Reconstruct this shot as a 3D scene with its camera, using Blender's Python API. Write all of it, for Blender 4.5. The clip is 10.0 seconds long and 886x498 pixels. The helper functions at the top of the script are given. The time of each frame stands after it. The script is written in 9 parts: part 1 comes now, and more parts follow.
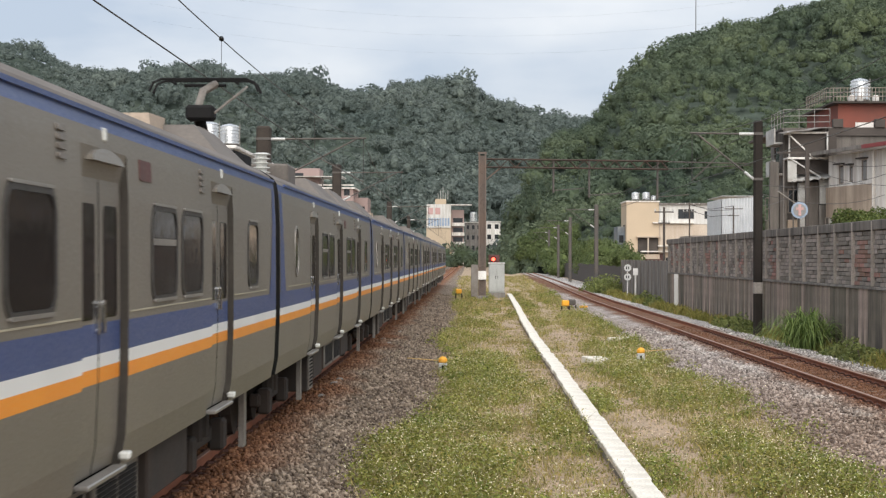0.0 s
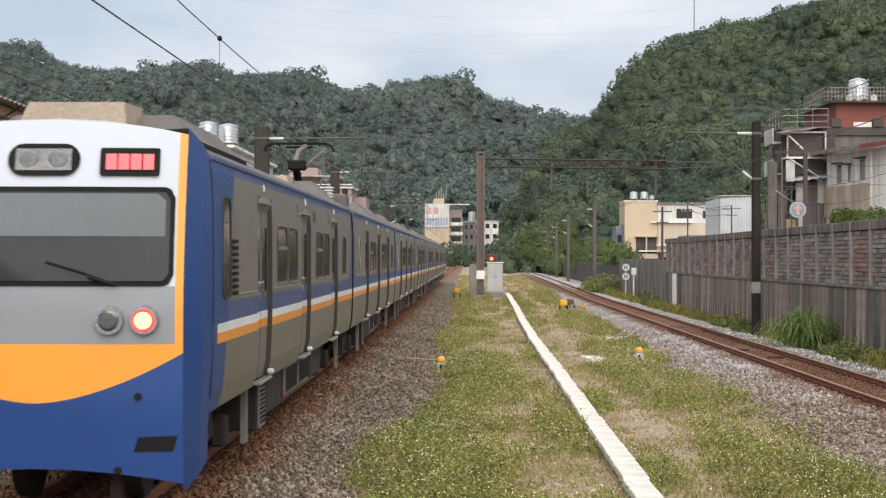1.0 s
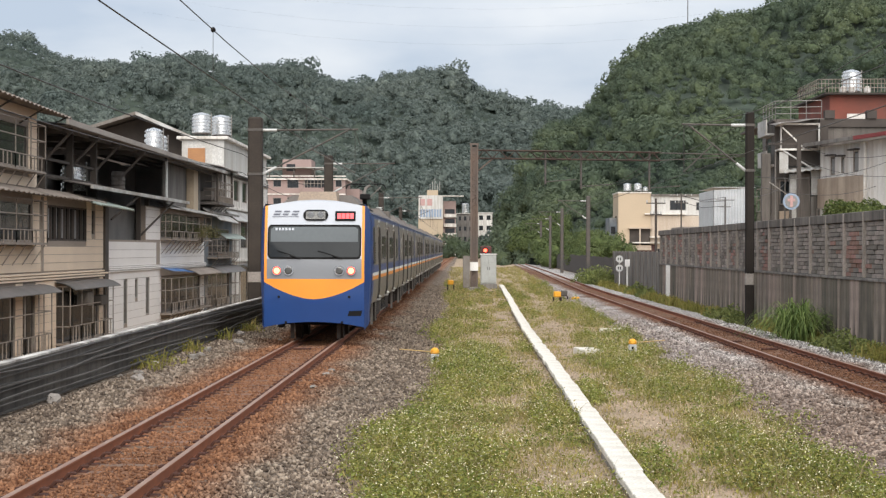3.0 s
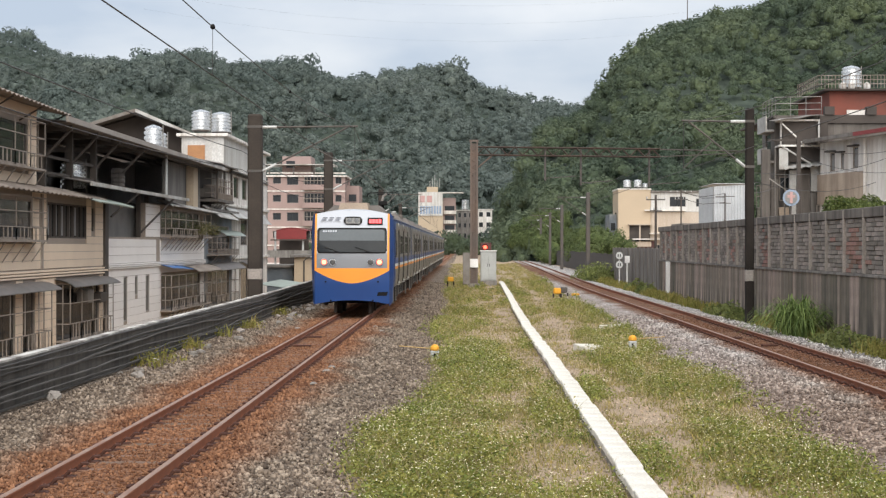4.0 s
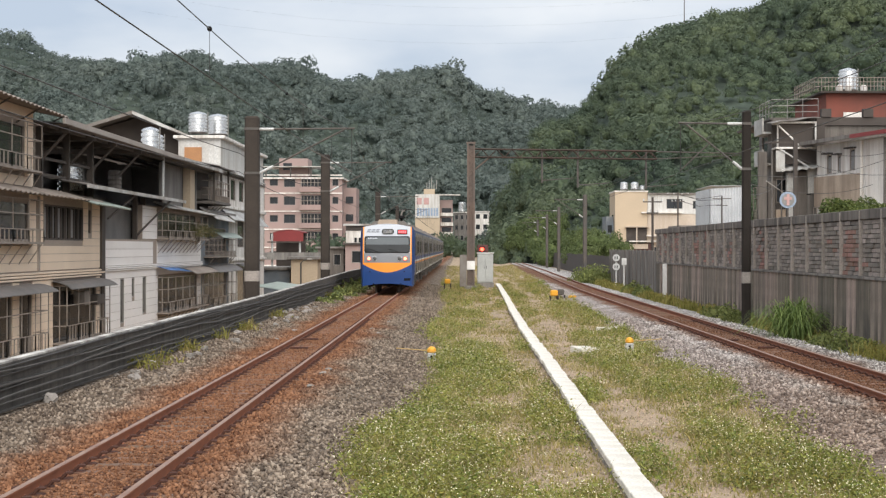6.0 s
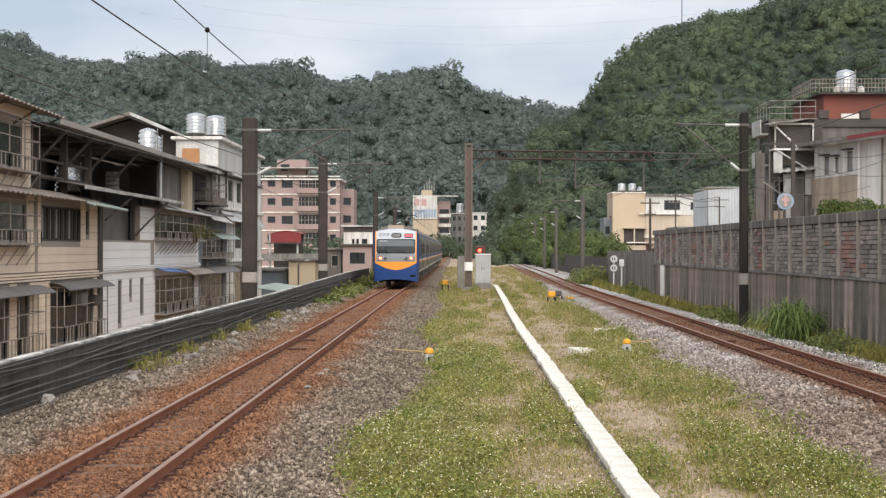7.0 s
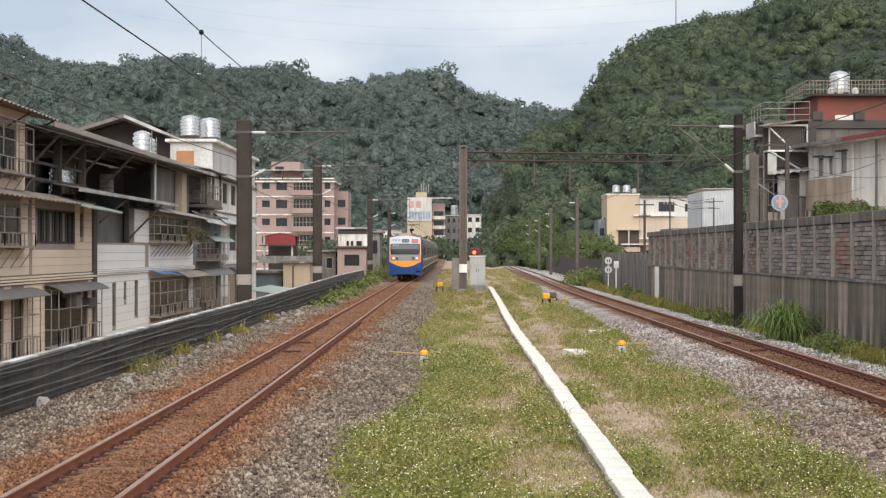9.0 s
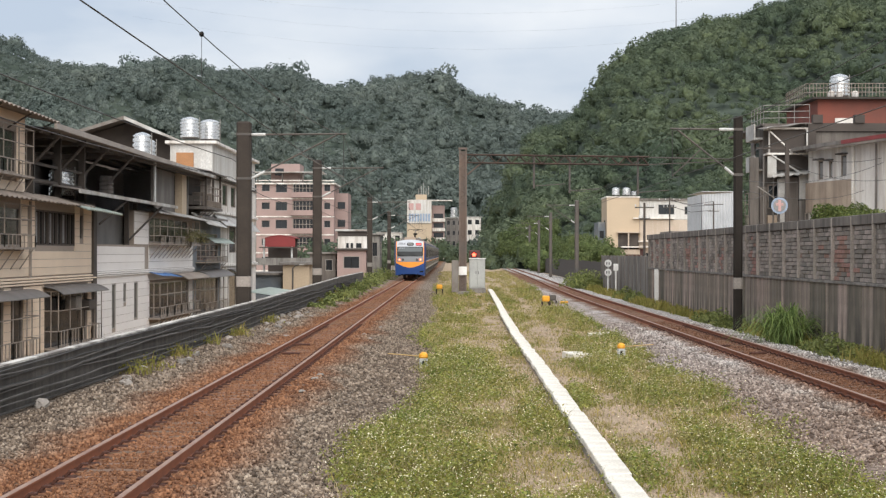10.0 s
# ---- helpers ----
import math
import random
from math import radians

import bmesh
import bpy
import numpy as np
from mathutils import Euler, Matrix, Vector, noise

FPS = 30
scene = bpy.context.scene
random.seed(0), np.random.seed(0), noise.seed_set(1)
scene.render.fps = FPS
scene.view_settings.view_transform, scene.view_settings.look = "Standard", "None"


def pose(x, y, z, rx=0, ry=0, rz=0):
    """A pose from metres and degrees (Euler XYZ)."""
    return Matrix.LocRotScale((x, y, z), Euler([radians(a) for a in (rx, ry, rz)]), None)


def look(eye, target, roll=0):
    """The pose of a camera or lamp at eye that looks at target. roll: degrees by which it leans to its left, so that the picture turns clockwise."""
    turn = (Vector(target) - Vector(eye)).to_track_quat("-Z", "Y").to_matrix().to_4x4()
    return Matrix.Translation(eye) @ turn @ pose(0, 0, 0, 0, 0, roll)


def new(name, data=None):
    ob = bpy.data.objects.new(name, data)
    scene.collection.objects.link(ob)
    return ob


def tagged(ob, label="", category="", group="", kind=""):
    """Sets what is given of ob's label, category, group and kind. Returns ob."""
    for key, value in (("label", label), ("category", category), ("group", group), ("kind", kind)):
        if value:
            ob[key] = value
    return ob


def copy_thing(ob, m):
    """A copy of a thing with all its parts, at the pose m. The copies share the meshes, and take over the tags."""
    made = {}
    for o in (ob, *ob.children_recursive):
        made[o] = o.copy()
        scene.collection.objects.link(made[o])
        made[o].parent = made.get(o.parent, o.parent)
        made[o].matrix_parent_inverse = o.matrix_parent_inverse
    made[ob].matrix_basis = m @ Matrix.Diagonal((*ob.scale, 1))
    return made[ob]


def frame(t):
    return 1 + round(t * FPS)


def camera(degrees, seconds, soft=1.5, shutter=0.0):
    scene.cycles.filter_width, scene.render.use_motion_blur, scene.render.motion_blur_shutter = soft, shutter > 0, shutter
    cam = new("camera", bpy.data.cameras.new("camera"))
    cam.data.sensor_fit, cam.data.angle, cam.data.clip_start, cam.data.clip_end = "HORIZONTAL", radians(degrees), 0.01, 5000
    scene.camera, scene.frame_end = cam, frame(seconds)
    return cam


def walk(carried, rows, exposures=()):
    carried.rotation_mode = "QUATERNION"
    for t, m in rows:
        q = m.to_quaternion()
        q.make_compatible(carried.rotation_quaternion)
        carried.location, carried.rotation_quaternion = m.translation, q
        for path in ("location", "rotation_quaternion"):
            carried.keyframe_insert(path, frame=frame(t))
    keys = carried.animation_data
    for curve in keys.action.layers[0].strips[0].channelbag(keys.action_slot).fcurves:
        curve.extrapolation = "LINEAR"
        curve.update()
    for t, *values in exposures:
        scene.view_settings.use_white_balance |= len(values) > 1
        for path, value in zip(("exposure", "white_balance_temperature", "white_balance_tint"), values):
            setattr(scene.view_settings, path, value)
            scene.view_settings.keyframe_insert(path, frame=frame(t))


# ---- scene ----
# ---------------------------------------------------------------- camera
EYE = Vector((0.0, 0.0, 2.38))


def aim(yaw, pitch, roll):
    """Camera pose at the eye point from angles in degrees."""
    a, b = radians(yaw), radians(pitch)
    way = Vector((-math.sin(a) * math.cos(b), math.cos(a) * math.cos(b), math.sin(b)))
    return look(EYE, EYE + way * 10, roll)


cam = camera(28.4, 10.0, soft=1.3, shutter=0.22)
walk(cam, [
    (0.0, aim(0.918, 0.294, 0.151)),
    (0.5, aim(0.888, 0.297, 0.133)),
    (1.0, aim(0.861, 0.279, 0.150)),
    (1.5, aim(0.798, 0.213, 0.080)),
    (2.0, aim(0.740, 0.219, 0.150)),
    (2.5, aim(0.668, 0.124, 0.190)),
    (4.0, aim(0.649, -0.101, 0.078)),
    (4.5, aim(0.651, -0.071, 0.039)),
    (5.0, aim(0.655, -0.039, 0.000)),
    (5.5, aim(0.607, -0.041, 0.041)),
    (7.0, aim(0.470, 0.008, 0.110)),
    (7.5, aim(0.470, 0.014, 0.080)),
    (8.0, aim(0.443, 0.008, 0.120)),
    (8.5, aim(0.355, 0.018, 0.080)),
    (9.0, aim(0.292, 0.074, 0.010)),
    (9.5, aim(0.277, 0.114, 0.110)),
    (10.0, aim(0.283, 0.150, 0.121)),
])

# ---------------------------------------------------------------- world and sun
world = bpy.data.worlds.new("overcast_sky")
scene.world = world
world.use_nodes = True
wt = world.node_tree
wt.nodes.clear()
w_out = wt.nodes.new("ShaderNodeOutputWorld")
w_bg = wt.nodes.new("ShaderNodeBackground")
w_sky = wt.nodes.new("ShaderNodeTexSky")
w_sky.sky_type, w_sky.sun_disc = "NISHITA", False
w_sky.sun_elevation, w_sky.sun_rotation = radians(55), radians(160)
w_sky.air_density, w_sky.dust_density = 1.0, 3.0
w_co = wt.nodes.new("ShaderNodeTexCoord")
w_map = wt.nodes.new("ShaderNodeMapping")
w_map.inputs["Scale"].default_value = (3.0, 3.0, 9.0)
w_noise = wt.nodes.new("ShaderNodeTexNoise")
w_noise.inputs["Scale"].default_value, w_noise.inputs["Detail"].default_value = 1.6, 7.0
w_noise.inputs["Roughness"].default_value = 0.5
w_ramp = wt.nodes.new("ShaderNodeValToRGB")
w_ramp.color_ramp.elements[0].position, w_ramp.color_ramp.elements[0].color = 0.38, (3.9, 4.5, 5.4, 1)
w_ramp.color_ramp.elements[1].position, w_ramp.color_ramp.elements[1].color = 0.66, (6.3, 6.5, 6.8, 1)
w_mix = wt.nodes.new("ShaderNodeMix")
w_mix.data_type = "RGBA"
w_mix.inputs["Factor"].default_value = 0.86
wt.links.new(w_co.outputs["Generated"], w_map.inputs["Vector"])
wt.links.new(w_map.outputs["Vector"], w_noise.inputs["Vector"])
wt.links.new(w_noise.outputs["Fac"], w_ramp.inputs["Fac"])
wt.links.new(w_sky.outputs["Color"], w_mix.inputs["A"])
wt.links.new(w_ramp.outputs["Color"], w_mix.inputs["B"])
wt.links.new(w_mix.outputs["Result"], w_bg.inputs["Color"])
w_bg.inputs["Strength"].default_value = 0.1
wt.links.new(w_bg.outputs["Background"], w_out.inputs["Surface"])

sun = new("sun", bpy.data.lights.new("sun", "SUN"))
sun.data.energy, sun.data.angle, sun.data.color = 2.8, radians(80), (1.0, 0.96, 0.9)
sun.matrix_world = look((12, -62, 85), (0, 20, 0))
scene.view_settings.exposure = 0.56


# ---------------------------------------------------------------- mesh helpers
class Build:
    """Collects vertices and faces of one mesh."""

    def __init__(self):
        self.v, self.f, self.m = [], [], []

    def face(self, pts, mat=0):
        n = len(self.v)
        self.v.extend([tuple(p) for p in pts])
        self.f.append(tuple(range(n, n + len(pts))))
        self.m.append(mat)

    def add(self, verts, faces, mat=0, at=None):
        n = len(self.v)
        self.v.extend([tuple(at @ Vector(p)) if at else tuple(p) for p in verts])
        self.f.extend([tuple(i + n for i in f) for f in faces])
        self.m.extend([mat] * len(faces))
        return self

    def box(self, x0, x1, y0, y1, z0, z1, mat=0, at=None, ch=0.0):
        """A box, its edges chamfered by ch."""
        if ch <= 0:
            vs = [(x, y, z) for z in (z0, z1) for x, y in ((x0, y0), (x1, y0), (x1, y1), (x0, y1))]
            fs = [(3, 2, 1, 0), (4, 5, 6, 7), (0, 1, 5, 4), (1, 2, 6, 5), (2, 3, 7, 6), (3, 0, 4, 7)]
            return self.add(vs, fs, mat, at)
        c = ch
        ring = [(x0 + c, y0), (x1 - c, y0), (x1, y0 + c), (x1, y1 - c), (x1 - c, y1), (x0 + c, y1), (x0, y1 - c), (x0, y0 + c)]
        inner = [(x0 + c, y0 + c), (x1 - c, y0 + c), (x1 - c, y0 + c), (x1 - c, y1 - c), (x1 - c, y1 - c), (x0 + c, y1 - c), (x0 + c, y1 - c), (x0 + c, y0 + c)]
        vs = [(*p, z0) for p in inner] + [(*p, z0 + c) for p in ring] + [(*p, z1 - c) for p in ring] + [(*p, z1) for p in inner]
        fs = [(7, 6, 5, 4, 3, 2, 1, 0), tuple(range(24, 32))]
        for k in range(3):
            for i in range(8):
                j = (i + 1) % 8
                fs.append((k * 8 + i, k * 8 + j, k * 8 + 8 + j, k * 8 + 8 + i))
        return self.add(vs, fs, mat, at)

    def cyl(self, a, b, r0, r1=None, n=10, mat=0, caps=True):
        a, b = Vector(a), Vector(b)
        r1 = r0 if r1 is None else r1
        q = (b - a).to_track_quat("Z", "Y")
        vs = []
        for c, r in ((a, r0), (b, r1)):
            for i in range(n):
                w = 2 * math.pi * i / n
                vs.append(c + q @ Vector((r * math.cos(w), r * math.sin(w), 0)))
        fs = [(i, (i + 1) % n, n + (i + 1) % n, n + i) for i in range(n)]
        if caps:
            fs += [tuple(range(n - 1, -1, -1)), tuple(range(n, 2 * n))]
        return self.add(vs, fs, mat)

    def tube(self, pts, r, n=5, mat=0):
        """One continuous tube along a line of points."""
        pts = [Vector(p) for p in pts]
        vs, fs = [], []
        for k, p in enumerate(pts):
            d = (pts[min(k + 1, len(pts) - 1)] - pts[max(k - 1, 0)]).normalized()
            q = d.to_track_quat("Z", "Y")
            for i in range(n):
                w = 2 * math.pi * i / n
                vs.append(p + q @ Vector((r * math.cos(w), r * math.sin(w), 0)))
        for k in range(len(pts) - 1):
            fs += [(k * n + i, k * n + (i + 1) % n, k * n + n + (i + 1) % n, k * n + n + i) for i in range(n)]
        fs += [tuple(range(n - 1, -1, -1)), tuple(range((len(pts) - 1) * n, len(pts) * n))]
        return self.add(vs, fs, mat)

    def prism(self, outline, y0, y1, mat=0, at=None):
        """Outline in x, z swept along y."""
        n = len(outline)
        vs = [(x, y0, z) for x, z in outline] + [(x, y1, z) for x, z in outline]
        fs = [(i, (i + 1) % n, n + (i + 1) % n, n + i) for i in range(n)]
        fs += [tuple(range(n - 1, -1, -1)), tuple(range(n, 2 * n))]
        return self.add(vs, fs, mat, at)

    def lathe(self, prof, n=16, mat=0, at=None):
        """Profile of (radius, z) turned round the z axis."""
        vs = [(r * math.cos(2 * math.pi * i / n), r * math.sin(2 * math.pi * i / n), z) for r, z in prof for i in range(n)]
        fs = [(k * n + i, k * n + (i + 1) % n, k * n + n + (i + 1) % n, k * n + n + i) for k in range(len(prof) - 1) for i in range(n)]
        fs += [tuple(range(n - 1, -1, -1)), tuple(range((len(prof) - 1) * n, len(prof) * n))]
        return self.add(vs, fs, mat, at)

    def mesh(self, name, mats, smooth=False):
        me = bpy.data.meshes.new(name)
        me.from_pydata(self.v, [], self.f)
        for m in mats if isinstance(mats, (list, tuple)) else [mats]:
            me.materials.append(m)
        me.polygons.foreach_set("material_index", self.m)
        bm = bmesh.new()
        bm.from_mesh(me)
        bmesh.ops.recalc_face_normals(bm, faces=bm.faces)
        bm.to_mesh(me)
        bm.free()
        if smooth:
            me.shade_smooth()
            me.set_sharp_from_angle(angle=radians(40))
        me.update()
        return me


def part(name, b, mats, parent=None, label="", smooth=False):
    """Links one mesh object, under its thing or part."""
    me = b.mesh(name, mats, smooth) if isinstance(b, Build) else b
    ob = new(name, me)
    if parent:
        ob.parent = parent
    return tagged(ob, label)


def thing(name, m, label, category, group="", kind=""):
    """An Empty at a thing's base, which parents its parts."""
    ob = new(name)
    ob.empty_display_size = 0.2
    ob.matrix_basis = m
    return tagged(ob, label, category, group, kind)


def bulk(name, verts, faces, mat, label, category, smooth=False):
    """One large joined mesh of uncountable small pieces."""
    me = bpy.data.meshes.new(name)
    verts, faces = np.asarray(verts, np.float32), np.asarray(faces, np.int32)
    me.vertices.add(len(verts))
    me.vertices.foreach_set("co", verts.ravel())
    k = faces.shape[1]
    me.loops.add(faces.size)
    me.loops.foreach_set("vertex_index", faces.ravel())
    me.polygons.add(len(faces))
    me.polygons.foreach_set("loop_start", np.arange(0, faces.size, k, dtype=np.int32))
    me.materials.append(mat)
    me.update(calc_edges=True)
    me.validate()
    if smooth:
        me.shade_smooth()
    return tagged(new(name, me), label, category, kind="stuff")


# ---------------------------------------------------------------- materials
def surf(name, base, other=None, rough=0.7, metal=0.0, scale=3.0, fine=40.0, bump=0.15, dist=0.01,
         stain=None, streak=0.0, island=0.0, obj=0.0, spread=0.5, spec=0.5, glow=None, grain=0.2):
    """Node material: two colours mixed by coarse noise, fine grain, optional stains run down the surface, relief.
    base, other and stain are linear colours."""
    m = bpy.data.materials.new(name)
    m.use_nodes = True
    nt = m.node_tree
    bs = nt.nodes["Principled BSDF"]
    bs.inputs["Metallic"].default_value = metal
    bs.inputs["Specular IOR Level"].default_value = spec
    co = nt.nodes.new("ShaderNodeTexCoord")
    n1 = nt.nodes.new("ShaderNodeTexNoise")
    n1.inputs["Scale"].default_value, n1.inputs["Detail"].default_value = scale, 5
    n2 = nt.nodes.new("ShaderNodeTexNoise")
    n2.inputs["Scale"].default_value, n2.inputs["Detail"].default_value = fine, 4
    for n in (n1, n2):
        nt.links.new(co.outputs["Object"], n.inputs["Vector"])
    other = other or tuple(c * 0.75 for c in base[:3]) + (1,)

    def mix(a, b, fac, mode="MIX"):
        x = nt.nodes.new("ShaderNodeMix")
        x.data_type, x.blend_type = "RGBA", mode
        for key, val in (("A", a), ("B", b), ("Factor", fac)):
            if isinstance(val, (int, float)):
                x.inputs[key].default_value = val
            elif isinstance(val, tuple):
                x.inputs[key].default_value = val
            else:
                nt.links.new(val, x.inputs[key])
        return x.outputs["Result"]

    def band(src, lo, hi, to0=0.0, to1=1.0):
        r = nt.nodes.new("ShaderNodeMapRange")
        for key, val in (("From Min", lo), ("From Max", hi), ("To Min", to0), ("To Max", to1)):
            r.inputs[key].default_value = val
        nt.links.new(src, r.inputs["Value"])
        return r.outputs["Result"]

    col = mix(base, other, band(n1.outputs["Fac"], 0.5 - spread * 0.4, 0.5 + spread * 0.4))
    speck = band(n2.outputs["Fac"], 0.3, 0.7, 1 - grain, 1 + grain * 0.9)
    g = nt.nodes.new("ShaderNodeHueSaturation")
    nt.links.new(col, g.inputs["Color"])
    nt.links.new(speck, g.inputs["Value"])
    col = g.outputs["Color"]
    if stain:
        mp = nt.nodes.new("ShaderNodeMapping")
        mp.inputs["Scale"].default_value = (2.2, 2.2, 0.22) if streak > 0 else (1, 1, 1)
        n3 = nt.nodes.new("ShaderNodeTexNoise")
        n3.inputs["Scale"].default_value, n3.inputs["Detail"].default_value = (streak or scale * 0.6), 6
        n3.inputs["Roughness"].default_value = 0.65
        nt.links.new(co.outputs["Object"], mp.inputs["Vector"])
        nt.links.new(mp.outputs["Vector"], n3.inputs["Vector"])
        col = mix(col, stain, band(n3.outputs["Fac"], 0.44, 0.68, 0.0, 0.85))
    if island or obj:
        if island:
            src = nt.nodes.new("ShaderNodeNewGeometry").outputs["Random Per Island"]
        else:
            src = nt.nodes.new("ShaderNodeObjectInfo").outputs["Random"]
        amp = island or obj
        h = nt.nodes.new("ShaderNodeHueSaturation")
        nt.links.new(col, h.inputs["Color"])
        nt.links.new(band(src, 0, 1, 1 - amp, 1 + amp), h.inputs["Value"])
        nt.links.new(band(src, 0, 1, 0.5 + amp * 0.04, 0.5 - amp * 0.04), h.inputs["Hue"])
        col = h.outputs["Color"]
    nt.links.new(col, bs.inputs["Base Color"])
    nt.links.new(band(n2.outputs["Fac"], 0.3, 0.7, max(rough - 0.12, 0.02), min(rough + 0.1, 1)), bs.inputs["Roughness"])
    if bump:
        bp = nt.nodes.new("ShaderNodeBump")
        bp.inputs["Strength"].default_value, bp.inputs["Distance"].default_value = bump, dist
        nt.links.new(n2.outputs["Fac"], bp.inputs["Height"])
        nt.links.new(bp.outputs["Normal"], bs.inputs["Normal"])
    if glow:
        bs.inputs["Emission Color"].default_value = glow[0]
        bs.inputs["Emission Strength"].default_value = glow[1]
    return m


def leafy(name, base, other, scale=0.05, amp=0.35, through_light=0.4):
    """Leaf material: colour drifts over the ground and from leaf to leaf, and light passes through the leaves."""
    m = surf(name, base, other, 0.6, 0, scale, 1.5, 0, island=amp, spread=0.6, spec=0.2)
    nt = m.node_tree
    bs = nt.nodes["Principled BSDF"]
    tl = nt.nodes.new("ShaderNodeBsdfTranslucent")
    src = bs.inputs["Base Color"].links[0].from_socket
    nt.links.new(src, tl.inputs["Color"])
    mx = nt.nodes.new("ShaderNodeMixShader")
    mx.inputs["Fac"].default_value = through_light
    nt.links.new(bs.outputs["BSDF"], mx.inputs[1])
    nt.links.new(tl.outputs["BSDF"], mx.inputs[2])
    nt.links.new(mx.outputs["Shader"], nt.nodes["Material Output"].inputs["Surface"])
    return m


M = {}
M["soil"] = surf("dry_soil", (0.43, 0.325, 0.225, 1), (0.30, 0.225, 0.15, 1), 0.95, 0, 0.9, 26, 1.0, 0.05, grain=0.45)
M["rust"] = surf("rusted_steel", (0.30, 0.105, 0.048, 1), (0.20, 0.072, 0.036, 1), 0.8, 0.05, 2, 60, 0.3, 0.004)
M["railtop"] = surf("worn_rail_head", (0.36, 0.235, 0.17, 1), (0.27, 0.14, 0.09, 1), 0.5, 0.3, 1.5, 50, 0.1, 0.002)
M["concrete"] = surf("stained_concrete", (0.30, 0.28, 0.25, 1), (0.20, 0.185, 0.17, 1), 0.85, 0, 0.8, 30, 0.3, 0.01, stain=(0.07, 0.062, 0.055, 1), streak=1.4)
M["oldwall"] = surf("dark_weathered_concrete", (0.105, 0.092, 0.078, 1), (0.06, 0.053, 0.046, 1), 0.9, 0, 0.9, 25, 0.5, 0.012, stain=(0.024, 0.021, 0.018, 1), streak=1.3, grain=0.35)
M["white"] = surf("white_paint", (0.78, 0.77, 0.74, 1), (0.62, 0.60, 0.57, 1), 0.6, 0, 1.2, 30, 0.1, 0.005)
M["kerb"] = surf("whitewashed_concrete", (0.74, 0.70, 0.63, 1), (0.56, 0.52, 0.45, 1), 0.85, 0, 2.5, 30, 0.3, 0.006)
M["grey_steel"] = surf("grey_steel", (0.075, 0.07, 0.065, 1), (0.11, 0.09, 0.075, 1), 0.6, 0.3, 1.5, 40, 0.1, 0.004)
M["beamrust"] = surf("dark_rust_beam", (0.075, 0.042, 0.030, 1), (0.045, 0.036, 0.030, 1), 0.85, 0, 1.2, 30, 0.2, 0.006)
M["darkpole"] = surf("dark_weathered_pole", (0.034, 0.028, 0.024, 1), (0.062, 0.050, 0.041, 1), 0.88, 0, 0.9, 30, 0.2, 0.006, spec=0.25)
M["rustpole"] = surf("rust_streaked_pole", (0.165, 0.115, 0.088, 1), (0.12, 0.10, 0.088, 1), 0.8, 0, 0.9, 30, 0.2, 0.006)
M["steelbody"] = surf("stainless_car_side", (0.205, 0.182, 0.15, 1), (0.18, 0.16, 0.132, 1), 0.45, 0.25, 0.6, 60, 0.03, 0.002, grain=0.03)
M["blue"] = surf("blue_train_paint", (0.008, 0.048, 0.19, 1), (0.007, 0.04, 0.165, 1), 0.45, 0, 0.8, 50, 0.02, 0.002, grain=0.04)
M["orange"] = surf("orange_train_paint", (0.84, 0.31, 0.03, 1), (0.78, 0.27, 0.028, 1), 0.4, 0, 0.8, 50, 0.02, 0.002, grain=0.03)
M["glass"] = surf("dark_window_glass", (0.02, 0.022, 0.024, 1), (0.03, 0.032, 0.034, 1), 0.14, 0, 0.5, 10, 0.0, grain=0.04)
M["pink"] = surf("pink_wall_tiles", (0.34, 0.245, 0.222, 1), (0.29, 0.21, 0.19, 1), 0.8, 0, 0.2, 5, 0.1, grain=0.08)
M["cream"] = surf("cream_render", (0.52, 0.41, 0.29, 1), (0.46, 0.365, 0.26, 1), 0.8, 0, 0.2, 8, 0.1, grain=0.08)
M["blueband"] = surf("blue_stripe_paint", (0.048, 0.078, 0.205, 1), (0.04, 0.066, 0.175, 1), 0.4, 0, 0.8, 50, 0.03, 0.002, grain=0.04)
M["whiteband"] = surf("white_stripe_paint", (0.78, 0.78, 0.76, 1), (0.7, 0.7, 0.68, 1), 0.4, 0, 0.8, 50, 0.03, 0.002, grain=0.04)
M["carroof"] = surf("grimy_brown_roof", (0.105, 0.09, 0.078, 1), (0.15, 0.13, 0.113, 1), 0.75, 0, 0.8, 20, 0.1, 0.004)
M["tanroof"] = surf("faded_tan_metal", (0.32, 0.25, 0.185, 1), (0.25, 0.19, 0.14, 1), 0.7, 0, 0.8, 20, 0.1, 0.004)
M["black"] = surf("black_rubber", (0.010, 0.010, 0.010, 1), (0.016, 0.015, 0.015, 1), 0.75, 0, 2, 30, 0.05, spec=0.12)
M["steel2"] = surf("brushed_steel_trim", (0.33, 0.31, 0.28, 1), (0.27, 0.25, 0.23, 1), 0.4, 0.6, 1.5, 50, 0.02, grain=0.04)
M["chrome"] = surf("chrome", (0.6, 0.6, 0.6, 1), (0.5, 0.5, 0.5, 1), 0.2, 1.0, 1.5, 50, 0.0, grain=0.04)
M["trainglass"] = surf("tinted_train_glass", (0.012, 0.010, 0.009, 1), (0.022, 0.018, 0.016, 1), 0.06, 0, 0.6, 10, 0.0, grain=0.04, spec=0.04)
M["windscreen"] = surf("windscreen_glass", (0.018, 0.02, 0.022, 1), (0.03, 0.034, 0.036, 1), 0.06, 0, 0.5, 10, 0.0, spec=0.2, grain=0.04)
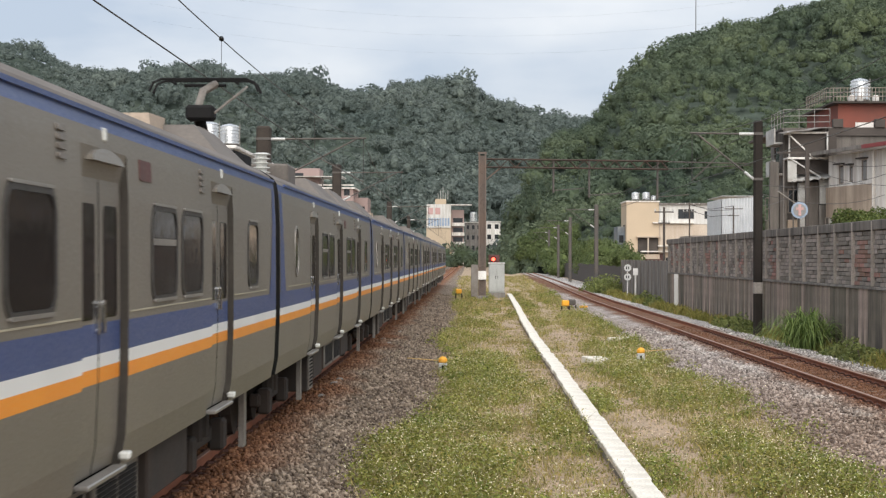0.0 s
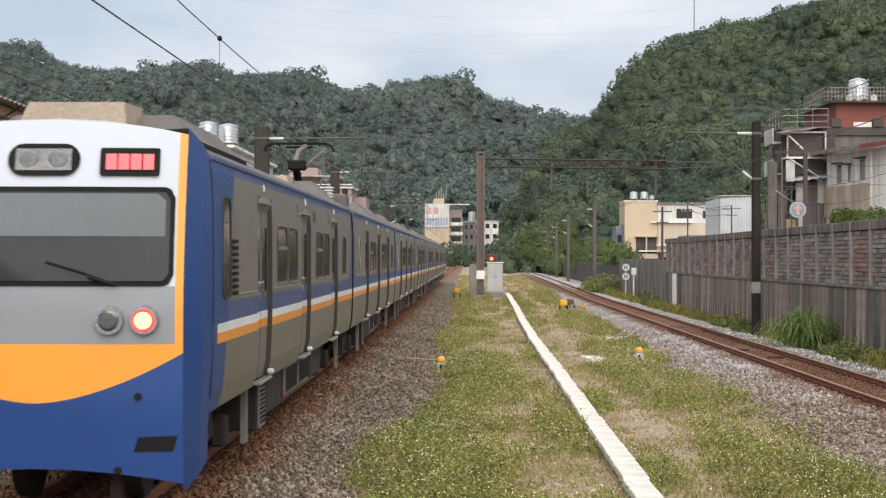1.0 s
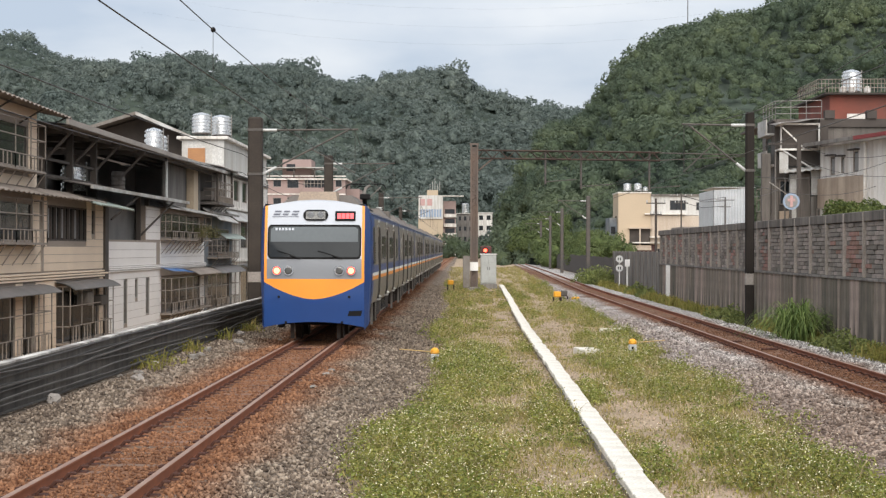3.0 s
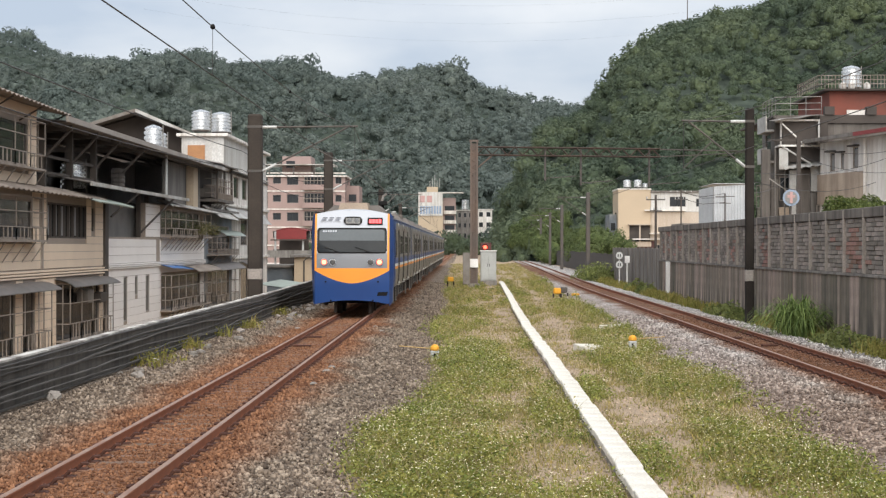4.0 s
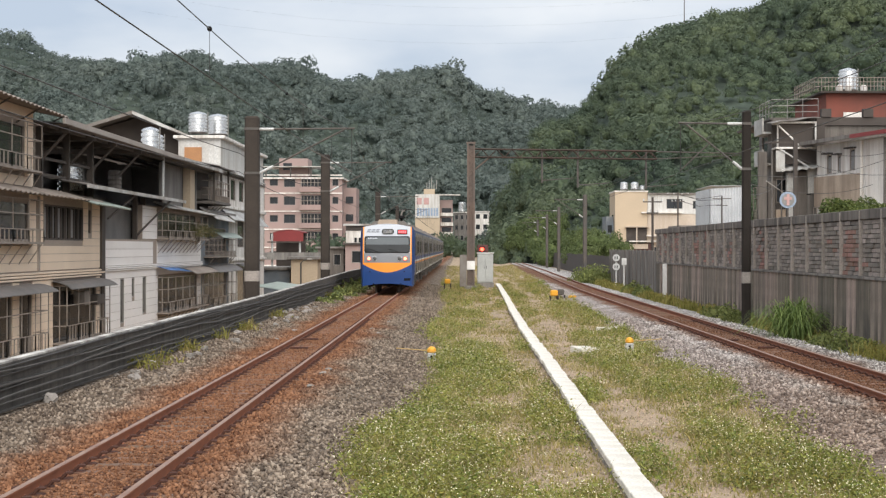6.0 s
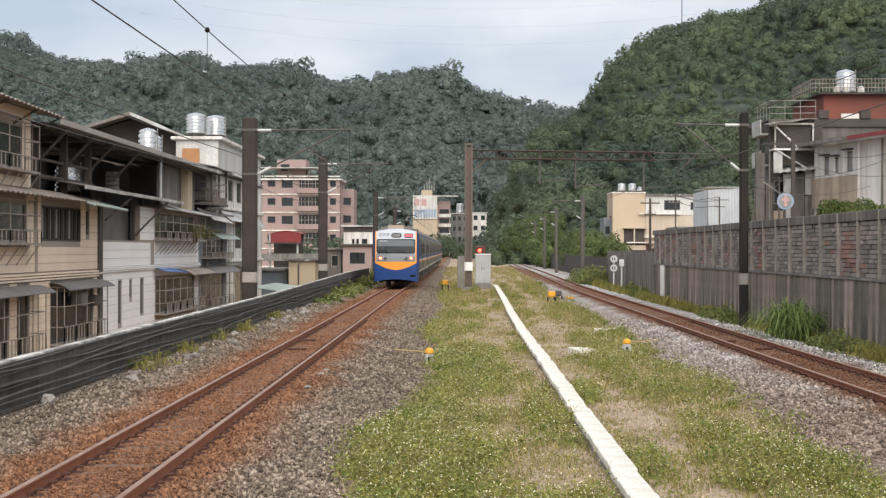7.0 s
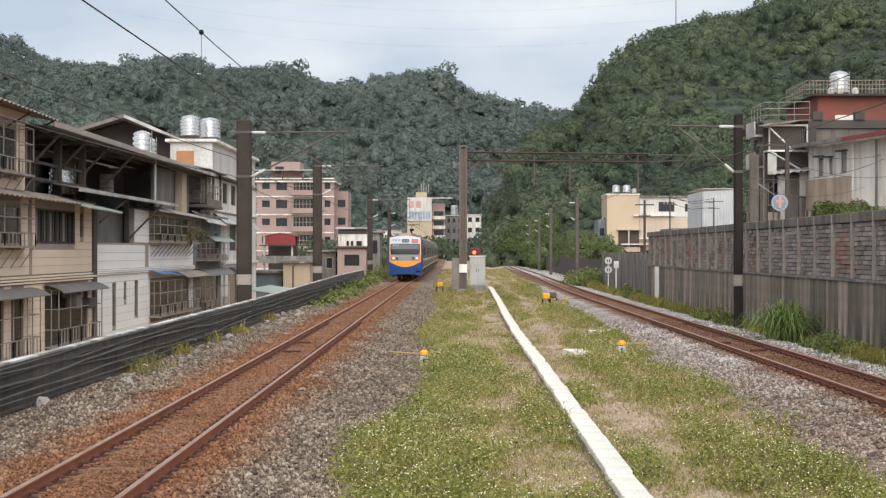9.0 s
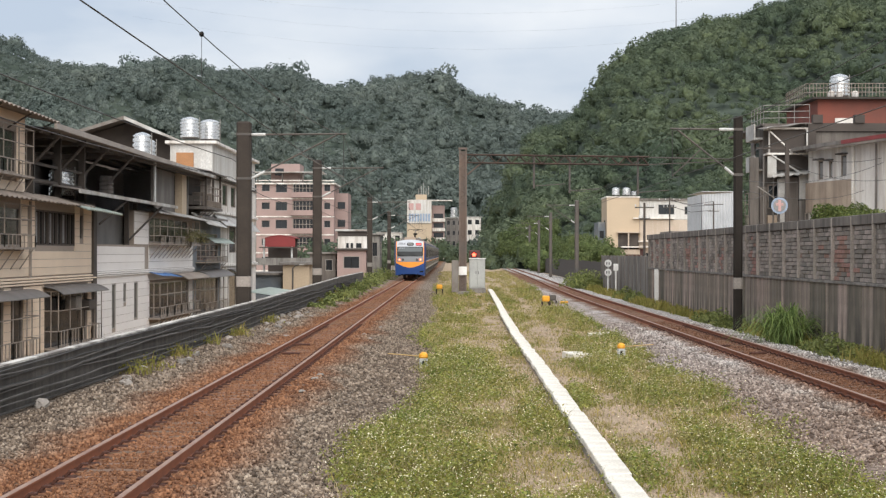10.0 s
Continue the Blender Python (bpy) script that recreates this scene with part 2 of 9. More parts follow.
M["upperband"] = surf("grey_upper_band", (0.105, 0.12, 0.128, 1), (0.085, 0.098, 0.105, 1), 0.12, 0, 0.5, 10, 0.0, spec=0.3, grain=0.04)
M["lampglass"] = surf("white_lamp_cover", (0.62, 0.62, 0.58, 1), (0.5, 0.5, 0.47, 1), 0.25, 0, 3, 40, 0.0, grain=0.04)
M["lamplens"] = surf("clear_lamp_lens", (0.09, 0.09, 0.088, 1), (0.15, 0.145, 0.135, 1), 0.12, 0.5, 8, 40, 0.05)
M["maroon"] = surf("maroon_plate", (0.10, 0.03, 0.025, 1), (0.07, 0.025, 0.02, 1), 0.5, 0, 3, 40, 0.0)
M["underframe"] = surf("grimy_underframe", (0.022, 0.018, 0.015, 1), (0.045, 0.030, 0.022, 1), 0.85, 0.1, 2, 30, 0.2, 0.005)
M["palegrey"] = surf("pale_grey_cover", (0.22, 0.205, 0.185, 1), (0.14, 0.115, 0.095, 1), 0.6, 0.2, 1.6, 30, 0.1, 0.004)
M["pinstripe"] = surf("faded_cream_line", (0.40, 0.36, 0.26, 1), (0.34, 0.30, 0.22, 1), 0.5, 0, 2, 30, 0.0)
M["doorseal"] = surf("door_seal_recess_shade", (0.040, 0.035, 0.030, 1), (0.065, 0.057, 0.048, 1), 0.7, 0, 2, 30, 0.05, spec=0.2)
M["silver"] = surf("silver_grey_paint", (0.235, 0.245, 0.26, 1), (0.21, 0.22, 0.235, 1), 0.4, 0.1, 0.8, 50, 0.02, grain=0.03)
M["trainwhite"] = surf("white_train_paint", (0.49, 0.515, 0.56, 1), (0.455, 0.48, 0.525, 1), 0.4, 0, 0.8, 50, 0.02, grain=0.03)
M["markgrey"] = surf("dark_grey_lettering", (0.10, 0.11, 0.14, 1), (0.12, 0.13, 0.16, 1), 0.5, 0, 3, 40, 0.0)
M["redled"] = surf("red_led_dots", (0.5, 0.05, 0.05, 1), (0.3, 0.03, 0.03, 1), 0.5, 0, 30, 60, 0.0, glow=((1.0, 0.09, 0.10, 1), 1.3))
M["taillamp"] = surf("red_tail_lens", (0.7, 0.06, 0.04, 1), (0.6, 0.05, 0.04, 1), 0.3, 0, 30, 60, 0.0, glow=((1.0, 0.34, 0.16, 1), 2.8))


def ballast(name, rust_at, cells=True):
    """Crushed stone: each cell its own grey, browner towards the rails where rust has bled into it."""
    m = bpy.data.materials.new(name)
    m.use_nodes = True
    nt = m.node_tree
    bs = nt.nodes["Principled BSDF"]
    bs.inputs["Roughness"].default_value = 0.92
    bs.inputs["Specular IOR Level"].default_value = 0.25
    co = nt.nodes.new("ShaderNodeTexCoord")
    big = nt.nodes.new("ShaderNodeTexNoise")
    big.inputs["Scale"].default_value, big.inputs["Detail"].default_value = 0.35, 6
    nt.links.new(co.outputs["Object"], big.inputs["Vector"])
    if cells:
        vo = nt.nodes.new("ShaderNodeTexVoronoi")
        vo.inputs["Scale"].default_value = 17
        nt.links.new(co.outputs["Object"], vo.inputs["Vector"])
        sep0 = nt.nodes.new("ShaderNodeSeparateColor")
        nt.links.new(vo.outputs["Color"], sep0.inputs["Color"])
        rnd = sep0.outputs["Red"]
    else:
        rnd = nt.nodes.new("ShaderNodeNewGeometry").outputs["Random Per Island"]
    grey = nt.nodes.new("ShaderNodeValToRGB")
    e = grey.color_ramp.elements
    e[0].position, e[0].color = 0.0, (0.070, 0.052, 0.040, 1)
    e[1].position, e[1].color = 1.0, (0.36, 0.292, 0.228, 1)
    mid = grey.color_ramp.elements.new(0.6)
    mid.color = (0.19, 0.146, 0.110, 1)
    nt.links.new(rnd, grey.inputs["Fac"])
    rust = nt.nodes.new("ShaderNodeValToRGB")
    e = rust.color_ramp.elements
    e[0].position, e[0].color = 0.0, (0.11, 0.043, 0.021, 1)
    e[1].position, e[1].color = 1.0, (0.31, 0.140, 0.066, 1)
    nt.links.new(rnd, rust.inputs["Fac"])
    sep = nt.nodes.new("ShaderNodeSeparateXYZ")
    nt.links.new(co.outputs["Object"], sep.inputs["Vector"])

    def calc(op, a, b=None, c=None):
        n = nt.nodes.new("ShaderNodeMath")
        n.operation = op
        for i, v in enumerate((a, b, c)):
            if v is None:
                continue
            if isinstance(v, (int, float)):
                n.inputs[i].default_value = v
            else:
                nt.links.new(v, n.inputs[i])
        return n.outputs[0]

    masks = []
    for centre, half, amount in rust_at:
        d = calc("ABSOLUTE", calc("SUBTRACT", sep.outputs["X"], centre))
        d = calc("ADD", d, calc("MULTIPLY", calc("SUBTRACT", big.outputs["Fac"], 0.5), 1.6))
        r = nt.nodes.new("ShaderNodeMapRange")
        r.inputs["From Min"].default_value, r.inputs["From Max"].default_value = half + 0.5, half - 0.2
        r.inputs["To Max"].default_value = amount
        nt.links.new(d, r.inputs["Value"])
        masks.append(r.outputs["Result"])
    fac = masks[0]
    for k in masks[1:]:
        fac = calc("MAXIMUM", fac, k)
    hs = nt.nodes.new("ShaderNodeHueSaturation")
    nt.links.new(grey.outputs["Color"], hs.inputs["Color"])
    r = nt.nodes.new("ShaderNodeMapRange")
    r.inputs["From Min"].default_value, r.inputs["From Max"].default_value = 0.3, 0.7
    r.inputs["To Min"].default_value, r.inputs["To Max"].default_value = 0.85, 1.15
    nt.links.new(big.outputs["Fac"], r.inputs["Value"])
    pale = nt.nodes.new("ShaderNodeMapRange")
    for key, val in (("From Min", 0.0), ("From Max", 1.0), ("To Min", 1.0), ("To Max", 2.0)):
        pale.inputs[key].default_value = val
    fresh = []
    for axis, lo, hi in (("X", 2.8, 5.0), ("Y", 27.0, 41.0)):
        q = nt.nodes.new("ShaderNodeMapRange")
        q.inputs["From Min"].default_value, q.inputs["From Max"].default_value = lo, hi
        nt.links.new(calc("ADD", sep.outputs[axis], calc("MULTIPLY", calc("SUBTRACT", big.outputs["Fac"], 0.5), 6.0 if axis == "Y" else 1.0)), q.inputs["Value"])
        fresh.append(q.outputs["Result"])
    nt.links.new(calc("MULTIPLY", fresh[0], calc("MULTIPLY_ADD", fresh[1], 0.55, 0.45)), pale.inputs["Value"])
    nt.links.new(calc("MULTIPLY", r.outputs["Result"], pale.outputs["Result"]), hs.inputs["Value"])
    nt.links.new(calc("SUBTRACT", 1.7, calc("MULTIPLY", pale.outputs["Result"], 0.7)), hs.inputs["Saturation"])
    old = nt.nodes.new("ShaderNodeHueSaturation")
    nt.links.new(rust.outputs["Color"], old.inputs["Color"])
    nt.links.new(calc("MULTIPLY", r.outputs["Result"], calc("MULTIPLY_ADD", fresh[0], -0.3, 1.0)), old.inputs["Value"])
    mx = nt.nodes.new("ShaderNodeMix")
    mx.data_type = "RGBA"
    nt.links.new(fac, mx.inputs["Factor"])
    nt.links.new(hs.outputs["Color"], mx.inputs["A"])
    nt.links.new(old.outputs["Color"], mx.inputs["B"])
    nt.links.new(mx.outputs["Result"], bs.inputs["Base Color"])
    if cells:
        bp = nt.nodes.new("ShaderNodeBump")
        bp.inputs["Strength"].default_value, bp.inputs["Distance"].default_value = 1.0, 0.05
        bp.invert = True
        nt.links.new(vo.outputs["Distance"], bp.inputs["Height"])
        nt.links.new(bp.outputs["Normal"], bs.inputs["Normal"])
    return m


RUSTED = [(-3.88, 1.2, 0.88), (7.5, 0.85, 0.95), (5.5, 0.7, 0.35)]
M["gravel"] = ballast("ballast_bed", RUSTED)
M["stone"] = ballast("ballast_stones", RUSTED, cells=False)
M["clip"] = surf("rail_clip_steel", (0.10, 0.035, 0.02, 1), (0.05, 0.022, 0.015, 1), 0.85, 0.1, 4, 60, 0.2, 0.003)
M["sleeper"] = surf("rust_stained_sleeper", (0.20, 0.11, 0.065, 1), (0.14, 0.085, 0.06, 1), 0.95, 0, 1.5, 25, 0.3, 0.006, obj=0.2)
M["siding"] = surf("white_siding", (0.82, 0.78, 0.745, 1), (0.75, 0.71, 0.675, 1), 0.75, 0, 0.5, 20, 0.1, 0.004, obj=0.05, grain=0.06)
M["tan"] = surf("tan_siding", (0.78, 0.63, 0.48, 1), (0.70, 0.56, 0.43, 1), 0.75, 0, 0.5, 20, 0.1, 0.004, obj=0.05, grain=0.06)
M["stainedtan"] = surf("stained_tan_render", (0.50, 0.40, 0.31, 1), (0.36, 0.285, 0.22, 1), 0.85, 0, 0.8, 20, 0.15, 0.005, stain=(0.20, 0.15, 0.115, 1), streak=0.6)
M["awning"] = surf("grey_awning_sheet", (0.17, 0.15, 0.14, 1), (0.12, 0.11, 0.10, 1), 0.6, 0, 1.5, 20, 0.1, 0.004)
M["palesheet"] = surf("pale_corrugated_sheet", (0.54, 0.54, 0.52, 1), (0.40, 0.38, 0.35, 1), 0.55, 0.1, 0.9, 20, 0.1, 0.004, stain=(0.17, 0.13, 0.10, 1))
M["greensheet"] = surf("pale_green_sheet", (0.34, 0.40, 0.35, 1), (0.27, 0.30, 0.27, 1), 0.55, 0.1, 0.9, 20, 0.1)
M["darksheet"] = surf("dark_rusting_sheet", (0.17, 0.152, 0.138, 1), (0.22, 0.185, 0.16, 1), 0.7, 0.1, 0.7, 20, 0.1, 0.004)
M["darkwood"] = surf("dark_timber", (0.055, 0.045, 0.038, 1), (0.085, 0.068, 0.055, 1), 0.8, 0, 1.2, 30, 0.2)
M["cage"] = surf("weathered_window_bars", (0.34, 0.295, 0.255, 1), (0.23, 0.185, 0.15, 1), 0.7, 0.2, 2, 40, 0.1)
M["tarp"] = surf("blue_tarpaulin", (0.05, 0.15, 0.42, 1), (0.12, 0.25, 0.5, 1), 0.5, 0, 2.5, 20, 0.3, 0.02)
M["tank"] = surf("stainless_tank", (0.84, 0.84, 0.83, 1), (0.70, 0.70, 0.69, 1), 0.3, 0.92, 1.0, 20, 0.0, grain=0.05)
M["bluegrey"] = surf("blue_grey_render", (0.17, 0.20, 0.23, 1), (0.12, 0.13, 0.14, 1), 0.85, 0, 0.6, 20, 0.2, 0.005, stain=(0.30, 0.29, 0.27, 1))
M["dirtywhite"] = surf("grimy_white_render", (0.80, 0.77, 0.72, 1), (0.68, 0.64, 0.59, 1), 0.85, 0, 0.5, 20, 0.15, 0.005, stain=(0.36, 0.31, 0.26, 1), streak=0.7)
M["greyrender"] = surf("weathered_grey_render", (0.24, 0.22, 0.20, 1), (0.16, 0.145, 0.13, 1), 0.9, 0, 0.5, 20, 0.15, 0.005, stain=(0.07, 0.06, 0.052, 1), streak=0.9)
# Real dark render; also stands in for shade in gaps, recesses and open sheds.
M["darkrender"] = surf("dark_render_and_shade", (0.052, 0.043, 0.038, 1), (0.085, 0.07, 0.06, 1), 0.9, 0, 0.7, 20, 0.15)
M["redbrick"] = surf("red_painted_wall", (0.27, 0.075, 0.05, 1), (0.20, 0.065, 0.045, 1), 0.85, 0, 0.5, 20, 0.15, 0.005, stain=(0.15, 0.06, 0.045, 1))
M["redsheet"] = surf("red_roof_sheet", (0.27, 0.035, 0.035, 1), (0.21, 0.032, 0.03, 1), 0.6, 0, 0.6, 20, 0.1)
M["brick"] = surf("grimy_brick", (0.20, 0.168, 0.145, 1), (0.34, 0.305, 0.27, 1), 0.92, 0, 2, 30, 0.3, 0.006, stain=(0.075, 0.063, 0.055, 1), obj=0.34)
M["brickrest"] = surf("grimy_brick_joined", (0.20, 0.168, 0.145, 1), (0.34, 0.305, 0.27, 1), 0.92, 0, 2, 30, 0.3, 0.006, stain=(0.075, 0.063, 0.055, 1), island=0.34)
M["mortar"] = surf("dark_mortar", (0.085, 0.072, 0.062, 1), (0.06, 0.05, 0.043, 1), 0.95, 0, 1.5, 40, 0.3)
M["yellow"] = surf("yellow_paint", (0.75, 0.36, 0.02, 1), (0.62, 0.27, 0.02, 1), 0.5, 0, 3, 40, 0.05)
M["rodwood"] = surf("faded_yellow_rod", (0.50, 0.33, 0.12, 1), (0.40, 0.28, 0.13, 1), 0.7, 0, 3, 40, 0.05)
M["cabinet"] = surf("light_grey_cabinet", (0.42, 0.43, 0.41, 1), (0.34, 0.345, 0.33, 1), 0.5, 0.1, 1.5, 40, 0.05)
M["cable"] = surf("black_cable", (0.03, 0.028, 0.026, 1), (0.05, 0.045, 0.04, 1), 0.6, 0, 1, 20, 0.0)
M["dustycable"] = surf("dusty_grey_cable", (0.13, 0.12, 0.11, 1), (0.06, 0.055, 0.05, 1), 0.8, 0, 0.8, 20, 0.0)
M["insul"] = surf("pale_insulator", (0.55, 0.55, 0.53, 1), (0.45, 0.45, 0.43, 1), 0.3, 0, 3, 30, 0.0)
M["redlamp"] = surf("red_signal_lens", (0.8, 0.05, 0.03, 1), (0.7, 0.05, 0.03, 1), 0.3, 0, 3, 30, 0.0, glow=((1.0, 0.06, 0.03, 1), 6.0))
M["grass"] = leafy("verge_grass", (0.20, 0.21, 0.045, 1), (0.40, 0.315, 0.115, 1), 0.9, 0.35)
M["weed"] = leafy("verge_weeds", (0.16, 0.20, 0.038, 1), (0.33, 0.28, 0.075, 1), 0.7, 0.35)
M["mound"] = leafy("mounded_weeds", (0.12, 0.172, 0.036, 1), (0.29, 0.28, 0.078, 1), 1.6, 0.4, 0.3)
M["straw"] = leafy("dry_straw", (0.44, 0.37, 0.20, 1), (0.36, 0.30, 0.16, 1), 0.5, 0.3)
M["petal"] = surf("white_petals", (0.78, 0.74, 0.58, 1), (0.70, 0.62, 0.34, 1), 0.7, 0, 3, 30, 0.0)
M["bush"] = leafy("shrub_leaves", (0.145, 0.185, 0.06, 1), (0.26, 0.275, 0.10, 1), 0.5, 0.4)
M["darkbush"] = leafy("dark_shrub_leaves", (0.075, 0.105, 0.032, 1), (0.17, 0.20, 0.065, 1), 0.9, 0.4)
M["reed"] = leafy("tall_grass", (0.12, 0.19, 0.055, 1), (0.24, 0.30, 0.10, 1), 0.9, 0.4)
M["soilstone"] = surf("soil_gravel", (0.45, 0.355, 0.255, 1), (0.29, 0.22, 0.15, 1), 0.95, 0, 0.9, 26, 0.2, 0.01, island=0.45)
# Inner crown leaves, darker than the outer ones for shade; the far set carries haze.
M["core_far"] = surf("far_inner_shade_haze", (0.102, 0.130, 0.118, 1), (0.154, 0.179, 0.152, 1), 0.9, 0, 0.03, 0.9, 0.6, 0.4, grain=0.3, spec=0.1, island=0.2)
M["core_near"] = surf("near_inner_shade", (0.055, 0.080, 0.056, 1), (0.115, 0.142, 0.074, 1), 0.9, 0, 0.05, 1.6, 0.6, 0.3, grain=0.3, spec=0.1, island=0.22)
M["core_light"] = surf("light_inner_shade", (0.07, 0.095, 0.035, 1), (0.10, 0.125, 0.045, 1), 0.9, 0, 0.2, 1.6, 0.6, 0.3, grain=0.3, spec=0.1, island=0.22)
# Floor colour kept dark to give the shade between the crowns.
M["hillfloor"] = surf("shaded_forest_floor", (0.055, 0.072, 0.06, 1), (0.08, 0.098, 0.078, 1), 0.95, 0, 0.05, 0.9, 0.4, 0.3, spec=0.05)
# Blue is raised in both hill leaf colours to put distance haze into them.
M["leaf_far"] = leafy("hazed_far_leaves", (0.112, 0.143, 0.130, 1), (0.176, 0.205, 0.181, 1), 0.03, 0.11)
M["leaf"] = leafy("hazed_hill_leaves", (0.066, 0.096, 0.073, 1), (0.148, 0.180, 0.106, 1), 0.05, 0.22)
M["leaf_light"] = leafy("bamboo_leaves", (0.092, 0.125, 0.05, 1), (0.135, 0.165, 0.062, 1), 0.2, 0.25)
M["bark"] = surf("grey_bark", (0.10, 0.08, 0.06, 1), (0.14, 0.12, 0.09, 1), 0.9, 0, 1, 15, 0.3)
M["winframe"] = surf("dark_window_surround", (0.035, 0.032, 0.029, 1), (0.055, 0.05, 0.045, 1), 0.5, 0.3, 1.5, 40, 0.02, grain=0.05)
M["olive"] = leafy("olive_shrub_leaves", (0.10, 0.10, 0.045, 1), (0.17, 0.15, 0.07, 1), 0.6, 0.3)
M["oldrender"] = surf("dark_stained_render", (0.17, 0.15, 0.132, 1), (0.11, 0.095, 0.083, 1), 0.9, 0, 0.5, 20, 0.15, 0.005, stain=(0.06, 0.05, 0.043, 1), streak=0.9)
M["blackpole"] = surf("blackened_pole", (0.020, 0.017, 0.015, 1), (0.036, 0.030, 0.026, 1), 0.9, 0, 0.9, 30, 0.2, 0.006, spec=0.12)
M["dimlens"] = surf("unlit_lamp_lens", (0.26, 0.265, 0.27, 1), (0.2, 0.2, 0.2, 1), 0.15, 0.3, 8, 40, 0.0)
# Toned darker than interior to put the canopy's inner shade into the walls.
M["shadewall"] = surf("shaded_inner_wall", (0.24, 0.225, 0.21, 1), (0.15, 0.14, 0.13, 1), 0.9, 0, 0.6, 15, 0.1)
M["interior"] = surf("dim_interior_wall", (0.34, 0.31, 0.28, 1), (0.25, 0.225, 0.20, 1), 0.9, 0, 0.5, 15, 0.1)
M["cleanwhite"] = surf("white_render", (0.76, 0.735, 0.70, 1), (0.64, 0.61, 0.57, 1), 0.8, 0, 0.5, 20, 0.1, 0.004, stain=(0.46, 0.41, 0.36, 1), streak=0.8, grain=0.08)
M["fadedwhite"] = surf("faded_sign_face", (0.27, 0.265, 0.26, 1), (0.20, 0.195, 0.19, 1), 0.7, 0, 2, 20, 0.0)
M["tailrim"] = surf("red_lens_rim", (0.6, 0.04, 0.03, 1), (0.5, 0.04, 0.03, 1), 0.3, 0, 30, 60, 0.0, glow=((1.0, 0.05, 0.04, 1), 0.9))


# ---------------------------------------------------------------- ground
LEFT, RIGHT = -3.81, 7.55


def right_shift(y):
    """The right track bends away slowly in the distance."""
    return float(np.interp(y, [0, 105, 139, 194, 295, 420], [0, 0, 0.5, 1.3, 2.3, 4.5]))


def ground_height(x, y):
    """Railway strip, ballast shoulders, the lane below the left wall."""
    if x < -7.0:
        return -3.4
    z = -0.36
    for c in (LEFT, RIGHT + right_shift(y)):
        d = abs(x - c)
        z = max(z, -0.14 - max(0.0, d - 1.35) * 0.14)
    if x < -5.1:
        z = max(z, -0.16 + min(1.0, (-5.1 - x) / 1.4) * 0.16)
    bumps = 0.05 * noise.noise((x * 0.8, y * 0.35, 3.1)) + 0.02 * noise.noise((x * 3.1, y * 2.0, 7.7))
    return max(z, -0.42) + bumps * (0.4 if z > -0.2 else 1.0)


def grid_sheet(name, xs, ys, fn, mats, which=None):
    vs = [(x, y, fn(x, y)) for y in ys for x in xs]
    n = len(xs)
    fs = [(j * n + i, j * n + i + 1, j * n + n + i + 1, j * n + n + i) for j in range(len(ys) - 1) for i in range(n - 1)]
    b = Build()
    b.add(vs, fs)
    if which:
        b.m = [which((xs[i] + xs[i + 1]) / 2, (ys[j] + ys[j + 1]) / 2) for j in range(len(ys) - 1) for i in range(n - 1)]
    return part(name, b, mats, smooth=True)


def gravel_edge(y, side):
    """Where the loose ballast ends and the grassy soil begins."""
    wob = 0.14 * noise.noise((y * 0.13, side * 5.0, 0.5)) + 0.12 * noise.noise((y * 0.6, side * 3.0, 1.5))
    if side < 0:
        return float(np.interp(y, [0, 18, 25, 27.5, 30, 38, 45, 56, 75, 130, 300], [-1.2, -1.1, -1.3, -0.95, -0.5, -0.3, -0.45, -0.85, -0.55, -1.2, -1.6])) + wob
    return float(np.interp(y, [0, 18, 30, 45, 75, 130, 300], [4.5, 4.6, 5.0, 5.0, 5.3, 5.6, 6.0])) + wob + right_shift(y)


def ground_kind(x, y):
    if x < -7.0 or x > 11.5 + right_shift(y):
        return 0
    return 1 if (x < gravel_edge(y, -1) or x > gravel_edge(y, 1)) else 0


xs = sorted({-3000, -1500, -600, -300, -120, -60, -30, -15, -8, -7.02, -7.0, *[round(-6.9 + 0.2 * i, 3) for i in range(100)], 16, 20, 30, 60, 120, 300, 600, 1500, 3000})
ys = sorted({-60, -30, *range(-10, 10, 5), *[10 + 0.5 * i for i in range(100)], *[60 + 2 * i for i in range(35)], *range(130, 300, 10), 340, 400, 600, 1000, 2000, 4000})
tagged(grid_sheet("ground", xs, ys, ground_height, [M["soil"], M["gravel"]], ground_kind),
       "bare dry soil and grey ballast beside railway tracks", "ground", kind="structure")


# ---------------------------------------------------------------- tracks
def rail_profile(s):
    half = [(0.062, -0.153), (0.062, -0.143), (0.012, -0.128), (0.009, -0.045), (0.032, -0.034), (0.033, -0.008), (0.024, 0.0)]
    return [(x, z) for x, z in half] + [(-x, z) for x, z in reversed(half)]


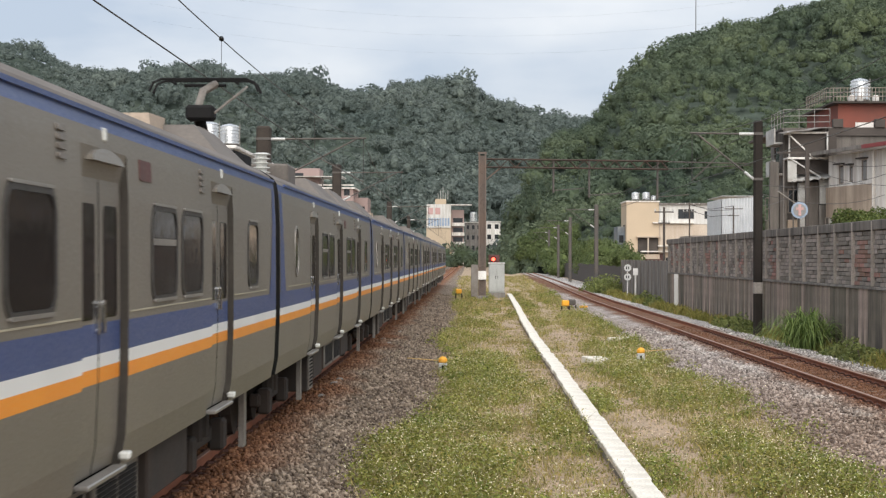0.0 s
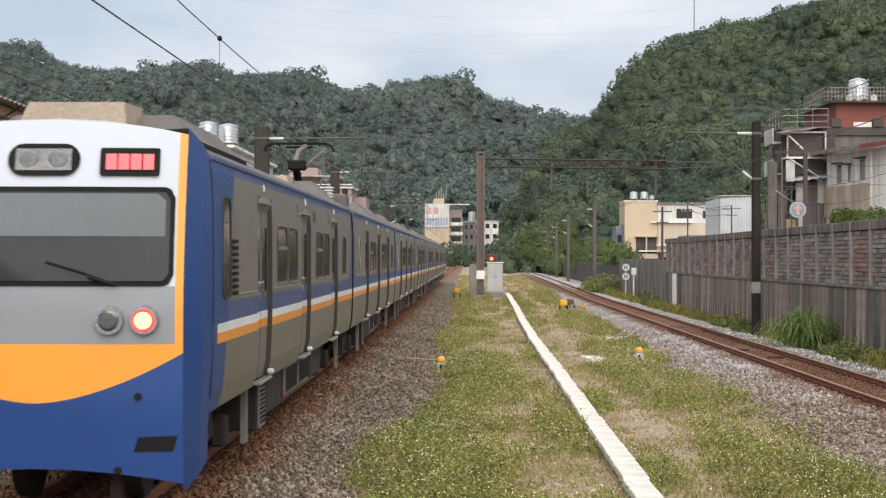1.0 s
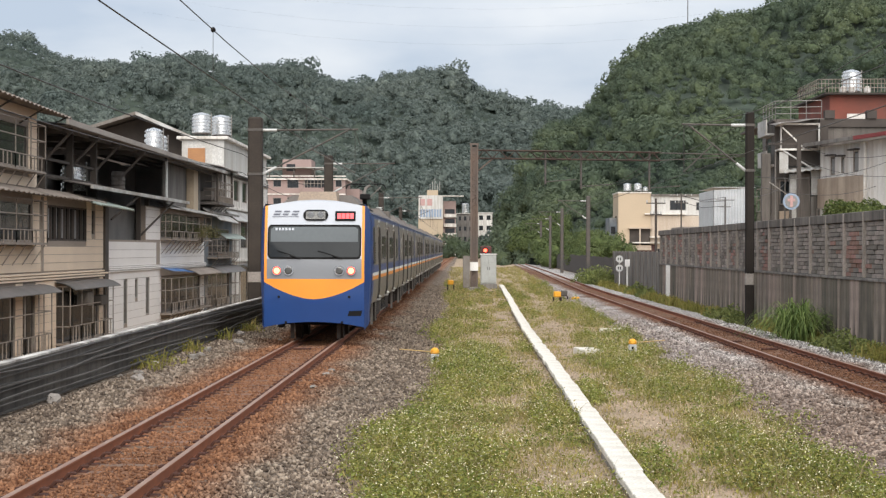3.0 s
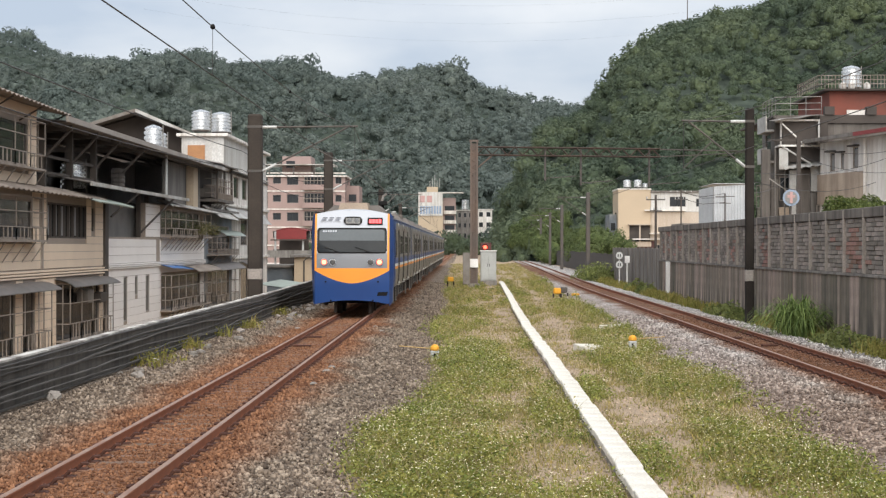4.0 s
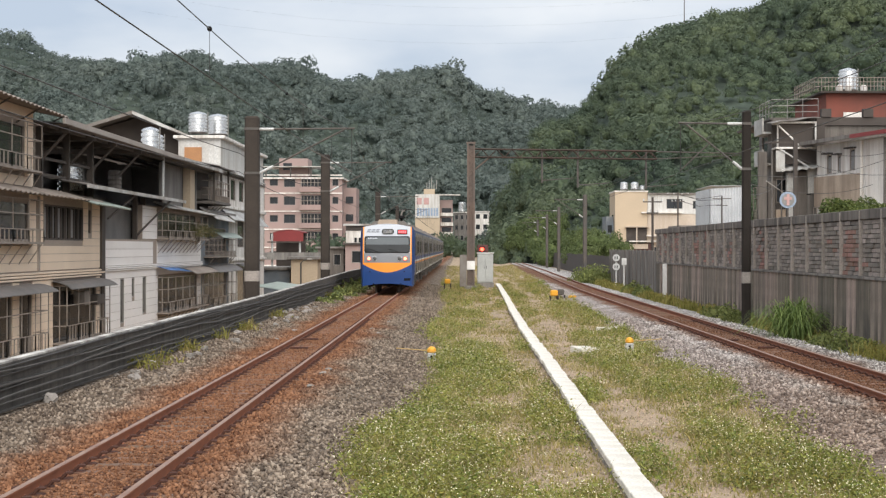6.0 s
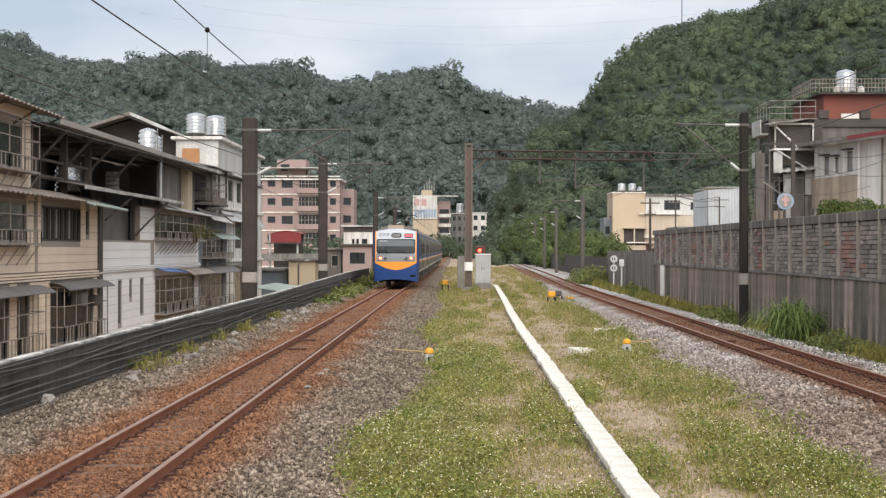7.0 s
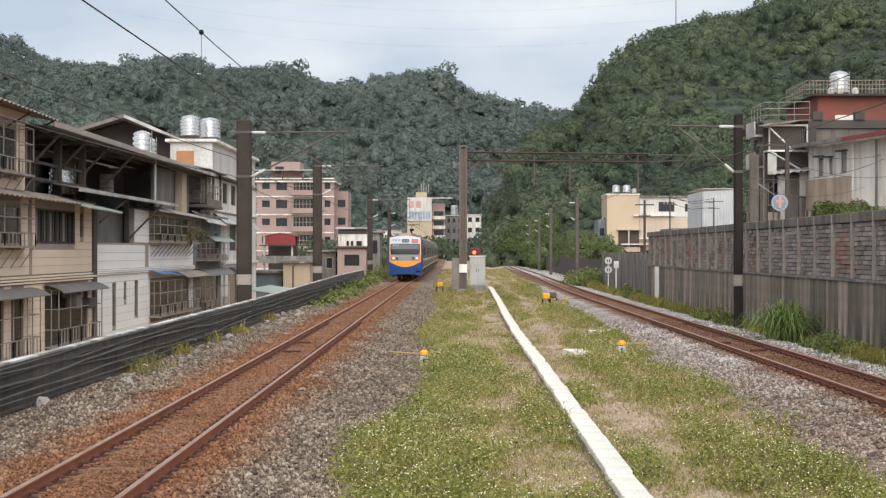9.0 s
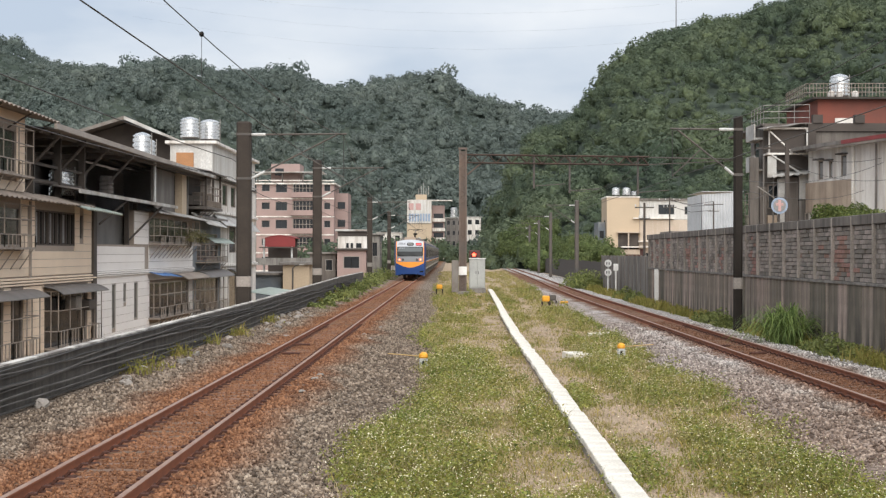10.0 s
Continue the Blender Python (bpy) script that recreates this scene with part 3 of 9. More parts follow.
def track(name, c, shift, label):
    t = thing(name, pose(c, 0, 0), label, "railway track")
    for s in (-0.5665, 0.5665):
        b = Build()
        prof = rail_profile(s)
        n = len(prof)
        stations = [-20, 0, 100, 120, 139, 165, 194, 240, 295, 350, 420]
        vs = [(s + x + shift(y), y, z) for y in stations for x, z in prof]
        b.add(vs, [(k * n + i, k * n + (i + 1) % n, k * n + n + (i + 1) % n, k * n + n + i) for k in range(len(stations) - 1) for i in range(n)])
        top = {n // 2 - 1, n // 2 - 2, n // 2}
        b.m = [1 if i in top else 0 for k in range(len(stations) - 1) for i in range(n)]
        part("rail", b, [M["rust"], M["railtop"]], t, "rust-brown steel rail with a worn head", smooth=False)
    sl = Build().box(-1.05, 1.05, -0.11, 0.11, -0.28, -0.135, ch=0.012).mesh("sleeper", M["sleeper"])
    cb = Build()
    cb.box(-0.17, 0.17, -0.08, 0.08, -0.15, -0.12, ch=0.01)
    cb.tube([(-0.06, -0.07, -0.12), (-0.11, -0.07, -0.06), (-0.16, -0.02, -0.07), (-0.16, 0.03, -0.07), (-0.11, 0.07, -0.06), (-0.06, 0.07, -0.12)], 0.017, 5)
    cb.tube([(0.06, -0.07, -0.12), (0.11, -0.07, -0.06), (0.16, -0.02, -0.07), (0.16, 0.03, -0.07), (0.11, 0.07, -0.06), (0.06, 0.07, -0.12)], 0.017, 5)
    cl = cb.mesh("rail_clip", M["clip"])
    for k in range(120):
        y = 14.0 + k * 0.626
        ob = part("sleeper", sl, None, t)
        ob.location = (shift(y), y, random.uniform(-0.012, 0.004))
        if k < 75:
            for s in (-0.5665, 0.5665):
                o = part("rail_clip", cl, None, ob)
                o.location = (s, 0, 0)
    return t


track("railway_track", LEFT, lambda y: 0.0, "rusty narrow gauge track on rust-stained ballast")
track("railway_track", RIGHT, right_shift, "rusty narrow gauge track on grey ballast shoulder")


def stones():
    """Loose ballast stones: small irregular eight-sided lumps."""
    rng = np.random.default_rng(5)
    pts = []
    for x0, x1, y0, y1, per in ((-6.35, -0.2, 15.5, 30, 270), (-6.35, -0.2, 30, 50, 140), (3.6, 10.3, 22, 42, 170), (-0.3, 4.2, 15.5, 40, 220), (-0.3, 4.6, 40, 70, 120), (3.8, 10.3, 42, 65, 80), (-6.35, -0.5, 50, 80, 90), (-6.3, -0.8, 80, 125, 35)):
        n = int((x1 - x0) * (y1 - y0) * per)
        pts.append(np.stack([rng.uniform(x0, x1, n), rng.uniform(y0, y1, n)], 1))
    p = np.concatenate(pts)
    keep = []
    for i, (x, y) in enumerate(p):
        loose = rng.random() < 0.26
        inside = x < gravel_edge(y, -1) + rng.normal(0, 0.25) or x > gravel_edge(y, 1) + rng.normal(0, 0.25)
        near_rail = any(abs(abs(x - c) - 0.5665) < 0.15 for c in (LEFT, RIGHT))
        seen = abs(x / y) < 0.30
        keep.append((inside or loose) and not near_rail and seen)
    p = p[np.array(keep)]
    n = len(p)
    base = np.array([(1, 0, 0), (-1, 0, 0), (0, 1, 0), (0, -1, 0), (0, 0, 1), (0, 0, -1)], float)
    v = base[None] * rng.uniform(0.55, 1.25, (n, 6, 1)) + rng.normal(0, 0.28, (n, 6, 3))
    q = rng.normal(size=(n, 4))
    q /= np.linalg.norm(q, axis=1, keepdims=True)
    w, a, b_, c = q.T
    rot = np.stack([1 - 2 * (b_ * b_ + c * c), 2 * (a * b_ - c * w), 2 * (a * c + b_ * w), 2 * (a * b_ + c * w), 1 - 2 * (a * a + c * c), 2 * (b_ * c - a * w),
                    2 * (a * c - b_ * w), 2 * (b_ * c + a * w), 1 - 2 * (a * a + b_ * b_)], 1).reshape(n, 3, 3)
    v = np.einsum("nij,nkj->nki", rot, v)
    size = rng.uniform(0.019, 0.042, n)
    size *= np.where((np.abs(p[:, 0] - LEFT) < 0.5) | (np.abs(p[:, 0] - RIGHT) < 0.5), 0.62, 1.0)
    size *= np.where([gravel_edge(y, -1) + 0.1 < x < gravel_edge(y, 1) - 0.1 for x, y in p], 0.62, 1.0)
    v *= size[:, None, None]
    z = np.array([ground_height(x, y) for x, y in p])
    v += np.stack([p[:, 0], p[:, 1], z + size * 0.35], 1)[:, None]
    f = np.array([(0, 2, 4), (2, 1, 4), (1, 3, 4), (3, 0, 4), (2, 0, 5), (1, 2, 5), (3, 1, 5), (0, 3, 5)])
    bed = np.array([x < gravel_edge(y, -1) + 0.15 or x > gravel_edge(y, 1) - 0.15 for x, y in p])
    for nm, pick, mt, lb in (("ballast_stones", bed, "stone", "loose crushed grey and brown ballast stones"), ("soil_gravel", ~bed, "soilstone", "tan gravel scattered over dry soil")):
        k = int(pick.sum())
        bulk(nm, v[pick].reshape(-1, 3), (f[None] + (np.arange(k) * 6)[:, None, None]).reshape(-1, 3), M[mt], lb, "gravel")


stones()


# ---------------------------------------------------------------- cable trough
def trough_x(y):
    return float(np.interp(y, [0, 25, 40, 55, 75, 95, 128], [1.93, 1.97, 2.05, 2.08, 2.25, 2.5, 2.8]))


trough = thing("cable_trough", pose(0, 0, 0), "whitewashed concrete cable trough of uneven lid slabs on the ground", "cable trough")
lid_a = Build().box(-0.155, 0.155, -0.487, 0.487, -0.06, 0.03, ch=0.01).mesh("lid_slab", M["kerb"])
y = -4.0
while y < 128:
    ob = part("lid_slab", lid_a, None, trough)
    h = -0.22
    ang = math.atan2(trough_x(y + 1) - trough_x(y), 1)
    ob.matrix_basis = pose(trough_x(y) + random.uniform(-0.016, 0.016), y, h + random.uniform(-0.008, 0.008), random.uniform(-0.5, 0.5), random.uniform(-1.0, 1.0), -math.degrees(ang) + random.uniform(-0.3, 0.3))
    y += 1.0
b = Build()
for k in range(66):
    y = -4 + 2 * k
    b.face([(trough_x(y) - 0.13, y, -0.25), (trough_x(y) - 0.13, y + 2, -0.25), (trough_x(y) - 0.13, y + 2, -0.48), (trough_x(y) - 0.13, y, -0.48)])
    b.face([(trough_x(y) + 0.13, y, -0.25), (trough_x(y) + 0.13, y + 2, -0.25), (trough_x(y) + 0.13, y + 2, -0.48), (trough_x(y) + 0.13, y, -0.48)])
part("channel", b, M["concrete"], trough)


# ---------------------------------------------------------------- the wall on the right
def right_wall():
    wall = thing("wall_right", pose(10.5, 0, 0), "weathered concrete boundary wall topped with grimy brick panels", "boundary wall", kind="structure")
    part("base_wall", Build().box(0.05, 0.3, 15, 94, -0.6, 1.58, ch=0.01), M["mortar"], wall)
    y = 15.0
    k = 0
    while y < 93.5:
        w = (0.62, 1.18, 0.4, 0.85, 1.6, 0.48, 0.7, 1.2, 0.36, 0.55, 1.0)[k % 11]
        d = random.uniform(-0.012, 0.012)
        ob = part("base_panel", Build().box(0.0 + d, 0.06, -w / 2 + 0.012, w / 2 - 0.012, -0.6, 1.58, ch=0.008), M["concrete2"], wall)
        ob.location = (0, y + w / 2, 0)
        y += w
        k += 1
    part("ledge", Build().box(-0.05, 0.3, 15, 94, 1.58, 1.66, ch=0.01), M["greyrender"], wall)
    part("brick_backing", Build().box(0.10, 0.26, 15, 94, 1.66, 3.14), M["mortar"], wall)
    part("coping", Build().box(-0.03, 0.32, 15, 94, 3.14, 3.40, ch=0.015), M["copingmat"], wall, "blackened concrete coping")
    pil = Build().box(-0.045, 0.12, -0.055, 0.055, 1.66, 3.37, ch=0.012).mesh("pilaster", M["palepost"])
    y = 17.64
    bays = []
    while y < 94:
        ob = part("pilaster", pil, None, wall)
        ob.location = (0, y, 0)
        bays.append((y + 0.08, y + 2.36 - 0.08))
        y += 2.36
    brick = Build().box(-0.05, 0.05, -0.303, 0.303, 0, 0.108, ch=0.006).mesh("brick", M["brick"])
    brick_red = Build().box(-0.05, 0.05, -0.303, 0.303, 0, 0.108, ch=0.006).mesh("brick", M["brickred"])
    rest, rest_red = Build(), Build()
    count = 0
    for y0, y1 in bays:
        if y1 > 94:
            break
        for r in range(12):
            z = 1.67 + r * 0.122
            yy = y0 + (0.0 if r % 2 else -0.3)
            while yy < y1 - 0.05:
                a, c = max(yy, y0), min(yy + 0.60, y1)
                red = noise.noise(((a + c) * 0.3, z * 0.8, 3.3)) - 1.1 * abs(z - 2.35) * 0.4 - 0.25 * abs((a + c) / 2 - (y0 + y1) / 2) + random.uniform(-0.4, 0.25) > 0.0
                if c - a > 0.08:
                    if y0 > 41.5 and count < 300 and c - a > 0.59:
                        ob = part("brick", brick_red if red else brick, None, wall)
                        ob.location = (0.075 + random.uniform(-0.022, 0.022), (a + c) / 2, z)
                        count += 1
                    else:
                        d = random.uniform(-0.022, 0.022)
                        (rest_red if red else rest).box(0.03 + d, 0.12, a, c - 0.012, z, z + 0.108)
                yy += 0.62
    ob = part("bricks", rest, M["brickrest"], wall)
    tagged(ob, kind="stuff")
    tagged(part("bricks", rest_red, M["brickredrest"], wall), kind="stuff")
    part("end_post", Build().box(-0.22, -0.02, 88.6, 88.85, -0.4, 1.6, ch=0.01), M["white"], wall, "white painted post")


M["concrete2"] = surf("streaked_base_concrete", (0.34, 0.274, 0.218, 1), (0.145, 0.118, 0.096, 1), 0.9, 0, 0.8, 25, 0.3, 0.01, stain=(0.040, 0.034, 0.029, 1), streak=0.75, obj=0.5, spread=0.28)
M["copingmat"] = surf("blackened_coping", (0.22, 0.195, 0.17, 1), (0.10, 0.088, 0.078, 1), 0.9, 0, 0.6, 20, 0.3, 0.01, stain=(0.05, 0.043, 0.038, 1), streak=0.9)
M["brickred"] = surf("bared_red_brick", (0.25, 0.12, 0.095, 1), (0.29, 0.19, 0.155, 1), 0.92, 0, 3, 30, 0.3, 0.006, obj=0.3)
M["brickredrest"] = surf("bared_red_bricks_joined", (0.25, 0.12, 0.095, 1), (0.29, 0.19, 0.155, 1), 0.92, 0, 3, 30, 0.3, 0.006, island=0.3)
M["palepost"] = surf("pale_concrete_post", (0.36, 0.318, 0.276, 1), (0.22, 0.19, 0.164, 1), 0.9, 0, 1.5, 25, 0.3, 0.01, obj=0.15)
right_wall()

# lower wall and fence beyond
low = thing("wall_low", pose(0, 0, 0), "low weathered concrete panel wall beyond the brick wall", "boundary wall", kind="structure")
part("panels", Build().box(11.0, 11.2, 94, 128, -0.6, 2.25), M["greyrender"], low)
lp = Build().box(-0.05, 0.05, -0.07, 0.07, -0.6, 2.3, ch=0.01).mesh("post", M["copingmat"])
for k in range(15):
    part("post", lp, None, low).location = (11.0, 94.5 + k * 2.4, 0)
far = thing("fence_far", pose(0, 0, 0), "dark board fence along the far ballast edge", "fence", kind="structure")
bd = Build().box(-0.03, 0.03, -1.15, 1.15, -0.6, 1.75, ch=0.01).mesh("board", M["darkrender"])
for k in range(60):
    yy = 129 + k * 2.4
    o = part("board", bd, None, far)
    o.matrix_basis = pose(11.7 + right_shift(yy), yy, random.uniform(-0.08, 0.05))

# ---------------------------------------------------------------- the wall on the left
def left_top(y):
    return float(np.interp(y, [0, 60, 105, 130], [0.70, 0.78, 1.0, 1.0]))


M["rubble"] = surf("broken_concrete", (0.30, 0.27, 0.24, 1), (0.2, 0.18, 0.16, 1), 0.9, 0, 3, 20, 0.3, 0.01, obj=0.25)
M["chipped"] = surf("chipped_whitewash", (0.56, 0.54, 0.50, 1), (0.20, 0.18, 0.165, 1), 0.85, 0, 1.6, 20, 0.3, 0.008, spread=0.3)
lw = thing("wall_left", pose(0, 0, 0), "blackened concrete parapet with a pale painted top edge", "parapet wall", kind="structure")
b, c2 = Build(), Build()
for k in range(30):
    y0, y1 = -5 + k * 4.5, -5 + (k + 1) * 4.5
    za, zb = left_top(y0), left_top(y1)
    for bb, x0, x1, d0, d1 in ((b, -6.72, -6.55, -4.0, -0.03), (c2, -6.71, -6.56, -0.03, 0.0)):
        v = [(x0, y0, d0 if bb is b else za + d0), (x1, y0, d0 if bb is b else za + d0), (x1, y1, d0 if bb is b else zb + d0), (x0, y1, d0 if bb is b else zb + d0),
             (x0, y0, za + d1), (x1, y0, za + d1), (x1, y1, zb + d1), (x0, y1, zb + d1)]
        bb.add(v, [(3, 2, 1, 0), (4, 5, 6, 7), (0, 1, 5, 4), (1, 2, 6, 5), (2, 3, 7, 6), (3, 0, 4, 7)])
part("parapet", b, M["oldwall"], lw)
part("top_edge", c2, M["chipped"], lw, "chipped pale top edge")
for j, (dx, z0, r) in enumerate(((-6.50, 0.50, 0.020), (-6.48, 0.44, 0.026), (-6.50, 0.36, 0.018), (-6.46, 0.02, 0.03), (-6.49, 0.61, 0.016), (-6.47, 0.26, 0.024), (-6.51, 0.55, 0.018), (-6.45, -0.06, 0.022), (-6.44, 0.14, 0.016), (-6.52, 0.66, 0.02))):
    pts = []
    for k in range(70):
        y = 10 + k * 1.6
        pts.append((dx + 0.02 * math.sin(k * 1.7 + j), y, z0 + 0.14 * noise.noise((k * 0.13, j * 0.9, 0.2)) + 0.03 * noise.noise((k * 0.9, j * 3.3, 4.2))))
    tagged(part("wall_cable", Build().tube(pts, r * 0.75, 5), M["dustycable" if j % 3 else "cable"]), "black cable sagging along the parapet wall", "cable", "cables on the parapet")


# ---------------------------------------------------------------- catenary poles
def catenary_pole(x, y, top, width, reach, base, label, band=True, mat="darkpole", square=True):
    """Pole with a cantilever: level top tube, sloping strut, insulators. reach is signed, towards the track."""
    p = thing("catenary_pole", pose(x, y, 0), label, "catenary pole", "catenary poles")
    s = 1 if reach > 0 else -1
    h = width / 2
    b = Build().box(-h, h, -h, h, base, top, ch=min(0.06, h * 0.35))
    part("mast", b, M[mat], p)
    if band:
        part("painted_band", Build().box(-h - 0.006, h + 0.006, -h - 0.006, h + 0.006, 1.15, 1.62, ch=min(0.06, h * 0.35)), M["rubble"], p, "worn pale grey painted band")
    zt, zl = top - 0.45, top - 2.0
    part("top_insulator", Build().cyl((s * h, 0, zt), (s * (h + 0.5), 0, zt), 0.052, n=8), M["insul"], p)
    part("top_tube", Build().cyl((s * (h + 0.5), 0, zt), (reach * 1.03, 0, zt + 0.03), 0.035, n=6), M["grey_steel"], p)
    d = Vector((reach * 0.93 - s * h, 0, zt - zl))
    a = Vector((s * h, 0, zl))
    part("strut_insulator", Build().cyl(a, a + d * 0.16, 0.052, n=8), M["insul"], p)
    part("strut", Build().cyl(a + d * 0.17, a + d, 0.032, n=6), M["grey_steel"], p)
    part("steady_arm", Build().cyl((reach * 0.55, 0, zl + 0.55 * (zt - zl) + 0.05), (reach * 1.0, 0, 5.05), 0.02, n=5), M["grey_steel"], p)
    part("wire_clamp", Build().cyl((reach, 0, 5.0), (reach, 0, zt), 0.012, n=4), M["cable"], p)
    for z in (zt, zl):
        part("bracket", Build().box(-h - 0.012, h + 0.012, -h - 0.012, h + 0.012, z - 0.045, z + 0.045), M["grey_steel"], p)
    return p


catenary_pole(-7.3, 61.5, 7.0, 0.50, 3.5, -0.6, "thick dark weathered catenary pole with white band")
catenary_pole(-7.3, 95, 7.45, 0.48, 3.5, -0.6, "dark weathered catenary pole beside the parapet")
catenary_pole(-7.3, 156, 7.4, 0.46, 3.5, -0.6, "distant dark catenary pole beside green bushes")
catenary_pole(-7.5, 210, 7.4, 0.42, 3.6, -0.6, "distant dark catenary pole beside the track")
catenary_pole(9.8, 60, 7.1, 0.29, -2.25, -0.6, "dark slim catenary pole before the brick wall", mat="blackpole")
for y, x in ((154, 11.0), (200, 11.3), (245, 12.2), (290, 12.9), (340, 14.3)):
    catenary_pole(x, y, 7.1, 0.36, -2.6, -0.6, "distant grey catenary pole beside the ballast shoulder", band=False, mat="grey_steel")


# ---------------------------------------------------------------- portal
def truss(b, p, q, h, n, r=0.035):
    p, q = Vector(p), Vector(q)
    up = Vector((0, 0, h))
    for off in (Vector((0, -0.2, 0)), Vector((0, 0.2, 0))):
        b.tube([p + off, q + off], r, 4).tube([p + off + up, q + off + up], r, 4)
        for k in range(n):
            a, c = p.lerp(q, k / n) + off, p.lerp(q, (k + 0.5) / n) + off + up
            e = p.lerp(q, (k + 1) / n) + off
            b.tube([a, c, e], r * 0.7, 4)
    for k in range(n + 1):
        a = p.lerp(q, k / n)
        b.tube([a + Vector((0, -0.2, 0)), a + Vector((0, 0.2, 0))], r * 0.7, 4)


portal = thing("overhead_portal", pose(0, 113, 0), "rust-brown steel portal with a lattice beam over the track", "overhead portal")
b = Build()
for dx in (-0.2, 0.2):
    for dy in (-0.2, 0.2):
        b.box(0.72 + dx - 0.05, 0.72 + dx + 0.05, dy - 0.05, dy + 0.05, -0.5, 9.1)
for k in range(19):
    z = -0.2 + k * 0.48
    for dy in (-0.2, 0.2):
        b.tube([(0.52, dy, z), (0.92, dy, z + 0.24), (0.52, dy, z + 0.48)], 0.02, 4)
b.box(0.54, 0.90, -0.12, 0.12, -0.5, 9.0)
part("post", b, M["rustpole"], portal, "lattice post, rust-streaked")
part("post", Build().box(18.28, 18.56, -0.14, 0.14, -0.5, 8.8), M["rustpole"], portal)
part("end_tube", Build().tube([(12.7, 0, 8.62), (18.4, 0, 8.5)], 0.04, 5).tube([(12.7, 0, 8.15), (18.4, 0, 8.42)], 0.03, 5), M["grey_steel"], portal)
b = Build()
truss(b, (0.9, 0, 8.25), (12.7, 0, 8.12), 0.52, 12, 0.045)
part("beam", b, M["beamrust"], portal)
part("brace", Build().tube([(0.9, 0, 7.4), (2.0, 0, 8.3)], 0.05, 5), M["rustpole"], portal)
for x, z in ((5.3, 6.6), (7.6, 6.3), (12.0, 6.2)):
    part("drop_tube", Build().cyl((x, 0, z), (x, 0, 8.75), 0.07, n=6), M["grey_steel"], portal)
    part("registration_arm", Build().cyl((x, 0, z + 0.15), (x + 2.0, 0, z + 0.3), 0.03, n=5), M["grey_steel"], portal)
part("painted_band", Build().box(0.46, 0.98, -0.27, 0.27, 1.0, 1.55), M["white"], portal)
part("footing", Build().box(0.3, 1.1, -0.5, 0.5, -0.6, -0.05, ch=0.03), M["concrete"], portal)
part("control_box", Build().box(0.0, 0.45, -0.55, -0.05, -0.1, 1.95, ch=0.02), M["palegrey"], portal)
part("post_head", Build().box(0.42, 1.0, -0.26, 0.26, 9.1, 9.22), M["rustpole"], portal)


# ---------------------------------------------------------------- wires
def wire(name, pts, r, label, group="overhead wires"):
    b = Build()
    b.tube(pts, r, 4)
    tagged(part(name, b, M["cable"]), label, "overhead wire", group)


def sagging(x, supports, z_sup, z_mid, n=10):
    pts = []
    for y0, y1 in zip(supports, supports[1:]):
        for k in range(n):
            t = k / n
            pts.append((x, y0 + (y1 - y0) * t, z_sup - (z_sup - z_mid) * 4 * t * (1 - t)))
    return pts + [(x, supports[-1], z_sup)]


sup = [-5, 61.5, 95, 156, 210, 270]
wire("contact_wire", [(LEFT, -5, 4.97), (LEFT, 280, 4.97)], 0.011, "thin dark contact wire above the track")
msg = sagging(LEFT, sup, 6.55, 5.70, 14)
wire("messenger_wire", msg, 0.011, "thin dark messenger wire sagging above the track")
for y0, y1 in zip(sup, sup[1:]):
    for k in range(1, 7):
        t = k / 7
        y = y0 + (y1 - y0) * t
        z = 6.55 - 0.85 * 4 * t * (1 - t)
        if y > 40:
            wire("dropper_wire", [(LEFT, y, 4.97), (LEFT, y, z)], 0.006, "thin dropper between two overhead wires", "droppers")
wire("dropper_wire", [(LEFT, 26.6, 4.97), (LEFT, 26.6, 5.71)], 0.004, "thin dropper between two overhead wires", "droppers")
bead = Build().lathe([(0.015, -0.04), (0.036, -0.02), (0.04, 0.0), (0.03, 0.025), (0.015, 0.04)], 10, at=Matrix.Translation((LEFT, 26.6, 5.71)))
tagged(part("wire_clamp", bead, M["black"]), "small dark clamp on the messenger wire", "wire clamp")
for y in (38.5, 61.5):
    bead = Build().lathe([(0.015, -0.035), (0.034, 0.0), (0.015, 0.035)], 8, at=Matrix.Translation((LEFT, y, 5.77 if y < 60 else 6.55)))
    tagged(part("wire_clamp", bead, M["black"]), "small dark clamp on the messenger wire", "wire clamp")
wire("feeder_wire", sagging(-7.75, [0, 61.5, 95, 156, 210], 5.7, 5.45), 0.013, "black feeder wire strung along the thick poles")
wire("feeder_wire", sagging(-7.75, [0, 61.5, 95, 156, 210], 5.05, 4.7), 0.012, "black feeder wire strung along the thick poles")
supr = [-5, 60, 113, 154, 200, 245]
wire("contact_wire", [(RIGHT, -5, 4.97), (RIGHT, 110, 4.97), (RIGHT + 1.3, 194, 4.97), (RIGHT + 2.2, 290, 4.97)], 0.010, "thin contact wire above the ballast-edged track")
wire("messenger_wire", sagging(RIGHT, [-5, 60, 113], 6.6, 5.7, 14), 0.010, "thin messenger wire above the ballast-edged track")
wire("feeder_wire", [(10.3, -5, 8.6), (10.0, 60, 6.9), (11.2, 154, 6.9)], 0.012, "black feeder wire strung along the slim poles")
for z, yb in ((112, 800), (105, 810), (98, 820)):
    wire("power_line", [(-150 + 40 * k, yb, z + 0.0006 * (40 * k - 160) ** 2) for k in range(11)], 0.014, "distant power line across the valley", "power lines")


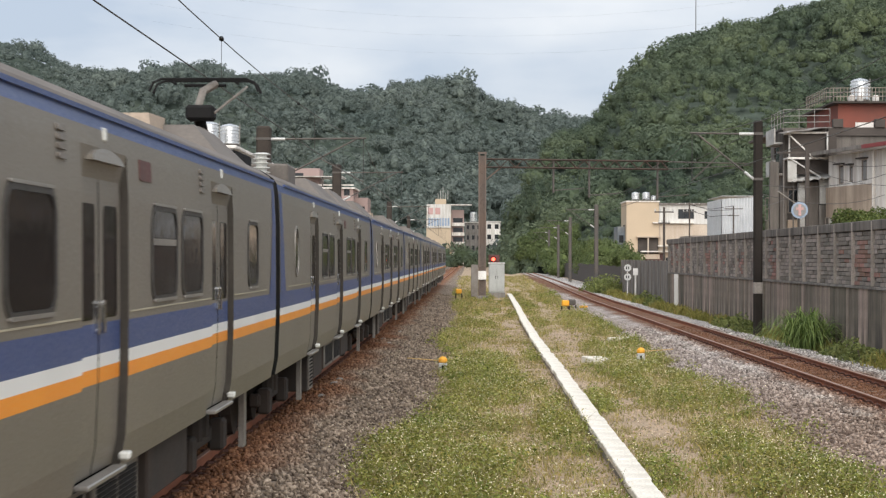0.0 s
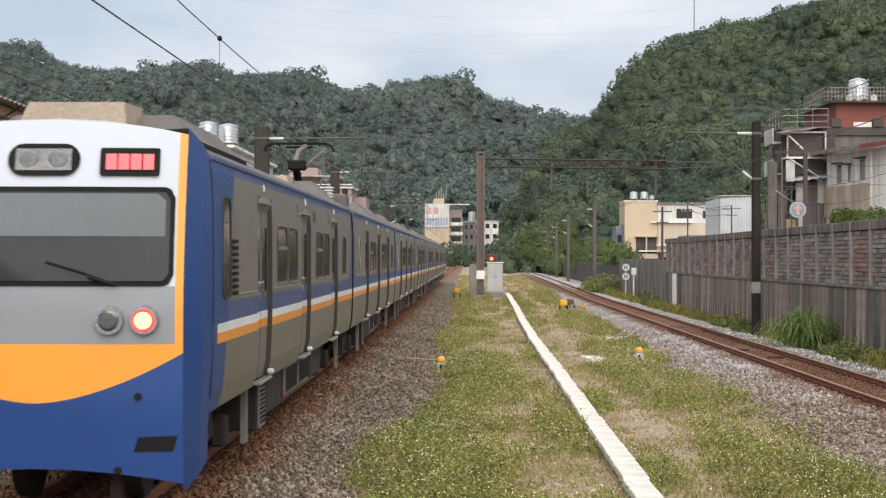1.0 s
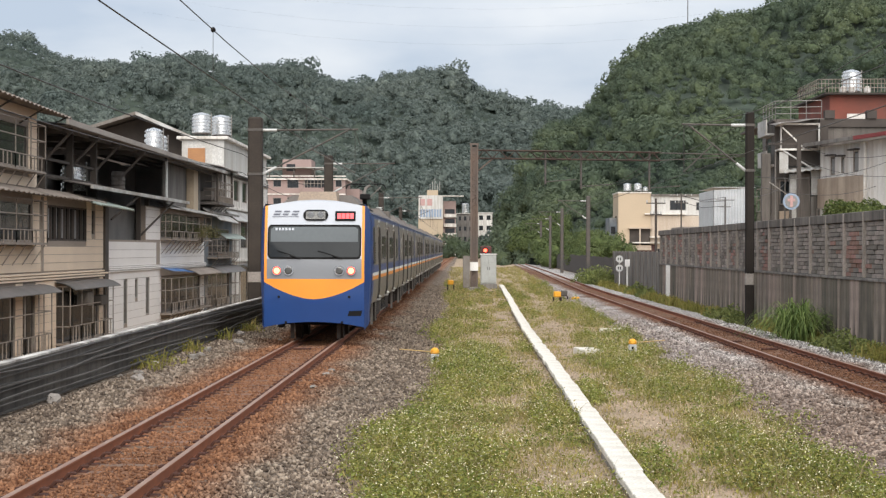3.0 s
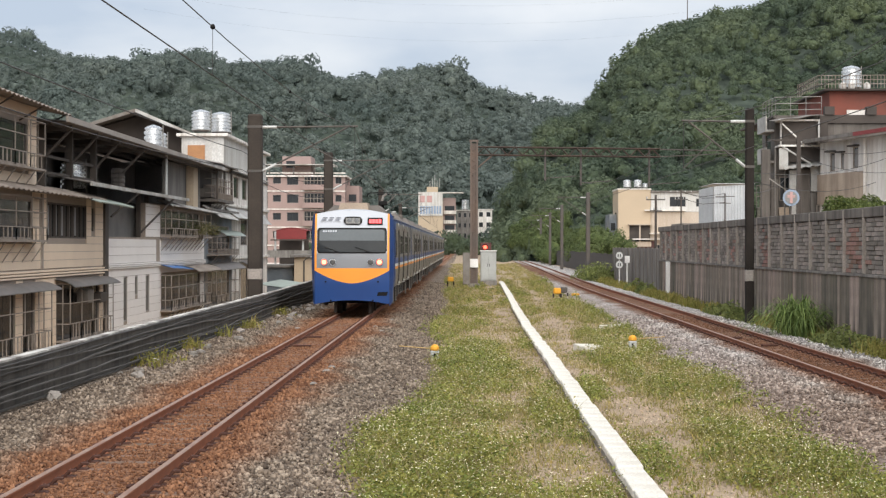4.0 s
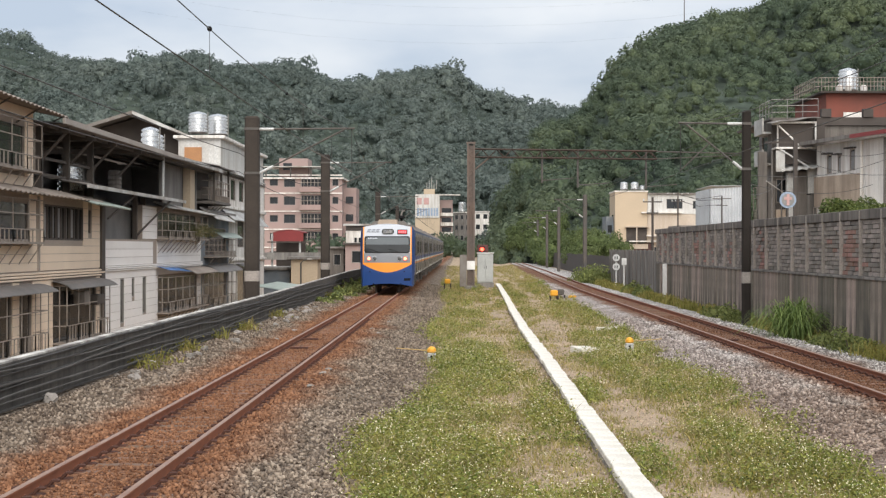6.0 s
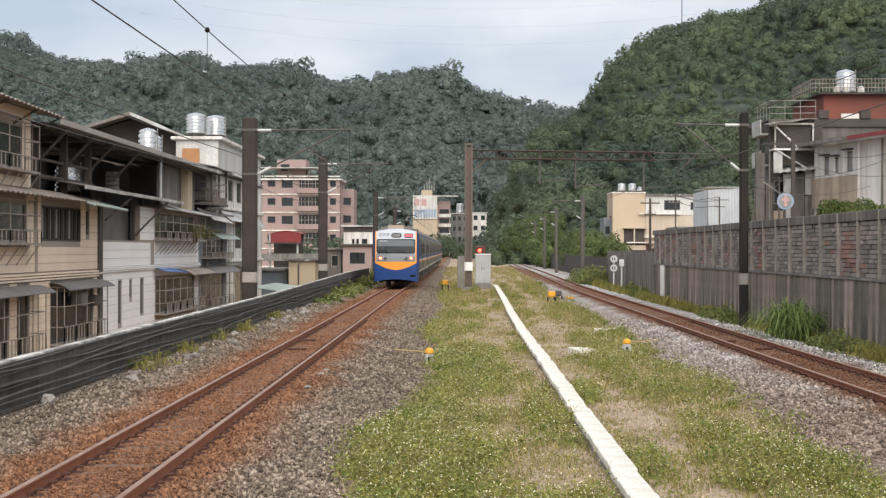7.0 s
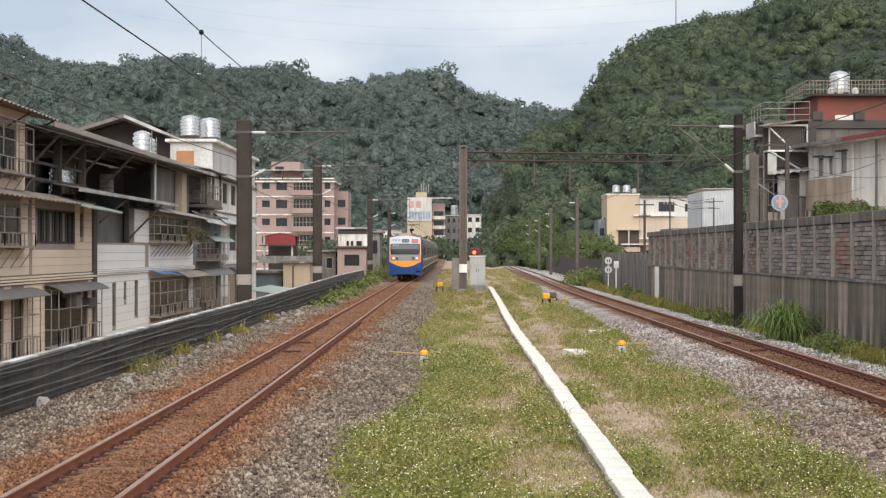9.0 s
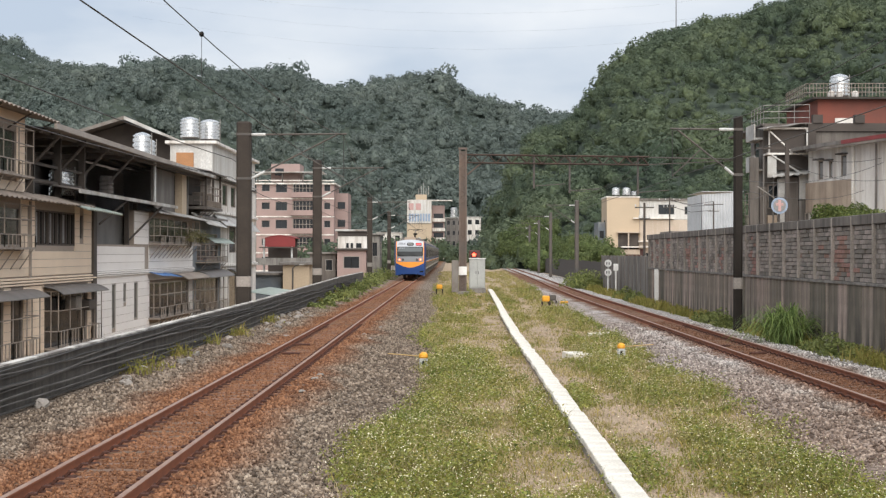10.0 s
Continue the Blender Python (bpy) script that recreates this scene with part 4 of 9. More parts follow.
# ---------------------------------------------------------------- trackside things
def marker(x, y, z, rod):
    m = thing("track_marker", pose(x, y, z), "yellow domed track marker on a grey concrete stub", "track marker", "track markers")
    part("stub", Build().box(-0.10, 0.10, -0.1, 0.1, -0.1, 0.26, ch=0.02), M["cabinet"], m)
    part("slot", Build().box(-0.03, 0.03, -0.106, -0.09, 0.02, 0.2), M["black"], m)
    part("dome", Build().lathe([(0.0, 0.27), (0.09, 0.26), (0.11, 0.29), (0.1, 0.35), (0.06, 0.395), (0.0, 0.41)], 14), M["yellow"], m)
    part("rod", Build().cyl((0, 0.05, 0.3), (rod, 0.12, 0.36), 0.013, n=6), M["rodwood"], m, "thin faded yellow rod")


marker(-0.66, 41.5, -0.36, -0.85)
marker(4.42, 45.6, -0.34, 0.85)
for x, y, z in ((-0.8, 116, -0.25), (4.85, 90, -0.35), (5.3, 92, -0.35)):
    m = thing("balise_box", pose(x, y, z), "yellow trackside junction box on short dark legs", "junction box", "junction boxes")
    part("box", Build().box(-0.19, 0.19, -0.16, 0.16, 0.28, 0.58, ch=0.05), M["yellow"] if x != 5.3 else M["grey_steel"], m)
    for dx in (-0.2, 0.2):
        part("leg", Build().box(dx - 0.04, dx + 0.04, -0.05, 0.05, -0.15, 0.28), M["underframe"], m)
m = thing("junction_box", pose(5.85, 91, -0.33), "small orange trackside box on gravel", "junction box", "junction boxes")
part("box", Build().box(-0.2, 0.2, -0.2, 0.2, -0.1, 0.25, ch=0.03), M["yellow"], m)
slab = Build().box(-0.3, 0.3, -0.35, 0.35, -0.1, 0.08, ch=0.02)
ob = tagged(part("concrete_slab", slab, M["kerb"]), "pale loose concrete slab lying in the grass", "slab")
ob.matrix_basis = pose(3.25, 45, -0.24, 3, 2, 20)
ob = tagged(part("concrete_slab", Build().box(-0.07, 0.07, -0.40, 0.40, -0.05, 0.08, ch=0.02), M["kerb"]), "pale concrete bar lying on the ballast", "slab")
ob.matrix_basis = pose(4.9, 58, -0.3, 2, 3, -70)

for x, y, rz in ((-4.06, 47.6, 8), (-3.98, 43.4, -12), (7.35, 47.5, 25), (7.7, 44.0, 20)):
    ob = tagged(part("timber_offcut", Build().box(-0.22, 0.22, -0.06, 0.06, 0, 0.05, ch=0.008), M["clip"]), "short dark rust-stained timber lying between the rails", "timber", "timbers between the rails")
    ob.matrix_basis = pose(x, y, -0.125, 0, 0, rz)
cab_ = thing("signal_cabinet", pose(1.78, 122, 0), "light grey steel signalling cabinet with two doors", "cabinet")
part("plinth", Build().box(-0.6, 0.6, -0.4, 0.4, -0.5, -0.02, ch=0.02), M["concrete"], cab_)
part("body", Build().box(-0.55, 0.55, -0.36, 0.36, -0.02, 2.0, ch=0.03), M["cabinet"], cab_)
for s in (-1, 1):
    d = part("door", Build().box(min(s * 0.02, s * 0.5), max(s * 0.02, s * 0.5), -0.385, -0.36, 0.08, 1.92, ch=0.008), M["cabinet"], cab_)
    part("handle", Build().box(s * 0.08 - 0.015, s * 0.08 + 0.015, -0.41, -0.385, 0.95, 1.15), M["black"], d)
part("top", Build().box(-0.6, 0.6, -0.42, 0.42, 2.0, 2.07, ch=0.02), M["white"], cab_)
sg = thing("railway_signal", pose(1.62, 127, 0), "low railway signal showing a red light", "signal")
part("post", Build().cyl((0, 0, -0.5), (0, 0, 2.0), 0.07, n=8), M["grey_steel"], sg)
part("head", Build().box(-0.35, 0.45, -0.12, 0.12, 2.0, 2.62, ch=0.04), M["maroon"], sg)
part("lens", Build().cyl((0.0, -0.12, 2.3), (0.0, -0.16, 2.3), 0.13, n=14), M["redlamp"], sg)
part("hood", Build().cyl((0.0, -0.12, 2.3), (0.0, -0.3, 2.32), 0.19, 0.2, 14, caps=False), M["black"], sg)

sn = thing("speed_sign", pose(10.0, 112, 0), "two round white speed discs on a thin post", "railway sign")
part("post", Build().cyl((0, 0, -0.5), (0, 0, 2.0), 0.035, n=8), M["white"], sn)
for z in (1.78, 1.2):
    d = part("disc", Build().cyl((0, -0.04, z), (0, -0.07, z), 0.23, n=24), M["insul"], sn)
    part("disc_rim", Build().cyl((0, -0.03, z), (0, -0.05, z), 0.255, n=24), M["grey_steel"], d)
    for dx in (-0.08, 0.06):
        part("numeral_bar", Build().box(dx - 0.03, dx + 0.03, -0.078, -0.07, z - 0.09, z + 0.09), M["black"], d)
ob = tagged(part("marker_post", Build().cyl((10.55, 112.5, -0.5), (10.55, 112.5, 1.3), 0.06, n=8).box(10.4, 10.7, 112.4, 112.6, 1.3, 1.75), M["white"]), "white marker post with a dark box on top", "marker post")

rk = [Build() for _ in range(3)]
rr = random.Random(4)
for k, b in enumerate(rk):
    b.lathe([(0.02, -0.08), (0.15, -0.04), (0.17, 0.03), (0.1, 0.1), (0.02, 0.12)], 7)
    b.v = [(x * rr.uniform(0.7, 1.2), y * rr.uniform(0.7, 1.3), z * rr.uniform(0.7, 1.2)) for x, y, z in b.v]
rk = [b.mesh("rubble_stone", M["rubble"]) for b in rk]
for k in range(34):
    y = rr.uniform(24, 75)
    x = -6.4 + abs(rr.gauss(0, 0.35))
    ob = tagged(part("rubble_stone", rk[k % 3], None), "pale broken concrete lump by the parapet", "stone", "rubble by the parapet")
    q = rr.uniform(0.35, 0.85)
    ob.matrix_basis = pose(x, y, ground_height(x, y) + 0.03 * q, rr.uniform(0, 40), rr.uniform(0, 40), rr.uniform(0, 360)) @ Matrix.Diagonal((q, q, q, 1))
for k in range(9):
    y = rr.uniform(30, 60)
    ob = tagged(part("rubble_stone", rk[k % 3], None), "pale stray stone lying on the ballast", "stone", "stray stones")
    x = rr.choice([-2.4, -2.7, -5.0, 5.9, -3.6])
    ob.matrix_basis = pose(x, y, ground_height(x, y) + 0.02, 0, 0, rr.uniform(0, 360)) @ Matrix.Diagonal((0.6, 0.4, 0.3, 1))


# ---------------------------------------------------------------- hills
def interp(tab, x):
    return float(np.interp(x, [a for a, _ in tab], [h for _, h in tab]))


FAR_RIDGE = [(-400, 150), (-232, 114), (-203, 102), (-183, 99), (-165, 96), (-151, 103), (-136, 103), (-116, 96), (-107, 94),
             (-99, 98), (-81, 94), (-74, 90), (-49, 88), (-43, 86), (-39, 91), (-23, 96), (-6, 97), (0, 89), (12, 83), (23, 81),
             (38, 77), (60, 74), (120, 60), (400, 40)]
NEAR_RIDGE = [(6, -2), (9, 4), (11, 14), (14, 24), (17, 31), (21, 37), (29, 38.8), (35, 44.2), (38, 48.2), (41, 51.8), (48, 56.8),
              (58, 61.4), (66, 64.8), (73, 66.4), (83, 69.4), (110, 74.4), (150, 78), (300, 62)]


def smooth01(a):
    a = min(1.0, max(0.0, a))
    return a * a * (3 - 2 * a)


def far_hill(x, y):
    return -3 + (interp(FAR_RIDGE, x) - 3.2) * smooth01((y - 560) / 340) * (1 - 0.5 * smooth01((y - 900) / 300)) + 3.0 * noise.noise((x / 26, y / 45, 1.7)) * smooth01((y - 570) / 60) + 15.0 * noise.noise((x / 55, y / 130, 4.4)) * smooth01((y - 590) / 80) * (1 - smooth01((y - 780) / 90))


def near_hill(x, y):
    return -3 + (interp(NEAR_RIDGE, x * 450 / max(y, 200)) - 2.6) * (0.25 + 0.75 * smooth01((y - 300) / 150)) * smooth01((y - 285) / 25) * (1 - 0.4 * smooth01((y - 450) / 200)) + 2.0 * noise.noise((x / 11, y / 24, 5.7)) * smooth01((y - 292) / 30) + 6.0 * noise.noise((x / 24, y / 60, 8.3)) * smooth01((y - 310) / 40) * (1 - smooth01((y - 405) / 40))


# ---------------------------------------------------------------- house helpers
def cells(y0, y1, z0, z1, holes):
    """Rectangles that are left of a wall when its openings are cut out."""
    holes = [(max(a, y0), min(b, y1), max(c, z0), min(d, z1)) for a, b, c, d in holes if a < y1 and b > y0 and c < z1 and d > z0]
    ys = sorted({y0, y1, *[h[0] for h in holes], *[h[1] for h in holes]})
    zs = sorted({z0, z1, *[h[2] for h in holes], *[h[3] for h in holes]})
    for za, zb in zip(zs, zs[1:]):
        run = None
        for ya, yb in zip(ys, ys[1:]):
            mid = ((ya + yb) / 2, (za + zb) / 2)
            cut = any(h[0] < mid[0] < h[1] and h[2] < mid[1] < h[3] for h in holes)
            if cut or not (y0 <= ya and yb <= y1):
                if run:
                    yield (*run, za, zb)
                run = None
            else:
                run = (run[0], yb) if run else (ya, yb)
        if run:
            yield (*run, za, zb)


class Facade:
    """Maps wall coordinates (along, up, out) to the thing's space. Facing +x, -x or -y."""

    def __init__(self, face, at):
        self.face, self.at = face, at

    def box(self, b, u0, u1, z0, z1, d0, d1, ch=0.0, mat=0):
        lo, hi = min(d0, d1), max(d0, d1)
        if self.face == "+x":
            return b.box(self.at + lo, self.at + hi, u0, u1, z0, z1, mat, ch=ch)
        if self.face == "-x":
            return b.box(self.at - hi, self.at - lo, u0, u1, z0, z1, mat, ch=ch)
        return b.box(u0, u1, self.at - hi, self.at - lo, z0, z1, mat, ch=ch)

    def p(self, u, z, d):
        if self.face == "+x":
            return (self.at + d, u, z)
        if self.face == "-x":
            return (self.at - d, u, z)
        return (u, self.at - d, z)


def wall(fa, parent, u0, u1, z0, z1, holes, mat, thick=0.25, name="wall"):
    """One continuous wall of some thickness with its openings cut through."""
    holes = [(max(a, u0), min(b, u1), max(c, z0), min(d, z1)) for a, b, c, d in holes if a < u1 and b > u0 and c < z1 and d > z0]
    us = sorted({u0, u1, *[h[0] for h in holes], *[h[1] for h in holes]})
    zs = sorted({z0, z1, *[h[2] for h in holes], *[h[3] for h in holes]})
    nu, nz = len(us) - 1, len(zs) - 1

    def solid(i, j):
        if not (0 <= i < nu and 0 <= j < nz):
            return False
        m = ((us[i] + us[i + 1]) / 2, (zs[j] + zs[j + 1]) / 2)
        return not any(h[0] < m[0] < h[1] and h[2] < m[1] < h[3] for h in holes)

    index, verts, faces = {}, [], []

    def v(i, j, d):
        if (i, j, d) not in index:
            index[(i, j, d)] = len(verts)
            verts.append(fa.p(us[i], zs[j], -thick if d else 0.0))
        return index[(i, j, d)]

    for i in range(nu):
        for j in range(nz):
            if not solid(i, j):
                continue
            for d in (0, 1):
                faces.append((v(i, j, d), v(i + 1, j, d), v(i + 1, j + 1, d), v(i, j + 1, d)))
            for (a, b), (c, e), q in (((i, j), (i + 1, j), (i, j - 1)), ((i, j + 1), (i + 1, j + 1), (i, j + 1)), ((i, j), (i, j + 1), (i - 1, j)), ((i + 1, j), (i + 1, j + 1), (i + 1, j))):
                if not solid(*q):
                    faces.append((v(a, b, 0), v(c, e, 0), v(c, e, 1), v(a, b, 1)))
    return part(name, Build().add(verts, faces), mat, parent)


def boards(fa, parent, u0, u1, z0, z1, holes, mat, pitch=0.28):
    """Horizontal siding boards with open joints, each its own piece."""
    z = z0
    while z < z1 - 0.05:
        zt = min(z + pitch - 0.016, z1)
        cut = [h for h in holes if h[2] < zt and h[3] > z]
        for a, c, e, f in cells(u0, u1, z, zt, [(h[0], h[1], z - 1, zt + 1) for h in cut]):
            if c - a > 0.05 and e >= z and f <= zt:
                b = Build()
                fa.box(b, a, c, e, f, 0, 0.03)
                part("siding_board", b, mat, parent)
        z += pitch


def window(fa, parent, u0, u1, z0, z1, panes=2, frame_mat="steel2", deep=0.06, name="window"):
    """A framed window set back in its opening."""
    b = Build()
    w = 0.06
    for a, c, e, f in ((u0, u1, z0, z0 + w), (u0, u1, z1 - w, z1), (u0, u0 + w, z0 + w, z1 - w), (u1 - w, u1, z0 + w, z1 - w)):
        fa.box(b, a, c, e, f, -deep, -deep + 0.06)
    win = part(name, b, M[frame_mat], parent)
    step = (u1 - u0 - 2 * w) / panes
    for k in range(panes):
        b = Build()
        a = u0 + w + k * step
        fa.box(b, a + 0.02, a + step - 0.02, z0 + w, z1 - w, -deep - 0.02, -deep)
        part("pane", b, M["glass"], win)
    return win


def cage(fa, parent, u0, u1, z0, z1, out=0.55, step=0.3, mat="cage"):
    """Window cage: a projecting grid of bars with a denser balustrade and struts beneath."""
    b = Build()
    r = 0.017
    step *= 2.2
    n = max(2, int((u1 - u0) / step))
    for k in range(n + 1):
        u = u0 + (u1 - u0) * k / n
        fa.box(b, u - r, u + r, z0, z1, out - r, out + r)
    for z in (z0, z0 + (z1 - z0) * 0.3, z0 + (z1 - z0) * 0.66, z1):
        fa.box(b, u0, u1, z - r, z + r, out - r, out + r)
        for u in (u0, u1):
            fa.box(b, u - r, u + r, z - r, z + r, 0, out)
    for d in (out * 0.5,):
        for u in (u0, u1):
            fa.box(b, u - r, u + r, z0, z1, d - r, d + r)
    m = 4 * n
    for k in range(m + 1):
        u = u0 + (u1 - u0) * k / m
        fa.box(b, u - r, u + r, z0, z0 + (z1 - z0) * 0.3, out - r, out + r)
    c = part("window_cage", b, M[mat], parent, "rusty projecting window cage")
    b = Build()
    fa.box(b, u0 - 0.03, u1 + 0.03, z0 - 0.06, z0, 0, out + 0.04)
    part("cage_floor", b, M[mat], c)
    k = u0 + 0.3
    while k < u1:
        part("cage_strut", Build().tube([fa.p(k, z0 - 0.05, out), fa.p(k, z0 - 0.75, 0.02)], 0.02, 4), M[mat], c)
        k += 1.3
    return c


def awning(fa, parent, u0, u1, z, out, drop, mat="awning", curved=True):
    """Sheet awning, bowed or straight."""
    b = Build()
    n = 7 if curved else 1
    rows = []
    for k in range(n + 1):
        t = k / n
        d = out * t
        zz = z - drop * (t ** 2.2 if curved else t)
        rows.append((d, zz))
    for (d0, za), (d1, zb) in zip(rows, rows[1:]):
        for off in (0, -0.03):
            b.face([fa.p(u0, za + off, d0), fa.p(u1, za + off, d0), fa.p(u1, zb + off, d1), fa.p(u0, zb + off, d1)])
    d, zz = rows[-1]
    b.face([fa.p(u0, zz, d), fa.p(u1, zz, d), fa.p(u1, zz - 0.03, d), fa.p(u0, zz - 0.03, d)])
    return part("awning", b, M[mat], parent)


def corrugated(corners, parent, mat, name="roof_sheet", waves=24, amp=0.03, thick=0.03):
    """Corrugated sheet spanning four corners a, b, c, d (ribs run from a-b towards d-c)."""
    a, b_, c, d = [Vector(p) for p in corners]
    up = (b_ - a).cross(d - a).normalized()
    if up.z < 0:
        up = -up
    n = waves * 2
    b = Build()
    top = []
    for k in range(n + 1):
        o = up * (amp if k % 2 else -amp)
        top.append((a.lerp(b_, k / n) + o, d.lerp(c, k / n) + o))
    for (p, q), (r, s) in zip(top, top[1:]):
        b.face([p, r, s, q])
        b.face([p - up * thick, r - up * thick, s - up * thick, q - up * thick])
        b.face([p, r, r - up * thick, p - up * thick])
        b.face([q, s, s - up * thick, q - up * thick])
    return part(name, b, mat, parent)


def water_tank(x, y, z, r, h, group="steel water tanks"):
    """Ribbed stainless tank with a shallow cone top on a ring stand."""
    t = thing("water_tank", pose(x, y, z), "ribbed stainless steel rooftop water tank", "water tank", group)
    prof = [(r * 0.9, 0.25)]
    n = 5
    for k in range(n):
        z0 = 0.3 + k * (h - 0.55) / n
        dz = (h - 0.55) / n
        prof += [(r, z0), (r, z0 + dz * 0.55), (r * 0.85, z0 + dz * 0.64), (r * 0.85, z0 + dz * 0.92)]
    prof += [(r, h - 0.22), (r * 0.7, h - 0.1), (r * 0.25, h - 0.03), (0.01, h)]
    part("drum", Build().lathe(prof, 24), M["tank"], t, smooth=True)
    for k in range(4):
        a = math.pi / 4 + k * math.pi / 2
        part("leg", Build().box(r * 0.75 * math.cos(a) - 0.03, r * 0.75 * math.cos(a) + 0.03, r * 0.75 * math.sin(a) - 0.03, r * 0.75 * math.sin(a) + 0.03, 0, 0.3), M["grey_steel"], t)
    part("stand_ring", Build().cyl((0, 0, 0.2), (0, 0, 0.26), r * 0.95, n=20), M["grey_steel"], t)
    part("pipe", Build().cyl((r * 1.04, 0, 0), (r * 1.04, 0, h * 0.98), 0.025, n=6), M["steel2"], t)
    return t


def railing(parent, pts, h, posts, rails=2, r=0.022, mat="grey_steel"):
    """Rail between points: posts and level bars."""
    for a, c in zip(pts, pts[1:]):
        a, c = Vector(a), Vector(c)
        for k in range(rails):
            z = h * (k + 1) / rails
            part("rail", Build().cyl(a + Vector((0, 0, z)), c + Vector((0, 0, z)), r, n=5), M[mat], parent)
        for k in range(posts + 1):
            p = a.lerp(c, k / posts)
            part("rail_post", Build().cyl(p, p + Vector((0, 0, h)), r, n=5), M[mat], parent)


# Darker than the boards, so the shallow siding joints read as shadow lines.
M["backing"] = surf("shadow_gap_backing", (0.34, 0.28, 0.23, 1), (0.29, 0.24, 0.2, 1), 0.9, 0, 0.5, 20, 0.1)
FX = -15.0


# ---------------------------------------------------------------- tan row house beside the lane
M["brownsheet"] = surf("faded_brown_sheet", (0.34, 0.285, 0.24, 1), (0.25, 0.205, 0.17, 1), 0.7, 0.05, 0.8, 20, 0.1, 0.004, stain=(0.14, 0.11, 0.09, 1))


def tan_house():
    h = thing("row_house", pose(0, 0, 0), "three-storey row house with tan siding and caged windows", "house", "row houses behind the parapet")
    fa = Facade("+x", FX)
    holes = [(53.0, 58.5, -1.6, 1.0), (59.4, 61.2, -1.6, 0.9), (64.3, 72.0, -1.5, 1.0),
             (54.0, 60.8, 2.6, 3.95), (62.8, 69.5, 2.65, 3.95), (70.4, 71.2, 2.9, 3.95), (53.5, 60.2, 5.1, 6.6)]
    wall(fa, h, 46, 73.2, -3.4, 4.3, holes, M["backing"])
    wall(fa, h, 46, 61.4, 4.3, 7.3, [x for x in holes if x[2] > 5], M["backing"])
    boards(fa, h, 46, 73.1, -3.3, 1.2, holes, M["tan"], 0.30)
    boards(fa, h, 46, 73.1, 1.55, 4.25, holes, M["tan"], 0.30)
    boards(fa, h, 46, 61.3, 4.5, 7.2, holes, M["tan"], 0.34)
    b = Build().box(FX - 9, FX - 0.25, 46, 46.25, -3.4, 4.3).box(FX - 9, FX - 0.25, 73.0, 73.2, -3.4, 4.3).box(FX - 9, FX - 0.25, 61.2, 61.4, 4.3, 7.3)
    b.box(FX - 9, FX - 8.8, 46, 73.2, -3.4, 4.3)
    part("side_wall", b, M["tan"], h)
    part("floor_slab", Build().box(FX - 9, FX - 0.2, 46, 73.2, 1.25, 1.4), M["greyrender"], h)
    part("floor_slab", Build().box(FX - 9, FX - 0.2, 46, 73.2, 4.2, 4.3), M["greyrender"], h)
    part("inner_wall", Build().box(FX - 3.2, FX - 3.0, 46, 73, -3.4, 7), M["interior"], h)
    for k in range(3):
        b = Build()
        fa.box(b, 46, 73.3, 1.22 + k * 0.1, 1.29 + k * 0.1, 0, 0.10 + 0.03 * (k == 1), ch=0.01)
        part("string_course", b, M["tan"], h)
    b = Build()
    fa.box(b, 61.9, 62.1, 1.5, 4.2, 0.02, 0.09)
    part("drain_pipe", b, M["cage"], h)
    b = Build()
    fa.box(b, 72.7, 73.4, -3.4, 4.2, 0.0, 0.12)
    part("corner_pipe", b, M["darkwood"], h, "dark corner downpipe")
    # windows
    for u0, u1, z0, z1, n in ((53.0, 58.5, -1.6, 1.0, 4), (59.4, 61.2, -1.6, 0.9, 2), (64.3, 72.0, -1.5, 1.0, 5), (54.0, 60.8, 2.6, 3.95, 4), (70.4, 71.2, 2.9, 3.95, 1), (53.5, 60.2, 5.1, 6.6, 4)):
        window(fa, h, u0, u1, z0, z1, n, "cage")
    win = window(fa, h, 62.8, 69.5, 2.65, 3.95, 9, "darkwood")
    for k in range(10):
        b = Build()
        u = 62.8 + k * 0.74
        fa.box(b, u - 0.05, u + 0.05, 2.65, 3.95, -0.1, 0.02)
        part("mullion", b, M["darkwood"], win)
    for k in range(6):
        b = Build()
        u = 63.3 + k * 1.08
        fa.box(b, u, u + 0.32, 2.75, 3.85, -0.055, -0.045)
        part("curtain", b, M["fadedwhite"], win, "pale curtain strip behind the bars")
    cage(fa, h, 64.3, 72.2, -1.15, 0.95, 0.55, 0.85)
    cage(fa, h, 52.0, 61.4, -1.25, 0.9, 0.55, 0.85)
    cage(fa, h, 52.5, 60.9, 2.55, 4.0, 0.5, 0.8)
    cage(fa, h, 52.5, 60.6, 5.0, 6.6, 0.5, 0.8)
    part("wall_fan_unit", Build().box(FX + 0.1, FX + 0.55, 67.4, 68.4, 0.15, 0.7, ch=0.03), M["palegrey"], h)
    part("wall_fan_unit", Build().box(FX + 0.1, FX + 0.6, 69.6, 71.0, 0.1, 0.5, ch=0.03), M["darkwood"], h)
    awning(fa, h, 64.0, 72.6, 1.12, 0.8, 0.26, "awning")
    awning(fa, h, 51.5, 62.0, 1.1, 0.8, 0.26, "awning")
    corrugated([(FX - 0.2, 50, 4.55), (FX - 0.2, 69.3, 4.5), (FX + 0.9, 69.3, 4.18), (FX + 0.9, 50, 4.2)], h, M["brownsheet"], "canopy_sheet", 30)
    corrugated([(FX - 0.1, 66.5, 4.45), (FX - 0.1, 73.2, 4.35), (FX + 1.25, 73.2, 3.98), (FX + 1.25, 66.5, 4.05)], h, M["greensheet"], "canopy_sheet", 16)
    corrugated([(FX - 5, 46, 8.6), (FX - 5, 62.8, 8.3), (FX + 0.95, 62.8, 7.05), (FX + 0.95, 46, 7.25)], h, M["brownsheet"], "roof_sheet", 30)
    b = Build()
